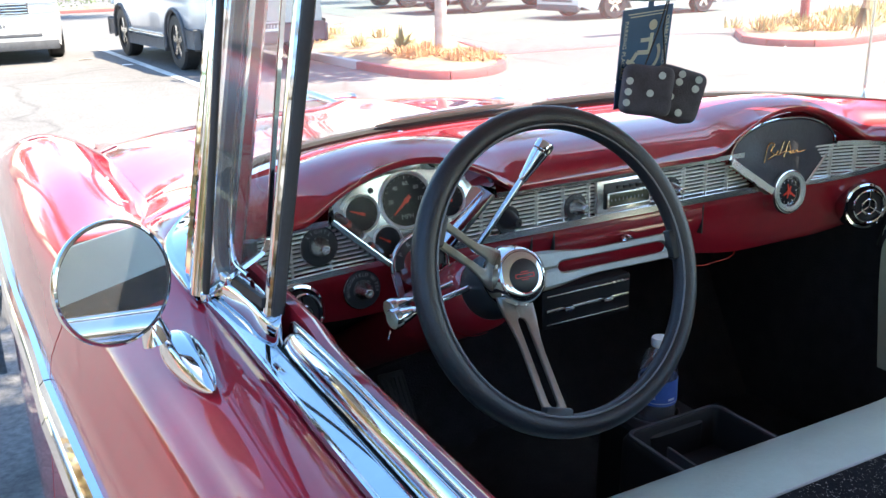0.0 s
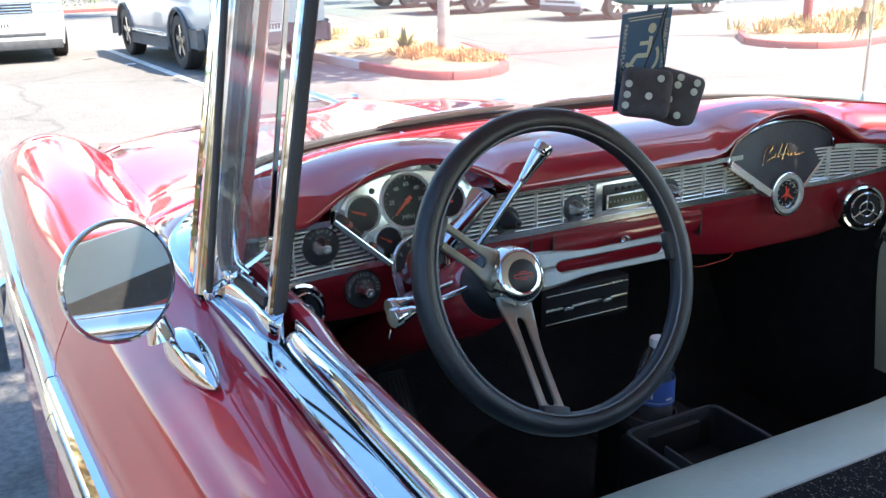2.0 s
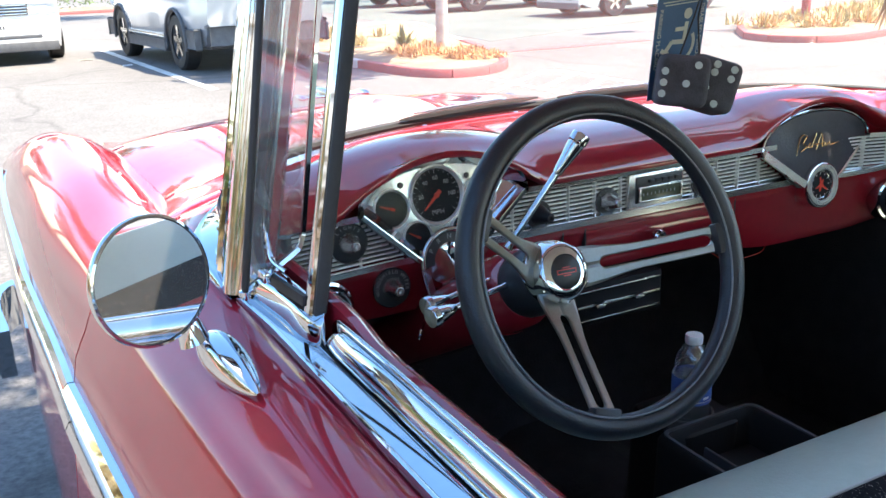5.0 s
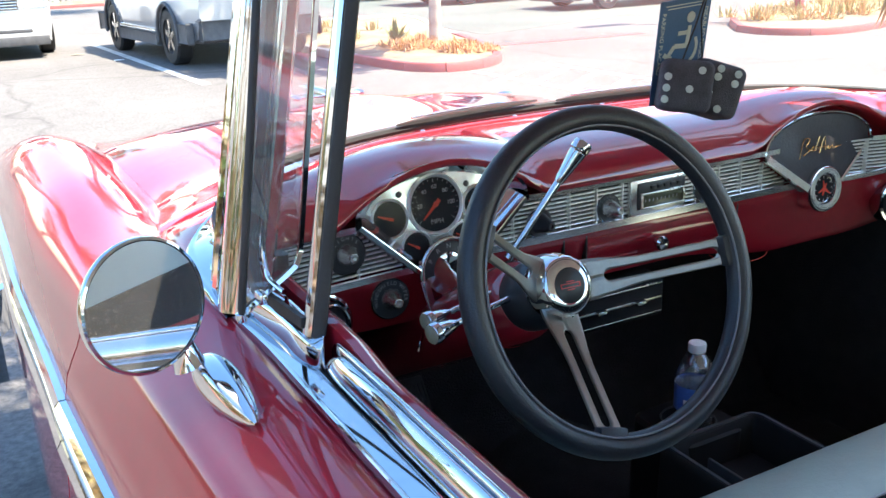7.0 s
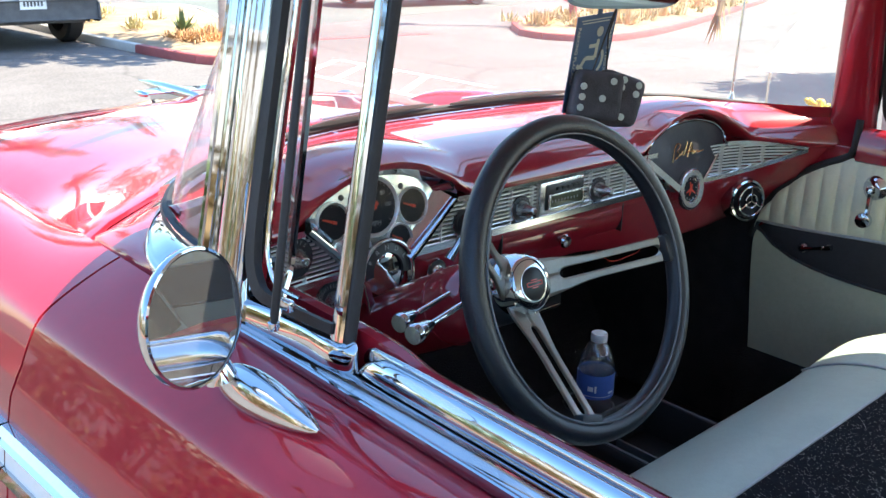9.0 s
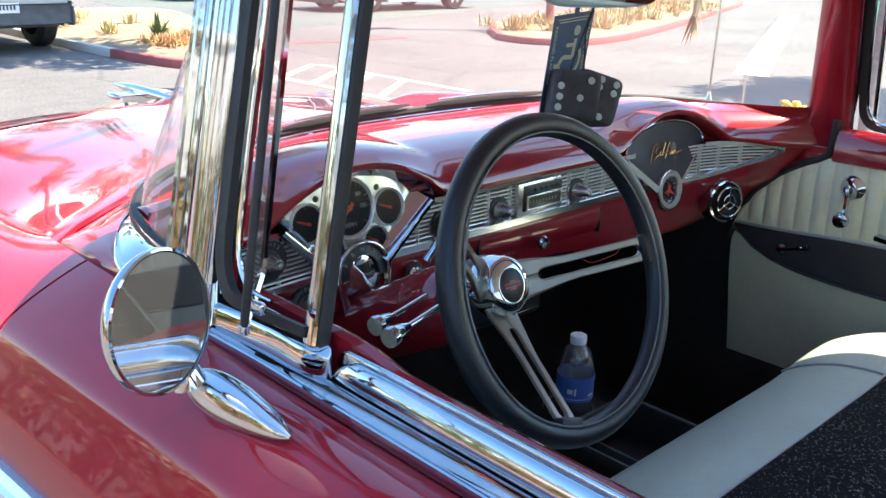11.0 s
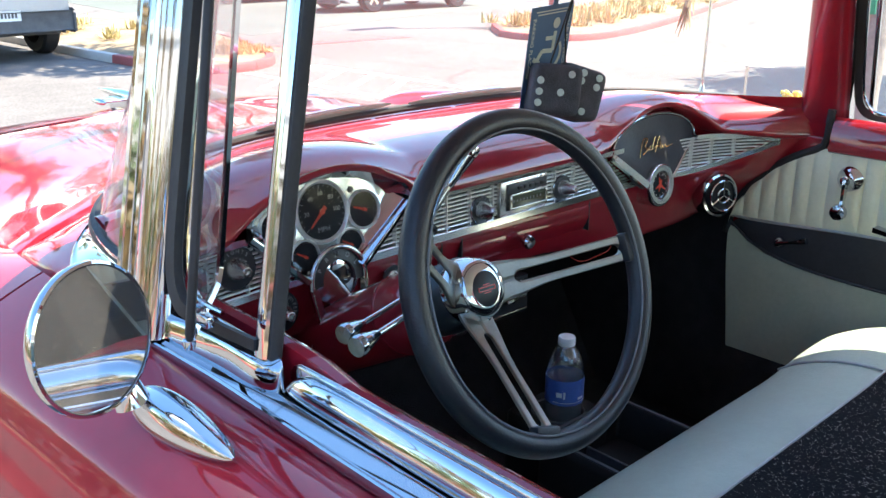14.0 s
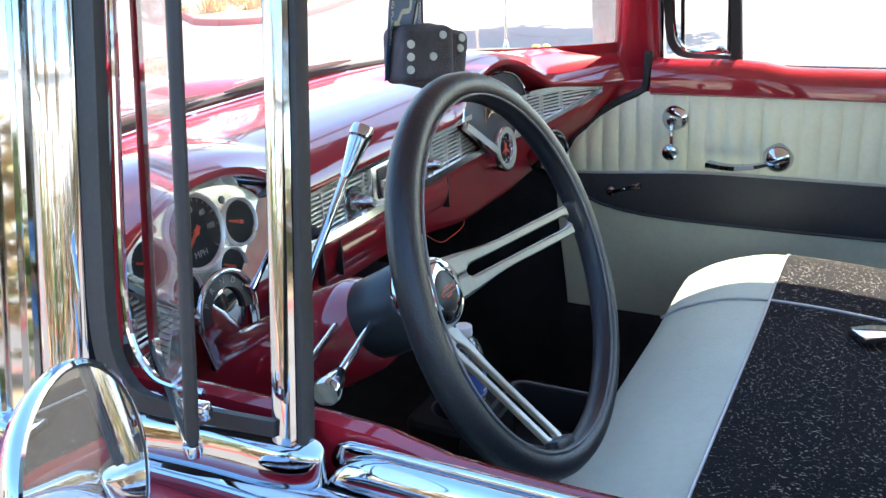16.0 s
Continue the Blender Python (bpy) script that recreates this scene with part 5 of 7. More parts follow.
# heater panel under the dash
bm = bmesh.new()
box(bm, -0.150, 0.022, 0.030, 0.13, 0.797, 0.862, 0.004)
heat = part("heater_panel", bm, CONSOLE, car, "black under-dash heater panel with bright sliders")
for z, r in ((0.853, 0.0012), (0.829, 0.0025), (0.806, 0.0012)):
    bm = bmesh.new()
    box(bm, -0.143, 0.015, 0.0265, 0.031, z - r, z + r, 0.0004)
    part("slide_rail", bm, STEEL, heat)
for x in (-0.105, -0.03):
    bm = bmesh.new()
    box(bm, x - 0.009, x + 0.009, 0.018, 0.030, 0.825, 0.833, 0.002)
    part("slider", bm, CHROME, heat)

# ---------- steering ----------
WC = Vector((-0.3516, -0.3079, 1.0364))
WR = Vector((1, 0.0139, 0)).normalized()
WU = Vector((-0.005, 0.3615, 0.932))
WU = (WU - WR * WU.dot(WR)).normalized()
WN = WR.cross(WU)
wm = basis(WC, WR, WU)
R0 = 0.1634
bm = bmesh.new()
tube(bm, [wm @ Vector((R0 * math.cos(2 * math.pi * k / 96), R0 * math.sin(2 * math.pi * k / 96), 0)) for k in range(96)], 0.0129, 16, closed=True)
wheel = part("steering_wheel", bm, GRIP, car, "black leather three-spoke steering wheel")
bm = bmesh.new()
tube(bm, [wm @ Vector(((R0 - 0.010) * math.cos(2 * math.pi * k / 96), (R0 - 0.010) * math.sin(2 * math.pi * k / 96), 0.0107)) for k in range(96)], 0.0011, 6, closed=True)
part("rim_stitching", bm, material("grey_stitching", (0.16, 0.16, 0.17), 0.6, vary=0.2, scale=60), wheel)
HUB_Z = -0.098
HUB_X = 0.005
for ang in (0.5, 155, 253):
    a = radians(ang)
    d, s = Vector((math.cos(a), math.sin(a), 0)), Vector((-math.sin(a), math.cos(a), 0))

    def pt(r, w, dz=0.0):
        zz = lerp(HUB_Z + 0.004, -0.004, min(1.0, max(0.0, (r - 0.026) / 0.122))) + dz
        return wm @ (d * r + s * w + Vector((-HUB_X * (1 - min(1.0, max(0.0, (r - 0.03) / 0.12))), 0, zz)))
    bm = bmesh.new()
    half = lambda r: lerp(0.0235, 0.0145, smooth01(0.026, 0.085, r))
    slot = lambda r: 0.0062 * math.sqrt(max(0.0, 1 - max(0.0, (0.054 - r) / 0.0065, (r - 0.139) / 0.0062) ** 2))
    for sgn in (-1, 1):
        rows = []
        for r in (0.024, 0.036, 0.044, 0.0475, 0.0482, 0.050, 0.052, 0.054, 0.062, 0.072, 0.085, 0.10, 0.12, 0.139, 0.1415, 0.1435, 0.1450, 0.1456, 0.153):
            w0, w1 = sgn * slot(r), sgn * half(r)
            rows.append([pt(r, w0, 0.002), pt(r, lerp(w0, w1, 0.15), 0.0032), pt(r, lerp(w0, w1, 0.85), 0.0032), pt(r, w1, 0.002), pt(r, w1, -0.002), pt(r, w0, -0.002)])
        vs = grid(bm, rows, close_v=True)
        cap(bm, vs[0][::-1])
        cap(bm, vs[-1])
    part("spoke", bm, SPOKE, wheel, "slotted brushed metal spoke", sharp=16)
    bm = bmesh.new()
    box(bm, 0.144, 0.162, -0.0165, 0.0165, -0.008, 0.006, 0.003, wm @ Matrix.Rotation(a, 4, "Z"))
    part("spoke_boot", bm, GRIP, wheel)
bm = bmesh.new()
hm = wm @ Matrix.Translation((-HUB_X, 0, HUB_Z))
lathe(bm, [(0.035, -0.016), (0.0372, -0.010), (0.0372, 0.001), (0.0355, 0.006), (0.0335, 0.016), (0.031, 0.022), (0.027, 0.0245), (0.0195, 0.025), (0.0185, 0.0235), (0.0, 0.0235)], hm.translation, WN, 44)
hubp = part("horn_button", bm, CHROME, wheel, "domed chrome horn button with a black centre")
bm = bmesh.new()
lathe(bm, [(0.0186, 0.023), (0.0186, 0.0242), (0.016, 0.0256), (0.0, 0.0262)], hm.translation, WN, 36)
part("horn_centre", bm, BLACK, hubp)
EMBLEM = material("red_emblem", (0.55, 0.03, 0.03), 0.35, vary=0.1, scale=40)
bm = bmesh.new()
mm = hm @ Matrix.Translation((0, 0, 0.0260)) @ Matrix.Rotation(radians(-2), 4, "Z") @ Matrix.Scale(0.86, 4)
for x0, x1, y0, y1 in ((-0.0145, 0.0145, 0.0018, 0.0030), (-0.0145, 0.0145, -0.0030, -0.0018), (-0.0055, 0.0055, 0.0045, 0.0057), (-0.0055, 0.0055, -0.0057, -0.0045), (-0.0145, -0.0133, -0.003, 0.003), (0.0133, 0.0145, -0.003, 0.003)):
    slab(bm, [(x0, y0), (x1, y0), (x1, y1), (x0, y1)], 0.0008, mm)
part("horn_emblem", bm, EMBLEM, hubp, "small red outlined emblem")
for k in range(6):
    a = radians(30 + 60 * k)
    bm = bmesh.new()
    lathe(bm, [(0.0022, 0), (0.0022, 0.0014), (0, 0.0022)], hm @ Vector((0.0325 * math.cos(a), 0.0325 * math.sin(a), 0.017)), WN, 8)
    part("hub_bolt", bm, STEEL, hubp)
# column
CD = Vector((0.0, 0.87, -0.49)).normalized()
top = hm.translation
bm = bmesh.new()
lathe(bm, [(0.036, 0.0), (0.040, 0.006), (0.040, 0.045), (0.039, 0.060), (0.038, 0.064)], top + CD * 0.004, CD, 32)
col = part("steering_column", bm, BLACK, car, "red steering column with black collar")
bm = bmesh.new()
lathe(bm, [(0.040, 0.060), (0.046, 0.072), (0.049, 0.10), (0.049, 0.20), (0.047, 0.42), (0.047, 0.70)], top, CD, 32)
part("column_tube", bm, RED_IN, col, "red painted column tube")
bm = bmesh.new()
lathe(bm, [(0.0485, 0.118), (0.0498, 0.120), (0.0498, 0.124), (0.0485, 0.126)], top, CD, 32)
part("column_ring", bm, RED_IN, col)


def lever(p0, p1, r, knob_r, knob_l, label, name):
    a, b = Vector(p0), Vector(p1)
    w = (b - a).normalized()
    L = (b - a).length
    bm = bmesh.new()
    lathe(bm, [(r * 1.3, 0), (r, 0.02), (r, L - knob_l + 0.004), (r * 0.9, L - knob_l + 0.008)], a, w, 14)
    lv = part(name, bm, CHROME, car, label)
    bm = bmesh.new()
    h = L - knob_l
    lathe(bm, [(r * 1.1, h), (r * 1.35, h + 0.003), (knob_r * 0.55, h + knob_l * 0.18), (knob_r * 0.80, h + knob_l * 0.55), (knob_r * 0.92, h + knob_l * 0.75), (knob_r * 0.86, h + knob_l * 0.77), (knob_r, h + knob_l * 0.80), (knob_r, h + knob_l * 0.95), (knob_r * 0.9, h + knob_l), (0, h + knob_l * 1.02)], a, w, 20)
    part("lever_knob", bm, CHROME, lv, "tapered chrome knob")
    return lv


lever((-0.318, -0.056, 0.980), (-0.216, -0.075, 1.119), 0.0048, 0.0125, 0.060, "chrome column gear lever with a long tapered knob", "gear_lever")
lever((-0.385, -0.179, 0.985), (-0.508, -0.207, 0.977), 0.0036, 0.0118, 0.036, "chrome column stalk with a round knob", "indicator_stalk")
lever((-0.385, -0.142, 0.980), (-0.494, -0.167, 0.973), 0.0034, 0.0115, 0.034, "dark column stalk with a chrome knob", "tilt_stalk")
bm = bmesh.new()
tube(bm, [Vector((-0.395, 0.03, 0.872)), Vector((-0.42, 0.0, 0.868)), Vector((-0.425, -0.004, 0.858))], 0.0025, 8)
part("vent_pull", bm, CHROME, car)

# pedals
for x, y, z, w, h, nm in ((-0.37, 0.40, 0.52, 0.085, 0.06, "brake_pedal"), (-0.22, 0.42, 0.50, 0.055, 0.16, "accelerator_pedal")):
    m = basis((x, y, z), (1, 0, 0), (0, 0.6, 0.8))
    bm = bmesh.new()
    box(bm, -w / 2, w / 2, -h / 2, h / 2, -0.006, 0.008, 0.004, m)
    pd = part(nm, bm, RUBBER, car, "ribbed black rubber pedal")
    for k in range(6):
        bm = bmesh.new()
        xx = -w * 0.4 + w * 0.8 * k / 5
        box(bm, xx - w * 0.03, xx + w * 0.03, -h * 0.42, h * 0.42, 0.008, 0.011, 0, m)
        part("pedal_rib", bm, RUBBER, pd)
    bm = bmesh.new()
    tube(bm, [m @ Vector((0, 0, -0.006)), m @ Vector((0, 0.05, -0.06)), Vector((x, y + 0.18, z + 0.22))], 0.009, 8)
    part("pedal_arm", bm, BLACK, pd)

# ---------- floor, tunnel and console ----------
bm = bmesh.new()
rows = []
for k in range(25):
    y = lerp(-2.6, 0.62, k / 24)
    rise = 0.50 * smooth01(0.36, 0.62, y)
    rows.append([Vector((x, y, 0.34 + rise + 0.11 * math.exp(-(x / 0.16) ** 4))) for x in [j / 24 * 1.56 - 0.78 for j in range(25)]])
grid(bm, rows)
part("floor_carpet", bm, CARPET, car, "black floor carpet over the tunnel")
bm = bmesh.new()
grid(bm, [[Vector((x, 0.62, 0.8)), Vector((x, 0.50, 0.95)), Vector((x, 0.34, 1.045 - 0.06 * (abs(x) / 0.65) ** 2)), Vector((x, 0.11, 1.010 - 0.02 * (abs(x) / 0.65) ** 2))] for x in [j / 10 * 1.36 - 0.68 for j in range(11)]])
part("bulkhead", bm, CONSOLE, car, "dark bulkhead")
for sx in (-1, 1):
    bm = bmesh.new()
    box(bm, sx * 0.66, sx * 0.69, 0.0, 0.5, 0.34, 0.94, 0.003)
    part("kick_panel", bm, CARPET, car, "black kick panel")
TRAY = (-0.098, 0.092, -0.285, -0.104)
TRAY_Z, CUP_Z, CUP_C, fl = 0.670, 0.660, Vector((0.0, -0.072, 0)), 0.43


def ring(rect, inset, z, rad=0.022, n=5):
    """A rectangle with round corners, drawn in by inset."""
    x0, x1, y0, y1 = rect[0] + inset, rect[1] - inset, rect[2] + inset, rect[3] - inset
    rad = max(0.004, rad - inset)
    out = []
    for cx, cy, a0 in ((x1 - rad, y1 - rad, 0), (x0 + rad, y1 - rad, 90), (x0 + rad, y0 + rad, 180), (x1 - rad, y0 + rad, 270)):
        out += [Vector((cx + rad * math.cos(radians(a0 + 90 * k / n)), cy + rad * math.sin(radians(a0 + 90 * k / n)), z)) for k in range(n + 1)]
    return out


bm = bmesh.new()
vs = grid(bm, [ring(TRAY, -0.012, fl), ring(TRAY, -0.006, TRAY_Z - 0.010), ring(TRAY, 0.0, TRAY_Z - 0.002), ring(TRAY, 0.003, TRAY_Z), ring(TRAY, 0.009, TRAY_Z), ring(TRAY, 0.012, TRAY_Z - 0.004), ring(TRAY, 0.018, TRAY_Z - 0.060)], close_v=True)
cap(bm, vs[-1])
console = part("floor_console", bm, CONSOLE, car, "low black drinks console on the tunnel")
bm = bmesh.new()
CUP = (-0.062, 0.062, -0.118, 0.0)
hole = [Vector((CUP_C.x + 0.041 * math.cos(2 * math.pi * (k + 2.5) / 24), CUP_C.y + 0.012 + 0.041 * math.sin(2 * math.pi * (k + 2.5) / 24), CUP_Z)) for k in range(24)]
vs = grid(bm, [ring(CUP, -0.010, fl), ring(CUP, -0.003, CUP_Z - 0.006), ring(CUP, 0.003, CUP_Z), hole, [p + Vector((0, 0, -0.082)) for p in hole]], close_v=True)
cap(bm, vs[-1])
part("cup_holder", bm, CONSOLE, console, "black cup holder block")
EDGE = material("worn_black_edge", (0.040, 0.043, 0.048), 0.45, vary=0.2, scale=30)
bm = bmesh.new()
sweep(bm, ring(TRAY, 0.006, TRAY_Z + 0.001), [(-0.0032, -0.002), (0.0032, -0.002), (0.0026, 0.0014), (-0.0026, 0.0014)], closed=True, up=Vector((0, 0, 1)))
part("console_rim", bm, EDGE, console, "shiny worn console rim")
bm = bmesh.new()
tube(bm, [p + Vector((0, 0, 0.0005)) for p in hole], 0.0016, 6, closed=True)
part("cup_rim", bm, EDGE, console)
bm = bmesh.new()
box(bm, TRAY[0] + 0.036, TRAY[0] + 0.041, TRAY[2] + 0.02, TRAY[3] - 0.06, TRAY_Z - 0.05, TRAY_Z - 0.004, 0.002)
part("divider", bm, EDGE, console)

# ---------- bench seat ----------
seat = part("bench_seat", (lambda b: (box(b, -0.62, 0.60, -0.98, -0.33, 0.46, 0.70, 0.03), b)[1])(bmesh.new()), SAGE, car, "bench seat with grey vinyl bolsters and black thread-flecked cloth")
XA, XB, XE = -0.62, 0.285, 0.60


def seat_z(x, y):
    """Height of the cushion: a front roll, a dip behind it, a rolled end."""
    f = (y + 0.27) / -0.16
    front = 0.70 + 0.062 * math.sin(min(1, max(0, f)) * math.pi / 2) ** 0.7
    back = 0.040 * smooth01(-0.44, -0.95, y)
    endr = -0.05 * smooth01(0.40, 0.60, x) ** 2 + 0.012 * smooth01(0.22, 0.38, x)
    return front - back + endr


def seat_sheet(bm, x0, x1, y0, y1, nx, ny, lift=0.0):
    grid(bm, [[Vector((lerp(x0, x1, i / nx), lerp(y0, y1, j / ny), seat_z(lerp(x0, x1, i / nx), lerp(y0, y1, j / ny)) + lift)) for j in range(ny + 1)] for i in range(nx + 1)])


bm = bmesh.new()
rows = []
for i in range(49):
    x = lerp(XA, XE, i / 48)
    e = 0.10 * smooth01(0.42, 0.60, x) ** 2
    r = [Vector((x, -0.31 - e, 0.50)), Vector((x, -0.282 - e, 0.56)), Vector((x, -0.272 - e, 0.64)), Vector((x, -0.271 - e, 0.69))]
    for j in range(1, 11):
        y = lerp(-0.272, -0.432, (j / 10) ** 1.3)
        r.append(Vector((x, y - e * (1 - j / 10), seat_z(x, y))))
    rows.append(r)
grid(bm, rows)
part("front_bolster", bm, SAGE, seat, "smooth grey vinyl front bolster")
bm = bmesh.new()
seat_sheet(bm, XA, XB - 0.004, -0.436, -0.97, 24, 16, 0.002)
part("cushion_cloth", bm, CLOTH, seat, "black cloth insert flecked with silver thread")
bm = bmesh.new()
seat_sheet(bm, XB + 0.004, XE, -0.436, -0.97, 12, 16, 0.002)
part("end_cloth", bm, CLOTH, seat, "black cloth end panel flecked with silver thread")
bm = bmesh.new()
tube(bm, [Vector((lerp(XA, XE, k / 30), -0.434, seat_z(lerp(XA, XE, k / 30), -0.434) + 0.002)) for k in range(31)], 0.0022, 8)
part("cross_piping", bm, PIPING, seat, "silver piping")
bm = bmesh.new()
tube(bm, [Vector((XB, lerp(-0.275, -0.97, k / 24), seat_z(XB, lerp(-0.275, -0.97, k / 24)) + 0.002)) for k in range(25)], 0.0022, 8)
part("end_piping", bm, PIPING, seat, "silver piping")
# seat back
bm = bmesh.new()
rows = []
for i in range(25):
    x = lerp(-0.62, 0.62, i / 24)
    d = 0.03 * (abs(x) / 0.62) ** 6
    rows.append([Vector((x, -0.86, 0.70)), Vector((x, -0.93, 0.85)), Vector((x, -1.00 + d * 0, 1.02 - d)), Vector((x, -1.04, 1.055 - d)), Vector((x, -1.10, 1.05 - d)), Vector((x, -1.13, 0.95)), Vector((x, -1.12, 0.55))])
grid(bm, rows)
part("seat_back", bm, SAGE, seat, "grey vinyl seat back")
bm = bmesh.new()
grid(bm, [[Vector((x, -0.868 - 0.0 , 0.72)), Vector((x, -0.928, 0.85)), Vector((x, -0.976, 0.965))] for x in [lerp(-0.6, 0.6, k / 12) for k in range(13)]])
part("back_cloth", bm, CLOTH, seat)

# rear seat and shelf, in the shade behind
bm = bmesh.new()
box(bm, -0.66, 0.66, -2.3, -1.75, 0.40, 0.72, 0.05)
rs = part("rear_seat", bm, SAGE, car, "grey vinyl rear seat")
bm = bmesh.new()
box(bm, -0.66, 0.66, -2.42, -2.24, 0.55, 1.03, 0.05)
part("rear_seat_back", bm, SAGE, rs)
bm = bmesh.new()
box(bm, -0.68, 0.68, -2.9, -2.42, 0.98, 1.02, 0.01)
part("parcel_shelf", bm, BLACK, car)
bm = bmesh.new()
box(bm, -0.80, 0.80, -2.9, -2.86, 0.3, 1.0, 0.01)
part("tail_panel", bm, RED, car)
bm = bmesh.new()
rows = [[Vector((x, -2.86, 1.02)), Vector((x, -2.45, 1.03))] for x in (-0.72, -0.4, 0, 0.4, 0.72)]
grid(bm, rows)
part("boot_lid", bm, RED, car)

# ---------- door cards ----------
for sx in (-1, 1):
    belt = doors[sx]
    X = 0.640
    y0, y1 = 0.03, -1.0

    def sheet(name, mat, low, high, label, bulge=0.0, pleat=False, n=150, cut=0.0):
        bm = bmesh.new()
        rows = []
        for i in range(n + 1):
            y = lerp(y0, y1, i / n)
            r = []
            top = min(high(y), front_z(y))
            for k in range(9):
                z = lerp(min(low(y), top), top, k / 8)
                yy = y
                b = bulge * math.sin(k / 8 * math.pi) ** 0.6
                if pleat:
                    ph = (yy * -1.0 / 0.0325) % 1.0
                    b = 0.001 + 0.009 * math.sin(ph * math.pi) ** 0.5 * math.sin(min(1, max(0.0, k / 8)) * math.pi) ** 0.35
                r.append(Vector((sx * (X - b), min(yy, 0.03 - cut * smooth01(0.83, 0.54, z)), z)))
            rows.append(r)
        grid(bm, rows)
        return part(name, bm, mat, belt, label, sharp=80)
    mid_hi = lambda y: 0.838 + 0.018 * smooth01(0.02, -0.30, y)
    mid_lo = lambda y: 0.757 + 0.075 * math.exp(-(0.03 - y) / 0.07)
    card = sheet("pleated_card", CREAM, mid_hi, lambda y: 1.002, "cream pleated vinyl upper door card", 0.0, True, 420)
    sheet("black_sweep", BLACK_VINYL, mid_lo, mid_hi, "glossy black vinyl sweep", 0.003, n=40)
    sheet("lower_card", SAGE_DOOR, lambda y: 0.552, mid_lo, "plain sage vinyl lower door card", 0.006, n=40, cut=0.022)
    sheet("kick_strip", CARPET, lambda y: 0.34, lambda y: 0.552, "", 0.004, n=20)
    for f, rad in ((mid_hi, 0.0028), (mid_lo, 0.0028)):
        bm = bmesh.new()
        tube(bm, [Vector((sx * (X - 0.004), lerp(0.025, y1, k / 24), f(lerp(0.025, y1, k / 24)))) for k in range(25)], rad, 6)
        part("card_welt", bm, PIPING if f is mid_hi else BLACK_VINYL, belt)
    # door frame behind the card
    bm = bmesh.new()
    box(bm, sx * 0.645, sx * 0.66, -1.0, 0.004, 0.34, 1.02, 0.002)
    part("door_shell", bm, RED_IN, belt)
    if sx > 0:
        w = Vector((-1, 0, 0))
        # window crank
        c = Vector((X - 0.003, -0.203, 0.955))
        bm = bmesh.new()
        lathe(bm, [(0.024, 0), (0.024, 0.004), (0.019, 0.010), (0.011, 0.018), (0.009, 0.026), (0, 0.028)], c, w, 28)
        crank = part("window_crank", bm, CHROME, belt, "chrome window crank with a round knob")
        bm = bmesh.new()
        sweep(bm, [c + w * 0.022 + Vector((0, 0, 0.004)), c + w * 0.028 + Vector((0, -0.002, -0.02)), c + w * 0.034 + Vector((0, -0.004, -0.052))], [(-0.006, -0.003), (0.006, -0.003), (0.005, 0.003), (-0.005, 0.003)], scale=[1.2, 1.0, 0.9])
        part("crank_arm", bm, CHROME, crank)
        bm = bmesh.new()
        lathe(bm, [(0.006, 0), (0.0135, 0.004), (0.0155, 0.010), (0.0135, 0.017), (0.006, 0.020), (0, 0.020)], c + w * 0.034 + Vector((0, -0.004, -0.054)), w, 20)
        part("crank_knob", bm, CHROME, crank)
        # pull handle
        c = Vector((X - 0.003, -0.388, 0.893))
        bm = bmesh.new()
        lathe(bm, [(0.027, 0), (0.027, 0.004), (0.022, 0.013), (0.012, 0.022), (0, 0.026)], c, w, 28)
        hnd = part("door_handle", bm, CHROME, belt, "chrome inside door handle")
        bm = bmesh.new()
        sweep(bm, bez([c + w * 0.020 + Vector((0, -0.004, 0.0)), c + w * 0.030 + Vector((0, 0.03, -0.010)), c + w * 0.034 + Vector((0, 0.075, -0.015)), c + w * 0.030 + Vector((0, 0.118, -0.012))], 4), [(-0.008, -0.004), (0.008, -0.004), (0.008, 0.004), (-0.008, 0.004)], scale=[0.8, 0.8, 0.8, 0.8, 0.85, 0.9, 0.95, 1, 1, 1, 1.05, 1.1, 1.15])
        part("grip", bm, CHROME, hnd)
        # small vent regulator on the sweep
        c = Vector((X - 0.004, -0.085, 0.806))
        bm = bmesh.new()
        lathe(bm, [(0.012, 0), (0.011, 0.008), (0.006, 0.014), (0, 0.015)], c, w, 18)
        reg = part("vent_regulator", bm, CHROME, belt, "small chrome vent regulator")
        bm = bmesh.new()
        tube(bm, [c + w * 0.012, c + w * 0.018 + Vector((0, -0.03, 0.010)), c + w * 0.020 + Vector((0, -0.062, 0.020))], 0.0045, 8, scale=[1, 0.8, 1.4])
        part("regulator_arm", bm, CHROME, reg)
        # side glass is wound down; far door mirror
        bm = bmesh.new()
        lathe(bm, [(0.0, -0.012), (0.040, -0.010), (0.052, 0.0), (0.050, 0.004), (0.0, 0.004)], (0.80, -0.29, 1.10), (-0.2, -0.95, 0.12), 40)
        m2 = part("door_mirror", bm, CHROME, car, "round chrome door mirror on a teardrop base")
        bm = bmesh.new()
        tube(bm, [Vector((0.765, -0.27, 1.015)), Vector((0.77, -0.268, 1.05)), Vector((0.79, -0.28, 1.09))], 0.011, 10)
        part("mirror_stem", bm, CHROME, m2)

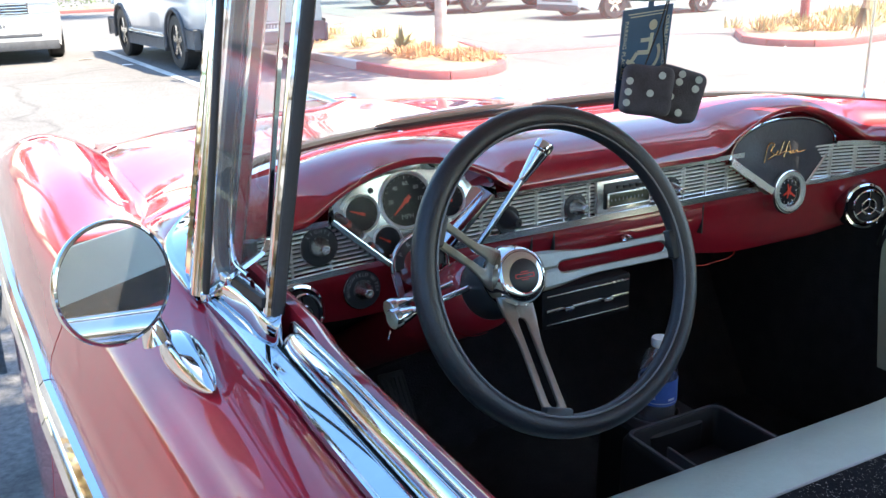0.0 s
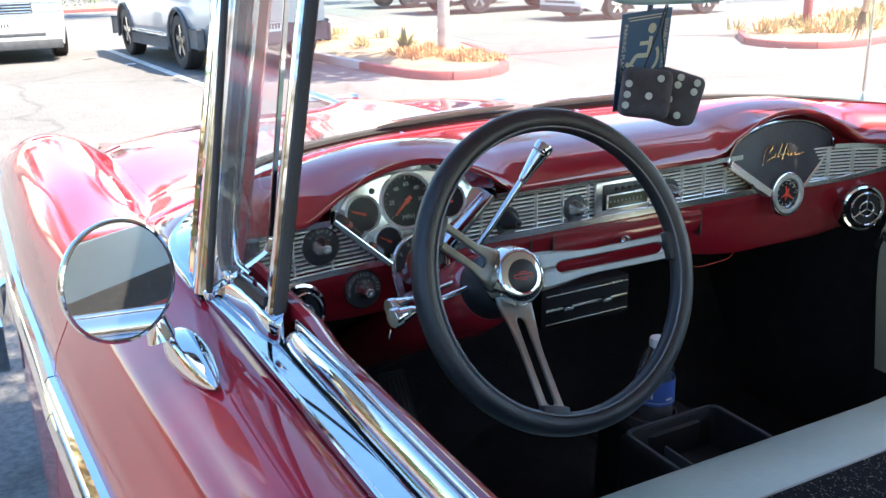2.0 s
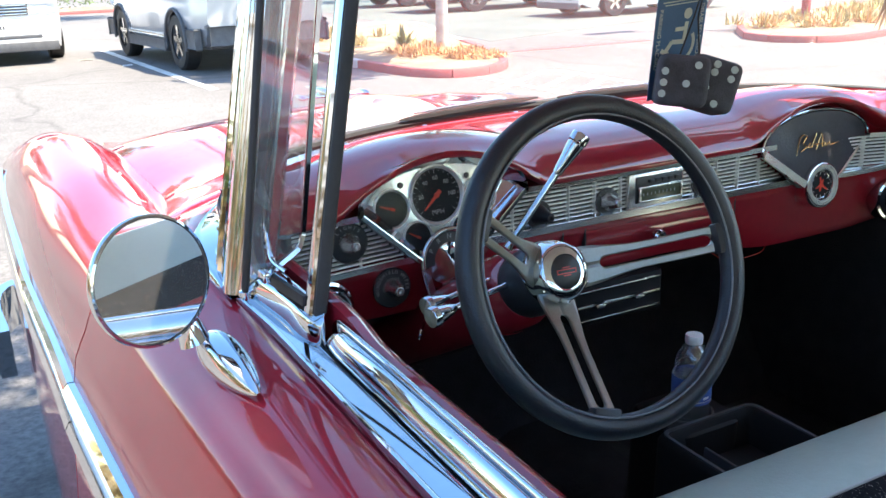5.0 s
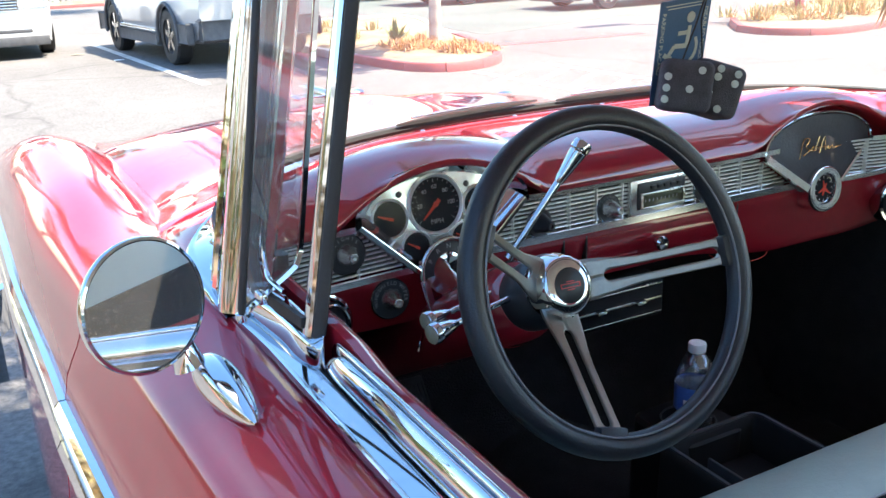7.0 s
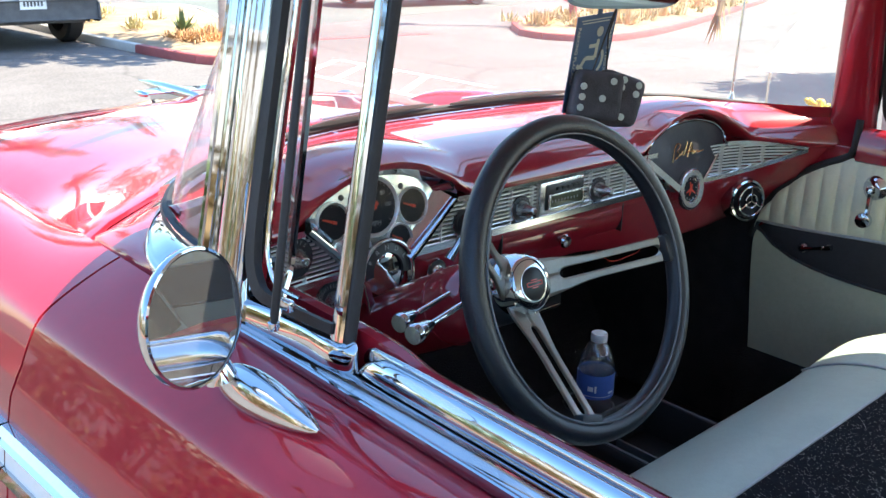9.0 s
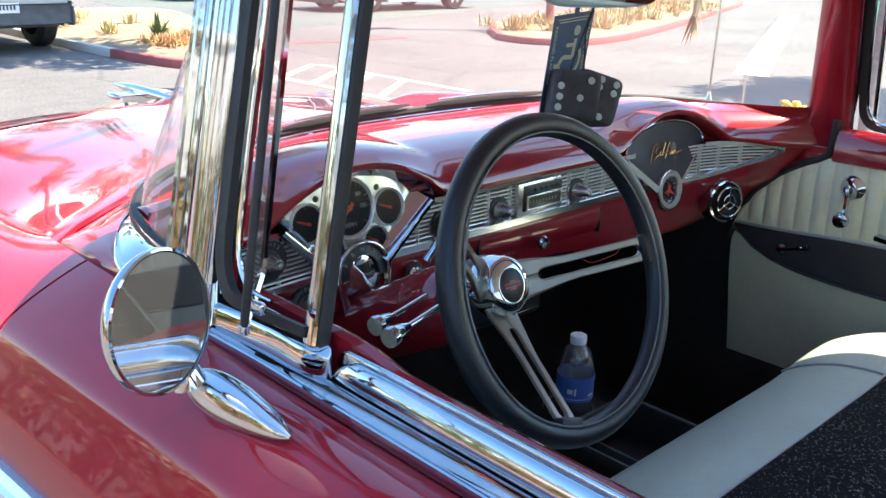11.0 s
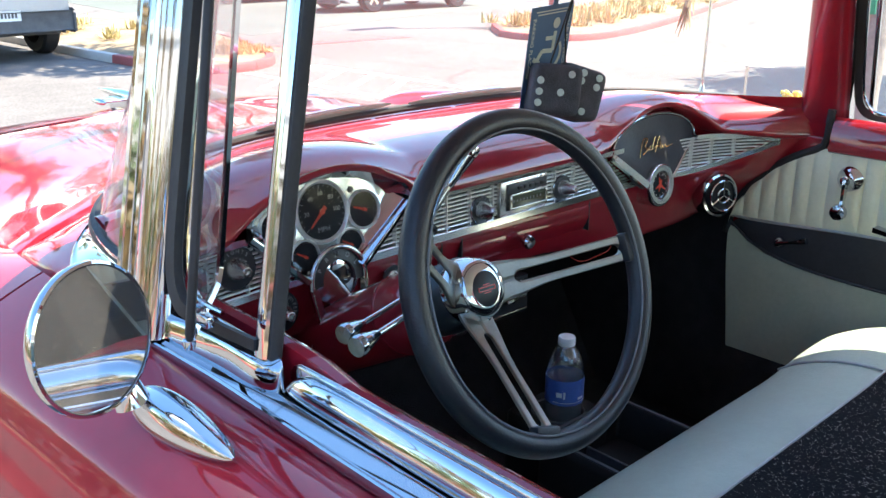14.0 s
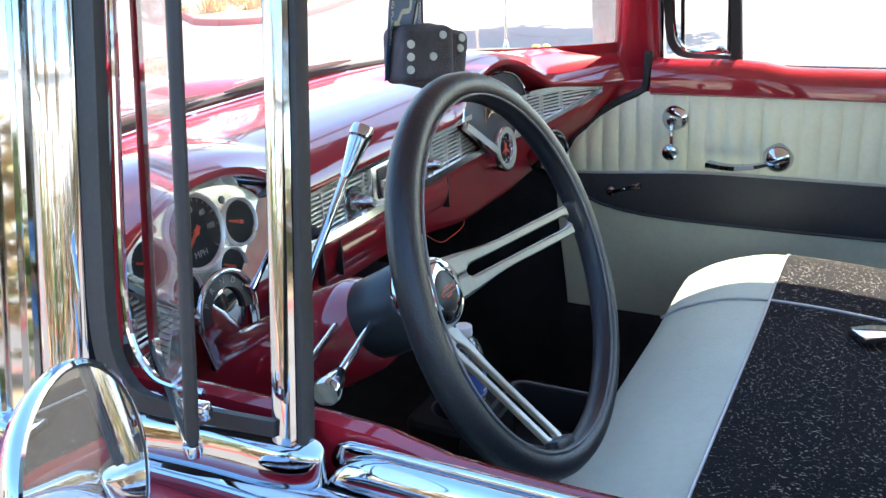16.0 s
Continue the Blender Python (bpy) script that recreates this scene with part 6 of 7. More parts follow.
# rear-view mirror at the header
bm = bmesh.new()
rm = look(Vector((0.005, -0.06, 1.318)), Vector((-0.30, -0.9, 1.22)))
out = [(0.098 * math.copysign(abs(math.cos(a)) ** 0.45, math.cos(a)), 0.030 * math.copysign(abs(math.sin(a)) ** 0.6, math.sin(a))) for a in [2 * math.pi * k / 40 for k in range(40)]]
slab(bm, [(x, y) for x, y in out], 0.016, rm, 0.005)
rv = part("rear_view_mirror", bm, CHROME, car, "chrome-backed rear-view mirror under the header")
bm = bmesh.new()
slab(bm, [(x * 0.94, y * 0.86) for x, y in out], 0.002, rm @ Matrix.Translation((0, 0, -0.0015)))
part("mirror_glass", bm, MIRROR, rv)
bm = bmesh.new()
tube(bm, [Vector((0.005, -0.055, 1.335)), Vector((0.005, -0.04, 1.39)), Vector((0.005, -0.03, 1.44))], 0.006, 10)
part("mirror_stalk", bm, CHROME, rv)

# ---------- loose things in the car ----------
# hanging placard
BLUE = material("blue_placard_plastic", (0.035, 0.105, 0.21), 0.35, vary=0.08, scale=20)
PALE = material("pale_print", (0.50, 0.53, 0.45), 0.5, vary=0.05, scale=40)
pl = thing("parking_placard", "blue plastic parking placard hanging from the rear-view mirror", "placard")
TLp, TRp, BLp = Vector((-0.043, -0.031, 1.277)), Vector((0.047, -0.028, 1.283)), Vector((-0.054, -0.006, 1.137))
rgt = (TRp - TLp).normalized()
upv = (TLp - BLp).normalized()
pmx = basis(BLp, rgt, upv)
PW, PH = 0.092, (TLp - BLp).length
bm = bmesh.new()
slab(bm, [(0, 0), (PW, 0), (PW, PH), (0.055, PH), (0.055, PH + 0.045), (PW * 0.99, PH + 0.045), (PW * 0.99, PH + 0.05), (0.047, PH + 0.05), (0.045, PH), (0, PH)], 0.0012, pmx)
part("sheet", bm, BLUE, pl)
bm = bmesh.new()
def bar(pts, r=0.0032):
    for (xa, ya), (xb, yb) in zip(pts, pts[1:]):
        dx, dy = xb - xa, yb - ya
        L = math.hypot(dx, dy)
        nx, ny = -dy / L * r, dx / L * r
        slab(bm, [(xa + nx, ya + ny), (xa - nx, ya - ny), (xb - nx, yb - ny), (xb + nx, yb + ny)], 0.0006, pmx @ Matrix.Translation((0, 0, 0.0012)))
bar([(0.0575, 0.1050), (0.0555, 0.0775), (0.0330, 0.0795), (0.0220, 0.0655), (0.0150, 0.0700)])
bar([(0.0570, 0.0960), (0.0375, 0.0965)], 0.0028)
bar([(0.050 + 0.0245 * math.cos(radians(a)), 0.074 + 0.0245 * math.sin(radians(a))) for a in range(-160, 36, 12)], 0.0026)
slab(bm, [(0.0578 + 0.0075 * math.cos(2 * math.pi * k / 16), 0.1165 + 0.0075 * math.sin(2 * math.pi * k / 16)) for k in range(16)], 0.0006, pmx @ Matrix.Translation((0, 0, 0.0012)))
part("access_symbol", bm, PALE, pl, "pale plain access symbol", smooth=False)
lettering("PARKING PLACARD", 0.0095, pmx @ Matrix.Translation((0.008, 0.085, 0.0014)) @ Matrix.Rotation(-math.pi / 2, 4, "Z"), PALE, pl, "lettering", 0.0002)
lettering("DISABLED PERSON", 0.0095, pmx @ Matrix.Translation((0.084, 0.088, 0.0014)) @ Matrix.Rotation(-math.pi / 2, 4, "Z"), PALE, pl, "lettering", 0.0002)
bm = bmesh.new()
for k, (a, b) in enumerate(((0.010, 0.080), (0.014, 0.076))):
    slab(bm, [(a, PH - 0.008 - 0.004 * k), (b, PH - 0.008 - 0.004 * k), (b, PH - 0.0065 - 0.004 * k), (a, PH - 0.0065 - 0.004 * k)], 0.0003, pmx @ Matrix.Translation((0, 0, 0.0012)))
part("small_print", bm, PALE, pl, smooth=False)
bm = bmesh.new()
for k in range(3):
    slab(bm, [(0.010 + 0.004 * k, 0.006), (0.012 + 0.004 * k, 0.006), (0.012 + 0.004 * k, 0.018), (0.010 + 0.004 * k, 0.018)], 0.0003, pmx @ Matrix.Translation((0, 0, 0.0012)))
part("small_print", bm, PALE, pl, smooth=False)

# soft dice
PLUSH = material("black_felt", (0.060, 0.060, 0.072), 0.85, vary=0.3, scale=40, bump=0.3, bump_scale=500)
SPOT = material("grey_felt_spot", (0.50, 0.58, 0.56), 0.8, vary=0.08, scale=60)


def die(center, right, up, size, faces, label):
    d = thing("soft_die", label, "dice", "pair of hanging dice")
    m = basis(center, right, up)
    bm = bmesh.new()
    bmesh.ops.create_cube(bm, size=size)
    bmesh.ops.bevel(bm, geom=list(bm.edges), offset=size * 0.20, segments=5, affect="EDGES", profile=0.6)
    for v in bm.verts:
        v.co = m @ (v.co * (1 + 0.05 * (1 - (v.co.length / (size * 0.8)) ** 2)))
    part("cube", bm, PLUSH, d, sharp=60)
    for axis, spots in faces:
        fr = {"f": Matrix(), "r": Matrix.Rotation(math.pi / 2, 4, "Y"), "l": Matrix.Rotation(-math.pi / 2, 4, "Y"), "b": Matrix.Rotation(math.pi / 2, 4, "X")}[axis]
        for sxx, syy in spots:
            bm = bmesh.new()
            lathe(bm, [(size * 0.074, 0), (size * 0.070, 0.0014), (0, 0.0018)], (0, 0, 0), (0, 0, 1), 16)
            for v in bm.verts:
                v.co = m @ fr @ (v.co + Vector((sxx * size * 0.29, syy * size * 0.29, size * 0.513)))
            part("spot", bm, SPOT, d)
    return d


d1 = die((-0.022, -0.038, 1.165), (0.80, -0.58, -0.10), (0.10, 0.10, 1), 0.069, (("f", ((-1.3, 0.55), (-1.33, -0.2), (-1.36, -0.95), (0.85, 1.1), (0.17, -0.17))),), "black soft hanging die with grey spots")
d2 = die((0.046, -0.018, 1.151), (0.82, -0.46, -0.30), (0.31, 0.06, 0.95), 0.073, (("f", ((-0.2, 1.25), (-0.25, 0.7), (1.0, 1.2), (0.95, 0.55), (-0.55, -0.4), (0.3, -1.3))),), "black soft hanging die with grey spots, turned aside")
bm = bmesh.new()
tube(bm, [Vector((-0.02, -0.03, 1.195)), Vector((0.0, -0.035, 1.25)), Vector((0.004, -0.05, 1.30))], 0.0012, 6)
part("cord", bm, BLACK, d1)
bm = bmesh.new()
tube(bm, [Vector((0.03, -0.018, 1.188)), Vector((0.012, -0.03, 1.25)), Vector((0.006, -0.05, 1.30))], 0.0012, 6)
part("cord", bm, BLACK, d2)

# water bottle in the console
bt = thing("water_bottle", "half-full clear plastic water bottle with blue label standing in the console", "bottle", at=(0.0, -0.070, 0.5785))
# milky haze put into plastic and water lightens the bottle against black
PET = glass_material("clear_plastic", (0.93, 0.95, 0.97), 0.02, 0.18, 0.05)
WATER = glass_material("water", (0.84, 0.90, 0.94), 0.0, 0.08, 0.05)
LABEL = material("blue_label", (0.055, 0.125, 0.40), 0.35, vary=0.12, scale=30)
bm = bmesh.new()
prof = [(0.026, 0.0), (0.031, 0.006), (0.0315, 0.020)]
for k in range(9):
    z = 0.022 + 0.012 * k
    prof += [(0.0318, z), (0.0303, z + 0.006)]
prof += [(0.0318, 0.134), (0.0318, 0.146), (0.0311, 0.156), (0.0290, 0.168), (0.0250, 0.181), (0.0190, 0.191), (0.0138, 0.196), (0.0124, 0.198), (0.0124, 0.203)]
lathe(bm, prof, n=28, hollow=True)
p = part("bottle_body", bm, PET, bt)
p.visible_shadow = False
bm = bmesh.new()
lathe(bm, [(0.025, 0.002), (0.0295, 0.008), (0.0295, 0.146), (0.0, 0.146)], n=24)
p = part("water", bm, WATER, bt)
p.visible_shadow = False
bm = bmesh.new()
lathe(bm, [(0.0322, 0.108), (0.0324, 0.110), (0.0324, 0.147), (0.0319, 0.149)], n=28, hollow=True)
lab = part("label", bm, LABEL, bt, "blue paper label")
for a0, a1, z0, z1 in ((195, 212, 0.122, 0.130), (216, 222, 0.120, 0.132), (262, 284, 0.117, 0.121), (185, 300, 0.1125, 0.1135)):
    bm = bmesh.new()
    grid(bm, [[Vector((0.0326 * math.cos(radians(a)), 0.0326 * math.sin(radians(a)), z)) for z in (z0, z1)] for a in [lerp(a0, a1, k / 8) for k in range(9)]])
    part("label_bar", bm, WHITE, lab)
bm = bmesh.new()
lathe(bm, [(0.0138, 0.199), (0.0142, 0.201), (0.0142, 0.2105), (0.0132, 0.2125), (0, 0.213)], n=28)
part("bottle_cap", bm, WHITE, bt, "white screw cap")

bt.scale = (0.93, 0.93, 1.0)

# seat belt tongue on the cushion
sb = thing("seat_belt_buckle", "chrome seat belt buckle lying on the cloth cushion", "seat belt")
bm = bmesh.new()
bmx = basis((0.225, -0.585, seat_z(0.225, -0.585) + 0.004), (0.6, -0.8, 0.0), (0.8, 0.6, 0.04))
box(bm, -0.035, 0.035, -0.020, 0.020, 0.0, 0.014, 0.004, bmx)
part("buckle", bm, CHROME, sb)
bm = bmesh.new()
rows = [[bmx @ Vector((0.034 + 0.02 * k, s * 0.021, 0.006 - 0.0008 * k)) for s in (-1, 1)] for k in range(8)]
grid(bm, rows)
part("webbing", bm, BLACK, sb)


# ---------- ground ----------
def asphalt():
    m = material("worn_asphalt", (0.135, 0.127, 0.124), 0.85, vary=0.20, scale=0.35, bump=0.5, bump_scale=90)
    nt = m.node_tree
    b = nt.nodes["Principled BSDF"]
    tc = nt.nodes.new("ShaderNodeTexCoord")
    vor = nt.nodes.new("ShaderNodeTexVoronoi")
    vor.feature, vor.inputs["Scale"].default_value = "DISTANCE_TO_EDGE", 0.42
    wob = nt.nodes.new("ShaderNodeTexNoise")
    wob.inputs["Scale"].default_value, wob.inputs["Detail"].default_value = 1.1, 5
    add = nt.nodes.new("ShaderNodeMixRGB")
    add.inputs[0].default_value = 0.38
    nt.links.new(tc.outputs["Object"], wob.inputs["Vector"])
    nt.links.new(tc.outputs["Object"], add.inputs[1])
    nt.links.new(wob.outputs["Color"], add.inputs[2])
    nt.links.new(add.outputs[0], vor.inputs["Vector"])
    ramp = nt.nodes.new("ShaderNodeValToRGB")
    ramp.color_ramp.elements[0].position, ramp.color_ramp.elements[1].position = 0.0, 0.012
    ramp.color_ramp.elements[0].color, ramp.color_ramp.elements[1].color = (0.45, 0.45, 0.45, 1), (1, 1, 1, 1)
    nt.links.new(vor.outputs["Distance"], ramp.inputs[0])
    old = b.inputs["Base Color"].links[0].from_socket
    mul = nt.nodes.new("ShaderNodeMixRGB")
    mul.blend_type, mul.inputs[0].default_value = "MULTIPLY", 0.55
    nt.links.new(old, mul.inputs[1])
    nt.links.new(ramp.outputs[0], mul.inputs[2])
    grit = nt.nodes.new("ShaderNodeTexNoise")
    grit.inputs["Scale"].default_value, grit.inputs["Detail"].default_value = 38.0, 3
    nt.links.new(tc.outputs["Object"], grit.inputs["Vector"])
    gr = nt.nodes.new("ShaderNodeValToRGB")
    gr.color_ramp.elements[0].position, gr.color_ramp.elements[1].position = 0.30, 0.70
    gr.color_ramp.elements[0].color, gr.color_ramp.elements[1].color = (0.62, 0.62, 0.62, 1), (1.28, 1.26, 1.24, 1)
    nt.links.new(grit.outputs["Fac"], gr.inputs[0])
    mul2 = nt.nodes.new("ShaderNodeMixRGB")
    mul2.blend_type, mul2.inputs[0].default_value = "MULTIPLY", 1.0
    nt.links.new(mul.outputs[0], mul2.inputs[1])
    nt.links.new(gr.outputs[0], mul2.inputs[2])
    nt.links.new(mul2.outputs[0], b.inputs["Base Color"])
    return m


ASPHALT = asphalt()
bm = bmesh.new()
ring_r = [0, 2, 4, 8, 14, 22, 35, 60, 120, 300, 1200]
rows = [[Vector((r * math.cos(2 * math.pi * k / 48), r * math.sin(2 * math.pi * k / 48), 0)) for k in range(48)] for r in ring_r[1:]]
vs = grid(bm, rows, close_v=True)
cap(bm, vs[0])
ground = part("ground", bm, ASPHALT, None, "worn pale grey asphalt car park", smooth=False)
tagged(ground, category="ground", kind="structure")

PAINT = material("worn_line_paint", (0.50, 0.49, 0.46), 0.75, vary=0.28, scale=5, bump=0.3)
KERB = material("red_painted_kerb", (0.30, 0.065, 0.062), 0.65, vary=0.18, scale=3, bump=0.3)
CONCRETE = material("kerb_concrete", (0.45, 0.43, 0.40), 0.8, vary=0.1, scale=2, bump=0.3)
SOIL = material("dry_mulch", (0.26, 0.195, 0.125), 0.95, vary=0.3, scale=3, bump=0.8, bump_scale=40)


def stripe(name, pts, w, mat=PAINT, label="worn white parking line on asphalt"):
    bm = bmesh.new()
    for (xa, ya), (xb, yb) in zip(pts, pts[1:]):
        d = Vector((xb - xa, yb - ya, 0)).normalized()
        n = Vector((-d.y, d.x, 0)) * w / 2
        a, b = Vector((xa, ya, 0)), Vector((xb, yb, 0))
        q = [a - n, b - n, b + n, a + n]
        lo = [bm.verts.new(p + Vector((0, 0, 0.0005))) for p in q]
        hi = [bm.verts.new(p + Vector((0, 0, 0.004))) for p in q]
        bm.faces.new(hi)
        for i in range(4):
            bm.faces.new((lo[i], lo[(i + 1) % 4], hi[(i + 1) % 4], hi[i]))
    return tagged(part(name, bm, mat, None, label, smooth=False), category="road marking", kind="structure")


stripe("parking_line", [(1.62, 9.3), (1.36, 16.2)], 0.11)
stripe("parking_line", [(-1.6, 12.0), (-1.8, 18.0)], 0.11)
stripe("aisle_marking", [(4.43, 8.15), (4.45, 5.6)], 0.09)
stripe("aisle_marking", [(5.45, 8.15), (5.47, 5.6)], 0.09)
for k in range(4):
    stripe("aisle_marking", [(4.50, 7.50 - 0.55 * k), (5.40, 8.20 - 0.55 * k)], 0.09)
stripe("aisle_marking", [(3.90, 7.02), (4.40, 7.41)], 0.09)
# narrow red line across the aisle beyond the island
stripe("red_aisle_line", [(5.95, 10.45), (7.2, 10.32), (8.7, 10.25)], 0.20, KERB, "narrow red line on asphalt")
stripe("lane_line", [(9.3, 4.6), (21.8, 10.3)], 0.42)


# greenish grey sheet laid over the far ground
LANE = material("green_grey_lane", (0.105, 0.122, 0.112), 0.85, vary=0.18, scale=0.4, bump=0.5, bump_scale=90)
bm = bmesh.new()
ln = [Vector((x, y, 0.004)) for x, y in ((6.9, 12.0), (15.5, 14.9), (34.0, 22.0), (40.0, 44.0), (10.5, 40.0), (7.9, 20.0))]
vs = grid(bm, [ln, [p - Vector((0, 0, 0.004)) for p in ln]], close_v=True)
bm.faces.new(vs[0])
tagged(part("far_lane", bm, LANE, None, "greenish grey strip of the far ground", smooth=False), category="road", kind="structure")


def island(name, outline, label, red=lambda p: True):
    """A planted island: a kerb swept round its outline, filled with mulch."""
    pts = [Vector((x, y, 0)) for x, y, _ in bez([(x, y, 0) for x, y in outline + [outline[0]]], 6)][:-1]
    isl = thing(name, label, "planter", kind="structure")
    n = len(pts)
    step = 5
    for i in range(0, n, step):
        seg = [pts[(i + k) % n] for k in range(step + 1)]
        bm = bmesh.new()
        q = [p.copy() for p in seg]
        q[-1] = q[-1].lerp(q[-2], 0.003)
        sweep(bm, q, [(-0.065, 0.0), (0.065, 0.0), (0.060, 0.085), (0.047, 0.10), (-0.047, 0.10), (-0.060, 0.085)], up=Vector((0, 0, 1)))
        part("kerb_stone", bm, KERB if red(seg[1]) else CONCRETE, isl)
    bm = bmesh.new()
    c = sum(pts, Vector()) / n
    rows = [[c.lerp(p, f) + Vector((0, 0, 0.078 + 0.07 * (1 - f * f) + 0.02 * noise.noise(p * 2 + c * f))) for p in pts] for f in (0.01, 0.3, 0.6, 0.85, 0.99)]
    vs = grid(bm, rows, close_v=True)
    cap(bm, vs[0])
    part("mulch_bed", bm, SOIL, isl, "dry mulch bed")
    return isl


island("planter_island", [(3.75, 16.5), (3.72, 12.0), (3.82, 9.4), (4.05, 8.5), (4.55, 8.35), (5.15, 8.8), (5.7, 10.0), (6.5, 12.8), (7.4, 16.5)], "planted car park island with red kerb", lambda p: p.y < 10.4)
island("planter_island", [(9.85, 9.3), (9.75, 8.6), (10.3, 8.05), (11.6, 8.2), (14.0, 9.0), (18.5, 10.8), (25.0, 13.5), (26.0, 15.0), (18.0, 13.2), (12.0, 11.2)], "planted car park island with red kerb and dry grass")
island("planter_island", [(-17.5, 14.0), (-17.5, -12.0), (-16.0, -13.0), (-14.0, -12.0), (-13.8, 14.0), (-15.5, 15.0)], "planting strip along the car park edge")
island("planter_island", [(-8.0, 10.0), (-8.1, -3.0), (-8.0, -16.0), (-7.2, -16.6), (-5.9, -16.0), (-5.8, -3.0), (-5.9, 10.0), (-7.0, 10.6)], "planting strip with rust shrubs beside the parked car")
island("planter_island", [(-16.0, 30.8), (0.0, 30.6), (6.0, 31.2), (6.4, 32.4), (5.0, 33.0), (-16.0, 32.8)], "planting strip behind the parked cars")

# ---------- plants ----------
def leaf_material(name, color, other):
    return material(name, color, 0.6, vary=0.25, scale=4, other=other, per_object=0.12)


ORANGE = leaf_material("rust_grass", (0.52, 0.27, 0.12), (0.40, 0.24, 0.10))
STRAW = leaf_material("straw_grass", (0.46, 0.36, 0.17), (0.28, 0.25, 0.10))
GREEN = leaf_material("agave_green", (0.11, 0.16, 0.05), (0.16, 0.17, 0.06))
LEAF = leaf_material("tree_leaves", (0.065, 0.11, 0.03), (0.04, 0.07, 0.02))
RUSTY = leaf_material("rust_leaves", (0.20, 0.11, 0.04), (0.09, 0.08, 0.03))
PALM = leaf_material("palm_leaves", (0.10, 0.14, 0.05), (0.20, 0.17, 0.09))
BARK = material("palm_bark", (0.30, 0.26, 0.22), 0.9, vary=0.25, scale=6, bump=0.9, bump_scale=25)
PALE_BARK = material("pale_bark", (0.46, 0.41, 0.36), 0.85, vary=0.3, scale=7, bump=0.6, bump_scale=40)
rnd = random.Random(7)


def tuft(name, x, y, z, mat, n, length, spread, label, category, width=0.02, droop=0.5):
    """A clump of bent blades round one root."""
    bm = bmesh.new()
    for _ in range(n):
        a = rnd.uniform(0, 2 * math.pi)
        e = rnd.uniform(0.35, 1.0)
        L = length * rnd.uniform(0.6, 1.1)
        d = Vector((math.cos(a), math.sin(a), 0))
        s = Vector((-d.y, d.x, 0)) * width * rnd.uniform(0.6, 1.2)
        root = d * rnd.uniform(0, spread) + Vector((0, 0, -0.02))
        p = [root + d * L * (1 - e) * t * 1.1 + Vector((0, 0, L * e * t - droop * L * t * t * 0.55)) for t in (0, 0.35, 0.7, 1.0)]
        q = [(p[0] - s, p[0] + s), (p[1] - s * 0.9, p[1] + s * 0.9), (p[2] - s * 0.6, p[2] + s * 0.6)]
        vs = [(bm.verts.new(u), bm.verts.new(v)) for u, v in q]
        for u, v in zip(vs, vs[1:]):
            bm.faces.new((u[0], u[1], v[1], v[0]))
        bm.faces.new((vs[-1][0], vs[-1][1], bm.verts.new(p[3])))
    ob = part(name, bm, mat, None, label, smooth=False)
    ob.location = (x, y, z)
    return tagged(ob, category=category)


for k in range(26):
    sd = 1 if k % 2 else 0
    tuft("grass_clump", lerp(4.42, 4.86, rnd.random()) + 0.42 * sd, lerp(9.9, 10.6, rnd.random()) - 0.80 * sd, 0.12, ORANGE, 190, rnd.uniform(0.24, 0.46), 0.22, "rust-brown dry grass clump on the island", "grass", 0.010, 1.0)
for k in range(14):
    tuft("grass_clump", lerp(4.0, 5.4, rnd.random()), lerp(11.0, 15.8, rnd.random()), 0.17, STRAW, 40, rnd.uniform(0.22, 0.4), 0.16, "straw-coloured dry grass clump on the island", "grass", 0.012, 0.7)
for x, y in ((4.60, 13.7), (4.70, 10.75), (4.85, 15.4), (4.45, 14.3)):
    tuft("agave", x, y, 0.17, GREEN, 26, 0.45, 0.05, "green spiky agave on the island", "agave", 0.035, 0.25)
for k in range(110):
    u = rnd.random() ** 1.3
    tuft("grass_clump", lerp(10.6, 22.0, u), lerp(9.1, 12.6, u) + rnd.uniform(-0.6, 1.3), 0.13, STRAW if rnd.random() < 0.75 else ORANGE, 46, rnd.uniform(0.25, 0.5), 0.22, "straw-coloured dry grass clump on the island", "grass", 0.014, 0.7)


def leaf_cloud(bm, center, radii, n, size):
    for _ in range(n):
        while True:
            v = Vector((rnd.uniform(-1, 1), rnd.uniform(-1, 1), rnd.uniform(-1, 1)))
            if 0.25 < v.length < 1:
                break
        k = 0.72 + 0.5 * noise.noise(v * 2.3 + Vector(center))
        p = Vector(center) + Vector((v.x * radii[0], v.y * radii[1], v.z * radii[2])) * k
        a = Vector((rnd.gauss(0, 1), rnd.gauss(0, 1), rnd.gauss(0, 1))).normalized()
        b = a.orthogonal().normalized()
        s = size * rnd.uniform(0.6, 1.3)
        bm.faces.new([bm.verts.new(p + a * s * i + b * s * 0.55 * j) for i, j in ((-1, 0), (0, 0.8), (1, 0), (0, -0.8))])


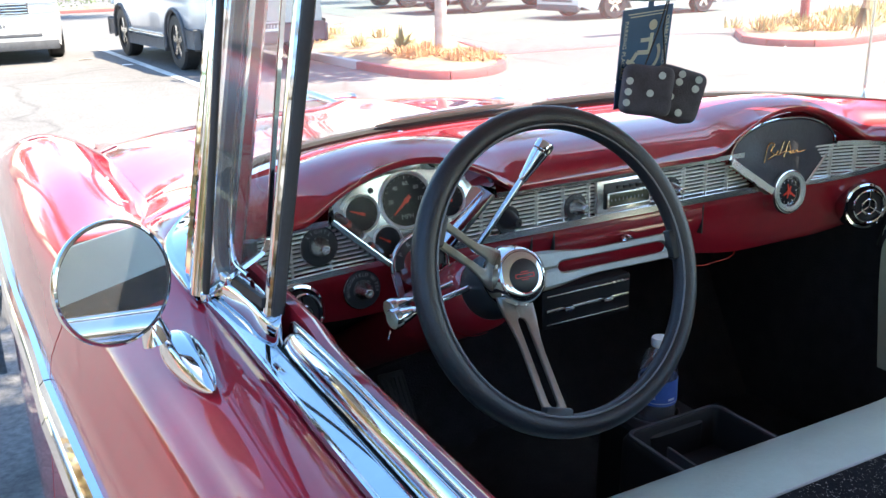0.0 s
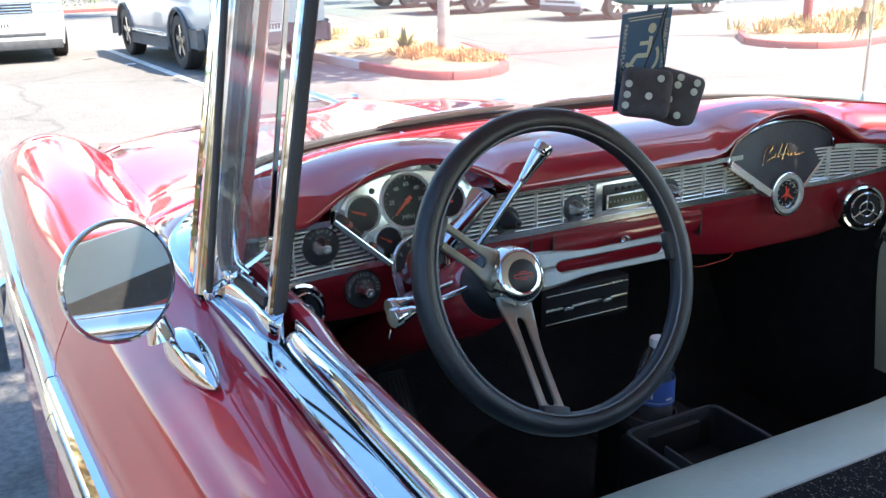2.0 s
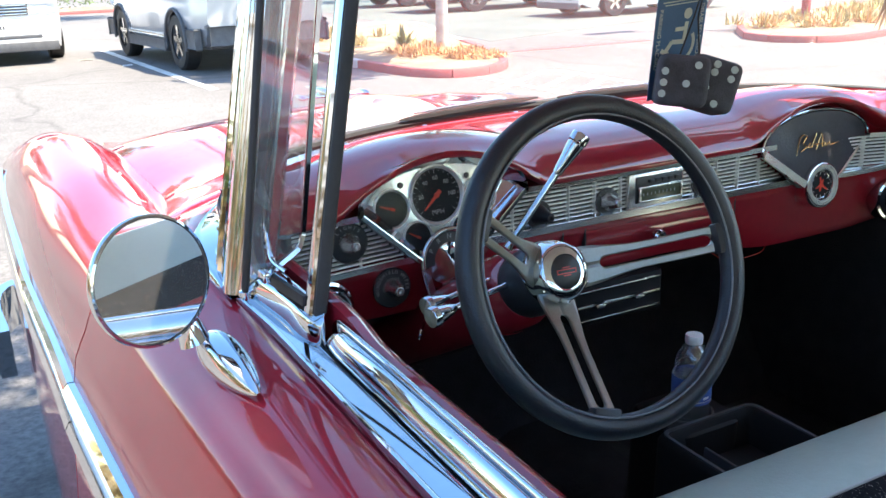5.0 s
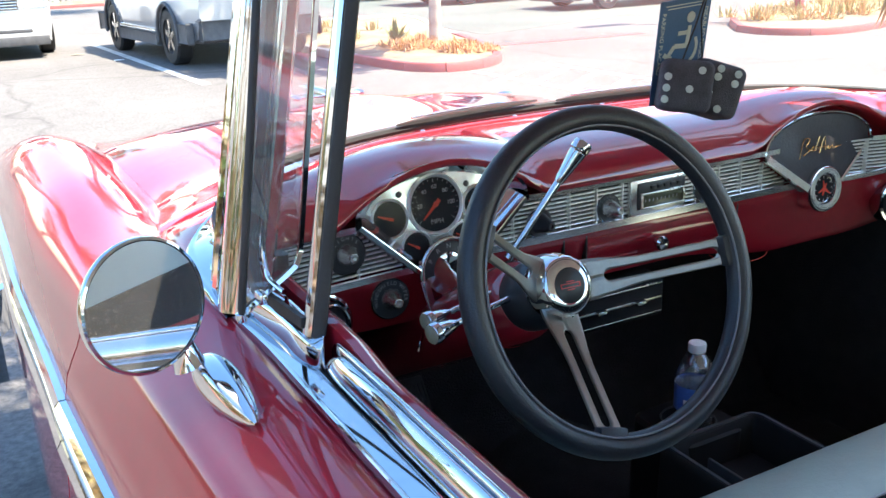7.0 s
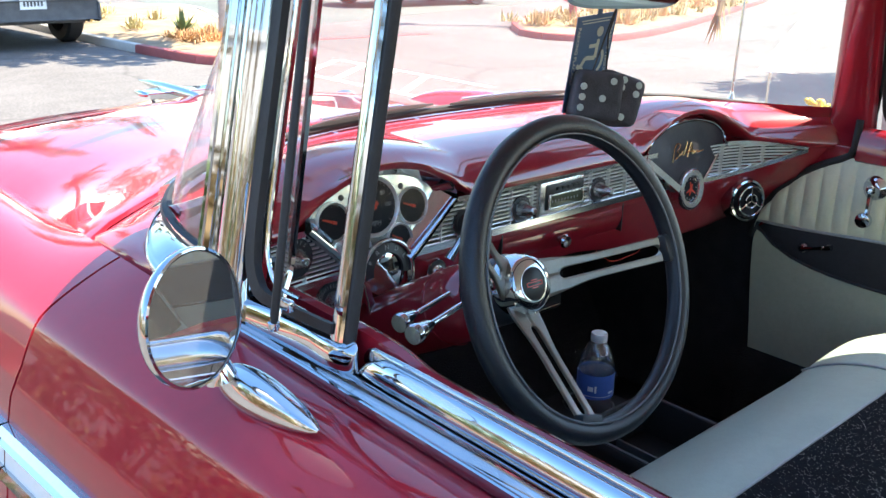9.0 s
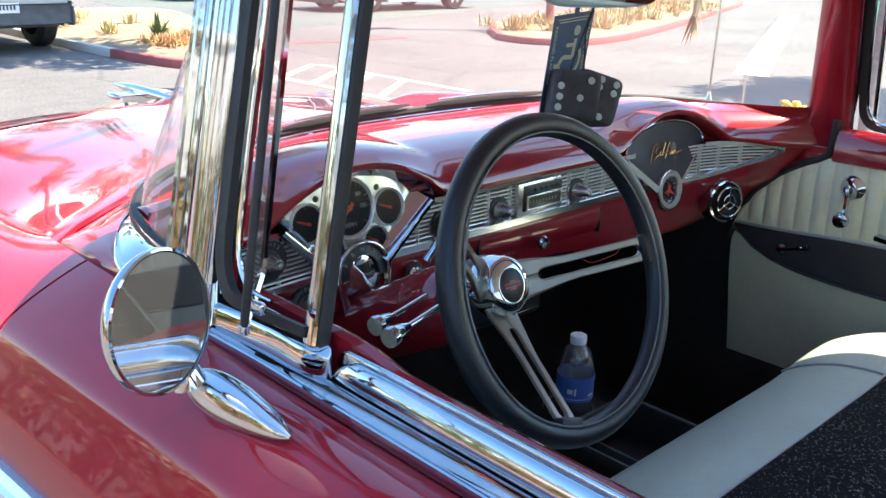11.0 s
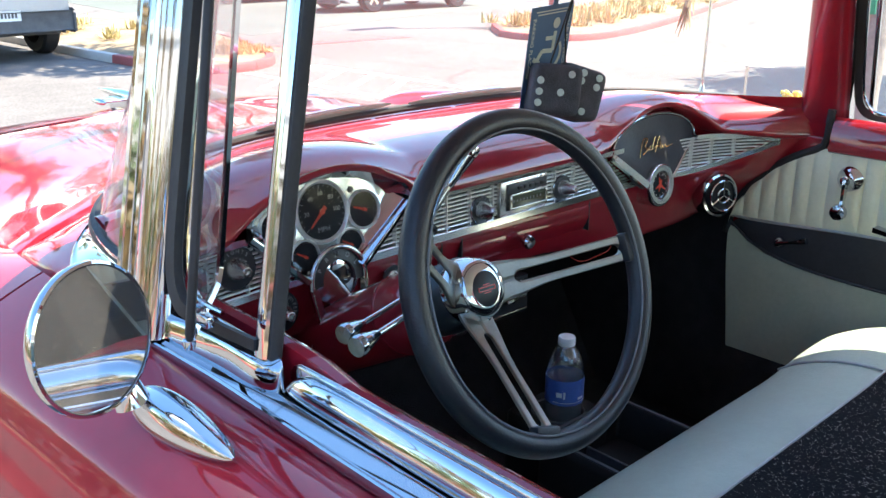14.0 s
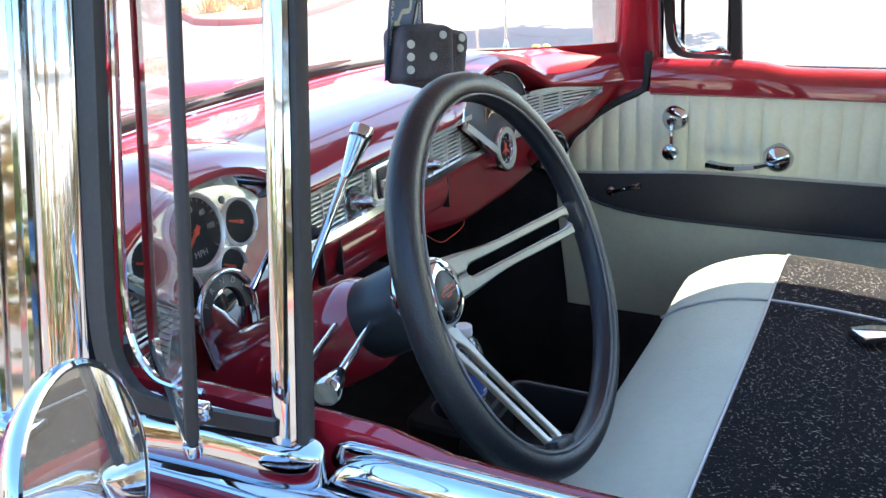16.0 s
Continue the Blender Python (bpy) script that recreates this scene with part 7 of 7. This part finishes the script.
def tree(x, y, h, spread, n, label="leafy green car park tree with a slim trunk", off=(0.0, 0.0), leaf=LEAF, bark=None, thick=0.13):
    t = thing("tree", label, "tree", at=(x, y, 0.0))
    bm = bmesh.new()
    tube(bm, [Vector((0, 0, -0.05)), Vector((0.03, 0, h * 0.2)), Vector((off[0] * 0.4 - 0.03, off[1] * 0.4, h * 0.42)), Vector((off[0], off[1], h * 0.7))], thick, 10, scale=[1.25, 1, 0.8, 0.4])
    for k in range(7):
        a = k * 2.4
        p0 = Vector((off[0] * (0.4 + 0.1 * k), off[1] * (0.4 + 0.1 * k), h * (0.42 + 0.04 * k)))
        p1 = p0 + Vector((math.cos(a) * spread * 0.35, math.sin(a) * spread * 0.35, h * 0.13))
        p2 = p0 + Vector((math.cos(a) * spread * 0.7, math.sin(a) * spread * 0.7, h * 0.22))
        tube(bm, [p0, p1, p2], thick * 0.4, 6, scale=[1, 0.7, 0.3])
    part("trunk", bm, bark or BARK, t)
    bm = bmesh.new()
    for k in range(9):
        a = k * 2.4
        rr = spread * (0.15 + 0.55 * ((k * 0.37) % 1))
        leaf_cloud(bm, (off[0] + math.cos(a) * rr, off[1] + math.sin(a) * rr, h * (0.55 + 0.045 * k)), (spread * 0.45, spread * 0.45, h * 0.16), n // 9, 0.11)
    part("crown", bm, leaf, t, smooth=False)
    return t


def palm(x, y, h, r=0.2, fronds=26, label="palm tree with a rough grey trunk and drooping fronds"):
    pt0 = thing("palm_tree", label, "palm tree", at=(x, y, 0))
    bm = bmesh.new()
    n = 40
    rows = []
    for i in range(n + 1):
        z = h * i / n
        rr = r * (1.25 - 0.35 * min(1, z / 1.2)) * (1 + 0.06 * (i % 2))
        rows.append([Vector((rr * (1 + 0.05 * math.sin(5 * a + i)) * math.cos(a), rr * (1 + 0.05 * math.sin(5 * a + i)) * math.sin(a), z - 0.03)) for a in [2 * math.pi * k / 16 for k in range(16)]])
    vs = grid(bm, rows, close_v=True)
    cap(bm, vs[-1])
    part("trunk", bm, BARK, pt0, "rough ringed grey trunk")
    for k in range(fronds):
        a = k * 2.39996
        lift = 1.1 - 1.7 * k / fronds
        L = 1.9
        d = Vector((math.cos(a), math.sin(a), 0))
        s = Vector((-d.y, d.x, 0))
        mid = [Vector((0, 0, h)) + d * L * t * math.cos(lift * (1 - t)) * 0.9 + Vector((0, 0, L * (math.sin(lift) * t - 0.75 * t * t))) for t in [i / 10 for i in range(11)]]
        bm = bmesh.new()
        tube(bm, mid, 0.018, 5, scale=[1 - 0.08 * i for i in range(11)])
        for i in range(1, 40):
            t = i / 40
            f = t * 10
            j = min(9, int(f))
            p = mid[j].lerp(mid[j + 1], f - j)
            ll = 0.55 * math.sin(math.pi * (0.12 + 0.85 * t)) ** 0.7
            ax = (mid[j + 1] - mid[j]).normalized()
            for sg in (-1, 1):
                tipv = p + s * sg * ll * 0.8 + ax * ll * 0.5 + Vector((0, 0, -ll * 0.45))
                w = ax * 0.016
                bm.faces.new([bm.verts.new(q) for q in (p - w, p + w, p.lerp(tipv, 0.6) + w * 0.7, tipv, p.lerp(tipv, 0.6) - w * 0.7)])
        part("frond", bm, PALM, pt0, smooth=False)
    return pt0


for x, y, h, s, n in ((0.5, 32.0, 6.5, 2.6, 2700), (-5.0, 32.0, 6.0, 2.4, 2700), (-11.0, 31.8, 7.0, 2.8, 2700), (9.5, 31.0, 7.0, 3.0, 2700), (17.0, 30.0, 6.5, 2.8, 2700), (26.0, 24.0, 7.5, 3.2, 2700)):
    tree(x, y, h, s, n)
for x, y, h, s, n in ((-15.0, 10.0, 6.0, 2.8, 2000), (-16.0, 2.0, 6.5, 3.0, 2000), (-15.5, -7.0, 6.0, 2.8, 2000), (-8.0, -11.0, 6.5, 2.8, 2000), (-8.0, -18.0, 6.5, 3.0, 2000), (4.0, -20.0, 7.0, 3.0, 2000)):
    tree(x, y, h, s, n, "rust-leaved car park tree with a slim trunk", leaf=RUSTY)
for k in range(26):
    u = k / 25
    bm = bmesh.new()
    hh = rnd.uniform(0.9, 1.5)
    for q in range(4):
        leaf_cloud(bm, (rnd.uniform(-0.4, 0.4), rnd.uniform(-0.4, 0.4), hh * (0.35 + 0.25 * q)), (0.75, 0.75, 0.45 * hh), 150, 0.09)
    tube(bm, [Vector((0, 0, -0.05)), Vector((0.05, 0, hh * 0.5)), Vector((0, 0.05, hh))], 0.03, 6)
    sh = part("shrub", bm, (LEAF, RUSTY, LEAF, STRAW)[(k * 7) % 4] if k % 3 else RUSTY, None, "rust-coloured shrub in the planting strip", smooth=False)
    sh.location = (-6.6 + rnd.uniform(-0.3, 0.3), lerp(-15.0, 9.0, u), 0.12)
    tagged(sh, category="shrub", group="shrubs of the planting strip")
for y in (-12.0,):
    tree(-7.4, y + rnd.uniform(-0.6, 0.6), rnd.uniform(4.6, 6.2), 2.3, 2200, "rust-leaved car park tree with a slim trunk", leaf=RUSTY)
palm(4.9, 26.0, 7.5)
palm(13.5, 27.0, 8.0)
palm(21.0, 17.5, 8.0)
palm(-6.0, 27.0, 8.5)

# unseen stucco wall behind the planting strip, added for reflections and warm fill
STUCCO = material("pale_stucco", (0.56, 0.545, 0.52), 0.9, vary=0.15, scale=0.6, bump=0.5, bump_scale=30)
bm = bmesh.new()
box(bm, -19.2, -18.8, -34.0, 12.0, -0.1, 4.6, 0.03)
box(bm, -19.3, -18.7, -34.0, 12.0, 4.6, 4.85, 0.03)
for k in range(9):
    box(bm, -18.82, -18.6, -33.0 + 5.4 * k, -32.4 + 5.4 * k, -0.1, 4.55, 0.03)
tagged(part("reflection_wall", bm, STUCCO, None, "unseen pale stucco wall, added for reflections and fill", smooth=False), category="wall", kind="structure")

# shrubs of the planting strip: one hedge of many leaves
bm = bmesh.new()
for k in range(60):
    leaf_cloud(bm, (lerp(-13.5, 5.8, k / 59) + rnd.uniform(-0.2, 0.2), 31.8 + rnd.uniform(-0.3, 0.3), 0.5), (0.45, 0.4, 0.42), 60, 0.06)
for k in range(60):
    leaf_cloud(bm, (-15.4 + rnd.uniform(-0.3, 0.3), lerp(-11.5, 13.5, k / 59), 0.6), (0.5, 0.5, 0.5), 60, 0.07)
tagged(part("hedge", bm, LEAF, None, "low green hedge in the planting strip", smooth=False), category="hedge", kind="stuff")

# ---------- posts and small street furniture ----------
def lamp_post(x, y, z, r, label, paint, lean=0.0):
    t = thing("lamp_post", label, "lamp post", at=(x, y, z))
    bm = bmesh.new()
    lathe(bm, [(r * 2.1, -0.05), (r * 2.1, 0.03), (r * 1.05, 0.06), (r, 0.10), (r * 0.7, 6.0), (0, 6.02)], axis=(lean, 0, 1), n=20)
    part("pole", bm, paint, t)
    bm = bmesh.new()
    box(bm, -0.5, 0.5, -0.14, 0.14, 5.95, 6.10, 0.03)
    part("lamp_head", bm, STEEL, t)
    return t


tree(5.11, 10.35, 6.4, 1.7, 3000, "slim pale-barked young tree on the planted island", off=(-0.2, -1.1), bark=PALE_BARK, thick=0.075)
lamp_post(11.9, 10.0, 0.14, 0.075, "red painted post on the island", KERB)
bm = bmesh.new()
lathe(bm, [(0.006, -0.02), (0.0055, 0.76), (0.009, 0.765), (0.009, 0.80), (0, 0.805)], (3.22, 1.42, 0), n=10)
tagged(part("marker_stake", bm, STEEL, None, "thin metal stake standing in asphalt"), category="stake")

bm = bmesh.new()
tube(bm, [Vector((0.77, 14.04, 0.012)), Vector((0.87, 14.07, 0.020)), Vector((0.98, 14.07, 0.012))], 0.014, 6, scale=[0.5, 1, 0.6])
tagged(part("twig", bm, BARK, None, "dry brown twig lying on asphalt"), category="twig")
bm = bmesh.new()
slab(bm, [(-0.07, -0.045), (0.075, -0.035), (0.065, 0.05), (-0.06, 0.04)], 0.006, Matrix.Translation((1.28, 12.85, 0.004)), 0.001)
tagged(part("paper_scrap", bm, WHITE, None, "scrap of white paper lying on asphalt"), category="litter")

HYD = material("yellow_standpipe_paint", (0.72, 0.50, 0.04), 0.45, vary=0.15, scale=12)
hy = thing("water_standpipe", "slim yellow water standpipe beside the parked car", "standpipe", at=(2.06, 0.60, 0.012))
bm = bmesh.new()
lathe(bm, [(0.06, -0.014), (0.06, 0.02), (0.018, 0.04), (0.018, 0.80), (0.022, 0.81), (0.022, 0.835), (0.012, 0.845), (0.010, 0.868), (0, 0.872)], n=18)
part("pipe", bm, HYD, hy)
for a, h, r in ((15, 0.835, 0.014), (75, 0.80, 0.016), (140, 0.845, 0.013), (200, 0.79, 0.015), (262, 0.83, 0.014), (320, 0.805, 0.012)):
    bm = bmesh.new()
    d = Vector((math.cos(radians(a)), math.sin(radians(a)), 0.45))
    lathe(bm, [(r * 0.7, 0.01), (r * 0.7, 0.030), (r, 0.032), (r, 0.046), (r * 0.6, 0.048), (r * 0.5, 0.058), (0, 0.06)], Vector((0, 0, h)), d, 12)
    part("outlet", bm, HYD, hy)

# young palm close to the passenger side, with one dry frond hanging low
yp = thing("palm_tree", "slim grey palm trunk with a dry hanging frond beside the car", "palm tree", at=(2.02, 0.36, 0))
bm = bmesh.new()
rows = []
for i in range(61):
    z = 7.0 * i / 60
    rr = 0.052 * (1.3 - 0.3 * min(1, z / 0.5)) * (1 + 0.05 * (i % 2))
    rows.append([Vector((rr * math.cos(a) + 0.004 * math.sin(i), rr * math.sin(a), z - 0.03)) for a in [2 * math.pi * k / 12 for k in range(12)]])
vs = grid(bm, rows, close_v=True)
cap(bm, vs[-1])
part("trunk", bm, BARK, yp, "rough ringed grey trunk")
DRY = leaf_material("dry_frond", (0.36, 0.26, 0.13), (0.24, 0.19, 0.10))
bm = bmesh.new()
mid = bez([(-0.02, 0.0, 1.95), (-0.45, 0.0, 1.90), (-0.85, 0.0, 1.62), (-1.04, 0.0, 1.36), (-1.08, 0.0, 1.22)], 8)
tube(bm, mid, 0.008, 6)
for i in range(10, len(mid)):
    for sg in (-1, 1):
        for q in range(2):
            L = 0.085 * rnd.uniform(0.6, 1.1)
            d = Vector((rnd.uniform(-0.25, 0.25), sg * rnd.uniform(0.05, 0.35), -1)).normalized()
            p = mid[i]
            s2 = Vector((0.004, 0, 0))
            bm.faces.new([bm.verts.new(v) for v in (p - s2, p + s2, p + d * L * 0.6 + s2, p + d * L, p + d * L * 0.6 - s2)])
part("dry_frond", bm, DRY, yp, "dry brown hanging frond", smooth=False)
for k in range(16):
    a = k * 2.39996
    lift = 1.1 - 1.6 * k / 16
    d = Vector((math.cos(a), math.sin(a), 0))
    s2 = Vector((-d.y, d.x, 0))
    mid = [Vector((0, 0, 6.95)) + d * 1.3 * t * math.cos(lift * (1 - t)) + Vector((0, 0, 1.3 * (math.sin(lift) * t - 0.7 * t * t))) for t in [i / 8 for i in range(9)]]
    bm = bmesh.new()
    tube(bm, mid, 0.012, 5)
    for i in range(1, 8):
        for sg in (-1, 1):
            tipv = mid[i] + s2 * sg * 0.35 + d * 0.15 + Vector((0, 0, -0.15))
            bm.faces.new([bm.verts.new(v) for v in (mid[i], mid[i].lerp(mid[i + 1], 0.3), tipv)])
    part("frond", bm, PALM, yp, smooth=False)
bm = bmesh.new()
box(bm, -0.064, -0.054, -0.03, 0.03, 1.16, 1.24, 0.002)
part("green_tag", bm, material("green_tag_plastic", (0.03, 0.30, 0.16), 0.4, vary=0.1, scale=20), yp, "small green plastic tag")
# unseen tree, added to cast the dark patch on the far ground
tree(9.0, 2.0, 4.6, 2.0, 7200, off=(0.75, 0.15))


# ---------- parked vehicles ----------
TINT = glass_material("tinted_car_glass", (0.12, 0.13, 0.14), 0.02, 0.07)
LAMP = material("lamp_lens", (0.8, 0.82, 0.84), 0.1, 0.3, vary=0.05, scale=20)
TAIL = material("tail_lamp_red", (0.45, 0.02, 0.02), 0.2, vary=0.1, scale=20, coat=0.6)
CLAD = material("grey_cladding", (0.085, 0.085, 0.09), 0.6, vary=0.2, scale=10)


def vehicle(name, label, category, x, y, rz, length, width, height, color, hoodl, hoodh, wheel_r, clear, cladding, wagon=True):
    """A parked car, nose along its own +y."""
    v = thing(name, label, category, at=(x, y, 0), rz=rz)
    pm_ = material(name + "_paint", color, 0.25, 0.3, 0.8, vary=0.04, scale=2)
    L, W = length / 2, width / 2
    wb = length * 0.30
    belt = hoodh + 0.10
    # lower body: rows of sections along the length
    bm = bmesh.new()
    rows = []
    for k in range(33):
        yy = lerp(-L, L, k / 32)
        e = abs(yy) / L
        w = W * (1 - 0.16 * e ** 6)
        top = lerp(belt, hoodh, smooth01(L - hoodl - 0.3, L - hoodl + 0.1, yy)) - 0.12 * smooth01(L - 0.35, L, yy)
        low = clear + 0.10 * smooth01(0.86, 1.0, e)
        for wy in (-wb, wb):
            d = (yy - wy) / (wheel_r * 1.16)
            if abs(d) < 1:
                low = max(low, wheel_r + wheel_r * 1.16 * math.sqrt(1 - d * d) * 0.98 - 0.01)
        rows.append([Vector((-w * 0.96, yy, low)), Vector((-w, yy, max(low + 0.01, 0.52))), Vector((-w * 1.0, yy, max(low + 0.02, 0.75))), Vector((-w * 0.955, yy, top - 0.04)), Vector((-w * 0.86, yy, top)), Vector((0, yy, top + 0.03)),
                     Vector((w * 0.86, yy, top)), Vector((w * 0.955, yy, top - 0.04)), Vector((w, yy, max(low + 0.02, 0.75))), Vector((w, yy, max(low + 0.01, 0.52))), Vector((w * 0.96, yy, low))])
    vs = grid(bm, rows)
    cap(bm, vs[0][::-1])
    cap(bm, vs[-1])
    part("body", bm, pm_, v)
    bm = bmesh.new()
    box(bm, -W * 0.8, W * 0.8, -L * 0.92, L * 0.92, clear, 0.72, 0.02)
    part("underbody", bm, CLAD, v)
    # greenhouse
    bm = bmesh.new()
    y0, y1 = (-L + 0.12, L - hoodl + 0.25)
    r0, r1 = (y0 + (0.35 if wagon else 0.9), y1 - 0.75)
    lowr = [Vector((sx_ * W * 0.90, yy, belt - 0.03)) for sx_, yy in ((-1, y0), (1, y0), (1, y1), (-1, y1))]
    upr = [Vector((sx_ * W * 0.72, yy, height)) for sx_, yy in ((-1, r0), (1, r0), (1, r1), (-1, r1))]
    vs = grid(bm, [lowr, [a.lerp(b, 0.93) for a, b in zip(lowr, upr)], upr], close_v=True)
    cap(bm, vs[-1])
    for f in bm.faces:
        f.material_index = 1 if abs(f.normal.z) < 0.8 and f.calc_center_median().z < height - 0.08 else 0
    part("cabin", bm, [pm_, TINT], v)
    for sx_ in (-1, 1):
        for t in (0.0, 0.36, 0.66, 1.0):
            bm = bmesh.new()
            a = Vector((sx_ * W * 0.905, lerp(y0, y1, t), belt - 0.03))
            b = Vector((sx_ * W * 0.73, lerp(r0, r1, t), height - 0.02))
            sweep(bm, [a, b], [(-0.035, -0.015), (0.035, -0.015), (0.035, 0.015), (-0.035, 0.015)], up=Vector((0, 1, 0)))
            part("roof_post", bm, pm_, v)
        for wy in (-wb, wb):
            bm = bmesh.new()
            lathe(bm, [(wheel_r * 0.62, -0.11), (wheel_r * 0.93, -0.11), (wheel_r, -0.08), (wheel_r, 0.08), (wheel_r * 0.93, 0.11), (wheel_r * 0.62, 0.11)], (sx_ * (W - 0.13), wy, wheel_r), (1, 0, 0), 32, hollow=True)
            wh = part("wheel", bm, RUBBER, v, "black tyre on alloy wheel")
            bm = bmesh.new()
            lathe(bm, [(wheel_r * 0.63, -0.10), (wheel_r * 0.66, 0.085 * sx_), (wheel_r * 0.60, 0.09 * sx_), (wheel_r * 0.57, 0.05 * sx_), (0.02, 0.02 * sx_), (0.0, 0.02 * sx_)], (sx_ * (W - 0.13), wy, wheel_r), (1, 0, 0), 30, hollow=True)
            part("rim_barrel", bm, CLAD, wh)
            for k in range(5):
                a = radians(90 + 72 * k)
                bm = bmesh.new()
                c = Vector((sx_ * (W - 0.13 + 0.085), wy, wheel_r))
                dd = Vector((0, math.cos(a), math.sin(a)))
                sweep(bm, [c + dd * 0.02, c + dd * wheel_r * 0.62], [(-0.035, -0.012), (0.035, -0.012), (0.028, 0.012), (-0.028, 0.012)], up=Vector((1, 0, 0)))
                part("rim_spoke", bm, STEEL, wh)
            if cladding:
                bm = bmesh.new()
                tube(bm, [Vector((sx_ * (W - 0.005), wy + wheel_r * 1.17 * math.cos(radians(aa)), wheel_r + wheel_r * 1.17 * math.sin(radians(aa)))) for aa in range(-12, 193, 12)], 0.024, 8)
                part("arch_trim", bm, CLAD, v)
        if cladding:
            bm = bmesh.new()
            box(bm, sx_ * (W - 0.05), sx_ * (W + 0.010), -wb + wheel_r * 1.2, wb - wheel_r * 1.2, clear - 0.06, clear + 0.09, 0.012)
            part("sill_trim", bm, CLAD, v)
            bm = bmesh.new()
            box(bm, sx_ * (W - 0.03), sx_ * (W + 0.008), -wb + wheel_r * 1.3, wb - wheel_r * 1.3, clear + 0.12, clear + 0.155, 0.006)
            part("side_moulding", bm, BRIGHT, v)
            for end in (-1, 1):
                bm = bmesh.new()
                ya, yb = sorted((end * (wb + wheel_r * 1.18), end * (L - 0.10)))
                box(bm, sx_ * (W * 0.93), sx_ * (W * 0.985), ya, yb, clear + 0.02, clear + 0.26, 0.02)
                part("corner_cladding", bm, CLAD, v)
        bm = bmesh.new()
        box(bm, sx_ * W * 0.50, sx_ * W * 0.86, L - 0.16, L - 0.012, hoodh - 0.22, hoodh - 0.09, 0.03)
        part("headlamp", bm, LAMP, v)
        bm = bmesh.new()
        box(bm, sx_ * W * 0.42, sx_ * W * 0.92, -L - 0.008, -L + 0.22, belt - 0.16, belt - 0.04, 0.02)
        part("tail_lamp", bm, TAIL, v)
    for end in (-1, 1):
        bm = bmesh.new()
        box(bm, -W * 0.85, W * 0.85, end * (L - 0.05), end * (L + 0.05), clear + 0.06, clear + 0.30, 0.03)
        part("bumper", bm, CLAD if cladding else pm_, v)
        bm = bmesh.new()
        box(bm, -0.16, 0.16, end * (L + 0.051), end * (L + 0.058), 0.50, 0.62, 0.003)
        pt_ = part("number_plate", bm, WHITE, v)
        for k in range(6):
            bm = bmesh.new()
            box(bm, -0.12 + 0.042 * k, -0.095 + 0.042 * k, end * (L + 0.058), end * (L + 0.060), 0.535, 0.590)
            part("plate_bar", bm, CLAD, pt_)
    bm = bmesh.new()
    box(bm, -W * 0.48, W * 0.48, L - 0.05, L + 0.012, hoodh - 0.26, hoodh - 0.08, 0.02)
    gr = part("front_grille", bm, CLAD, v)
    for k in range(4):
        bm = bmesh.new()
        box(bm, -W * 0.46, W * 0.46, L + 0.008, L + 0.022, hoodh - 0.245 + 0.042 * k, hoodh - 0.225 + 0.042 * k, 0.004)
        part("grille_bar", bm, CHROME, gr)
    bm = bmesh.new()
    box(bm, -W * 0.84, W * 0.84, L - 0.02, L + 0.058, clear - 0.02, clear + 0.12, 0.015)
    part("lower_lip", bm, CLAD, v)
    bm = bmesh.new()
    box(bm, -W * 0.62, W * 0.62, L + 0.02, L + 0.055, clear + 0.17, clear + 0.225, 0.008)
    part("air_intake", bm, CLAD, v)
    return v


# wheels of the silver car stand at x 1.6, y 11.7 and 14.5
vehicle("silver_suv", "silver-grey sport utility car parked on asphalt", "car", 2.58, 13.1, 4.8, 4.65, 1.90, 1.70, (0.42, 0.43, 0.45), 1.1, 1.02, 0.37, 0.30, True)
vehicle("white_minivan", "white minivan with a chrome-barred grille, parked nose out", "car", -0.30, 16.7, 180, 5.1, 2.0, 1.74, (0.78, 0.78, 0.77), 0.95, 0.98, 0.34, 0.22, False)
vehicle("silver_hatchback", "pale silver saloon car parked across the far lane", "car", 13.2, 16.0, 92, 4.4, 1.78, 1.45, (0.60, 0.62, 0.64), 1.15, 0.86, 0.32, 0.20, False, wagon=False)
vehicle("white_pickup", "white pickup truck in the far parking row", "truck", 12.5, 20.6, 95, 5.4, 2.0, 1.85, (0.70, 0.71, 0.73), 1.3, 1.1, 0.40, 0.34, False)
vehicle("dark_suv", "dark grey car in the far parking row", "car", 12.4, 24.6, 94, 4.7, 1.9, 1.7, (0.05, 0.055, 0.06), 1.1, 1.0, 0.36, 0.28, True)
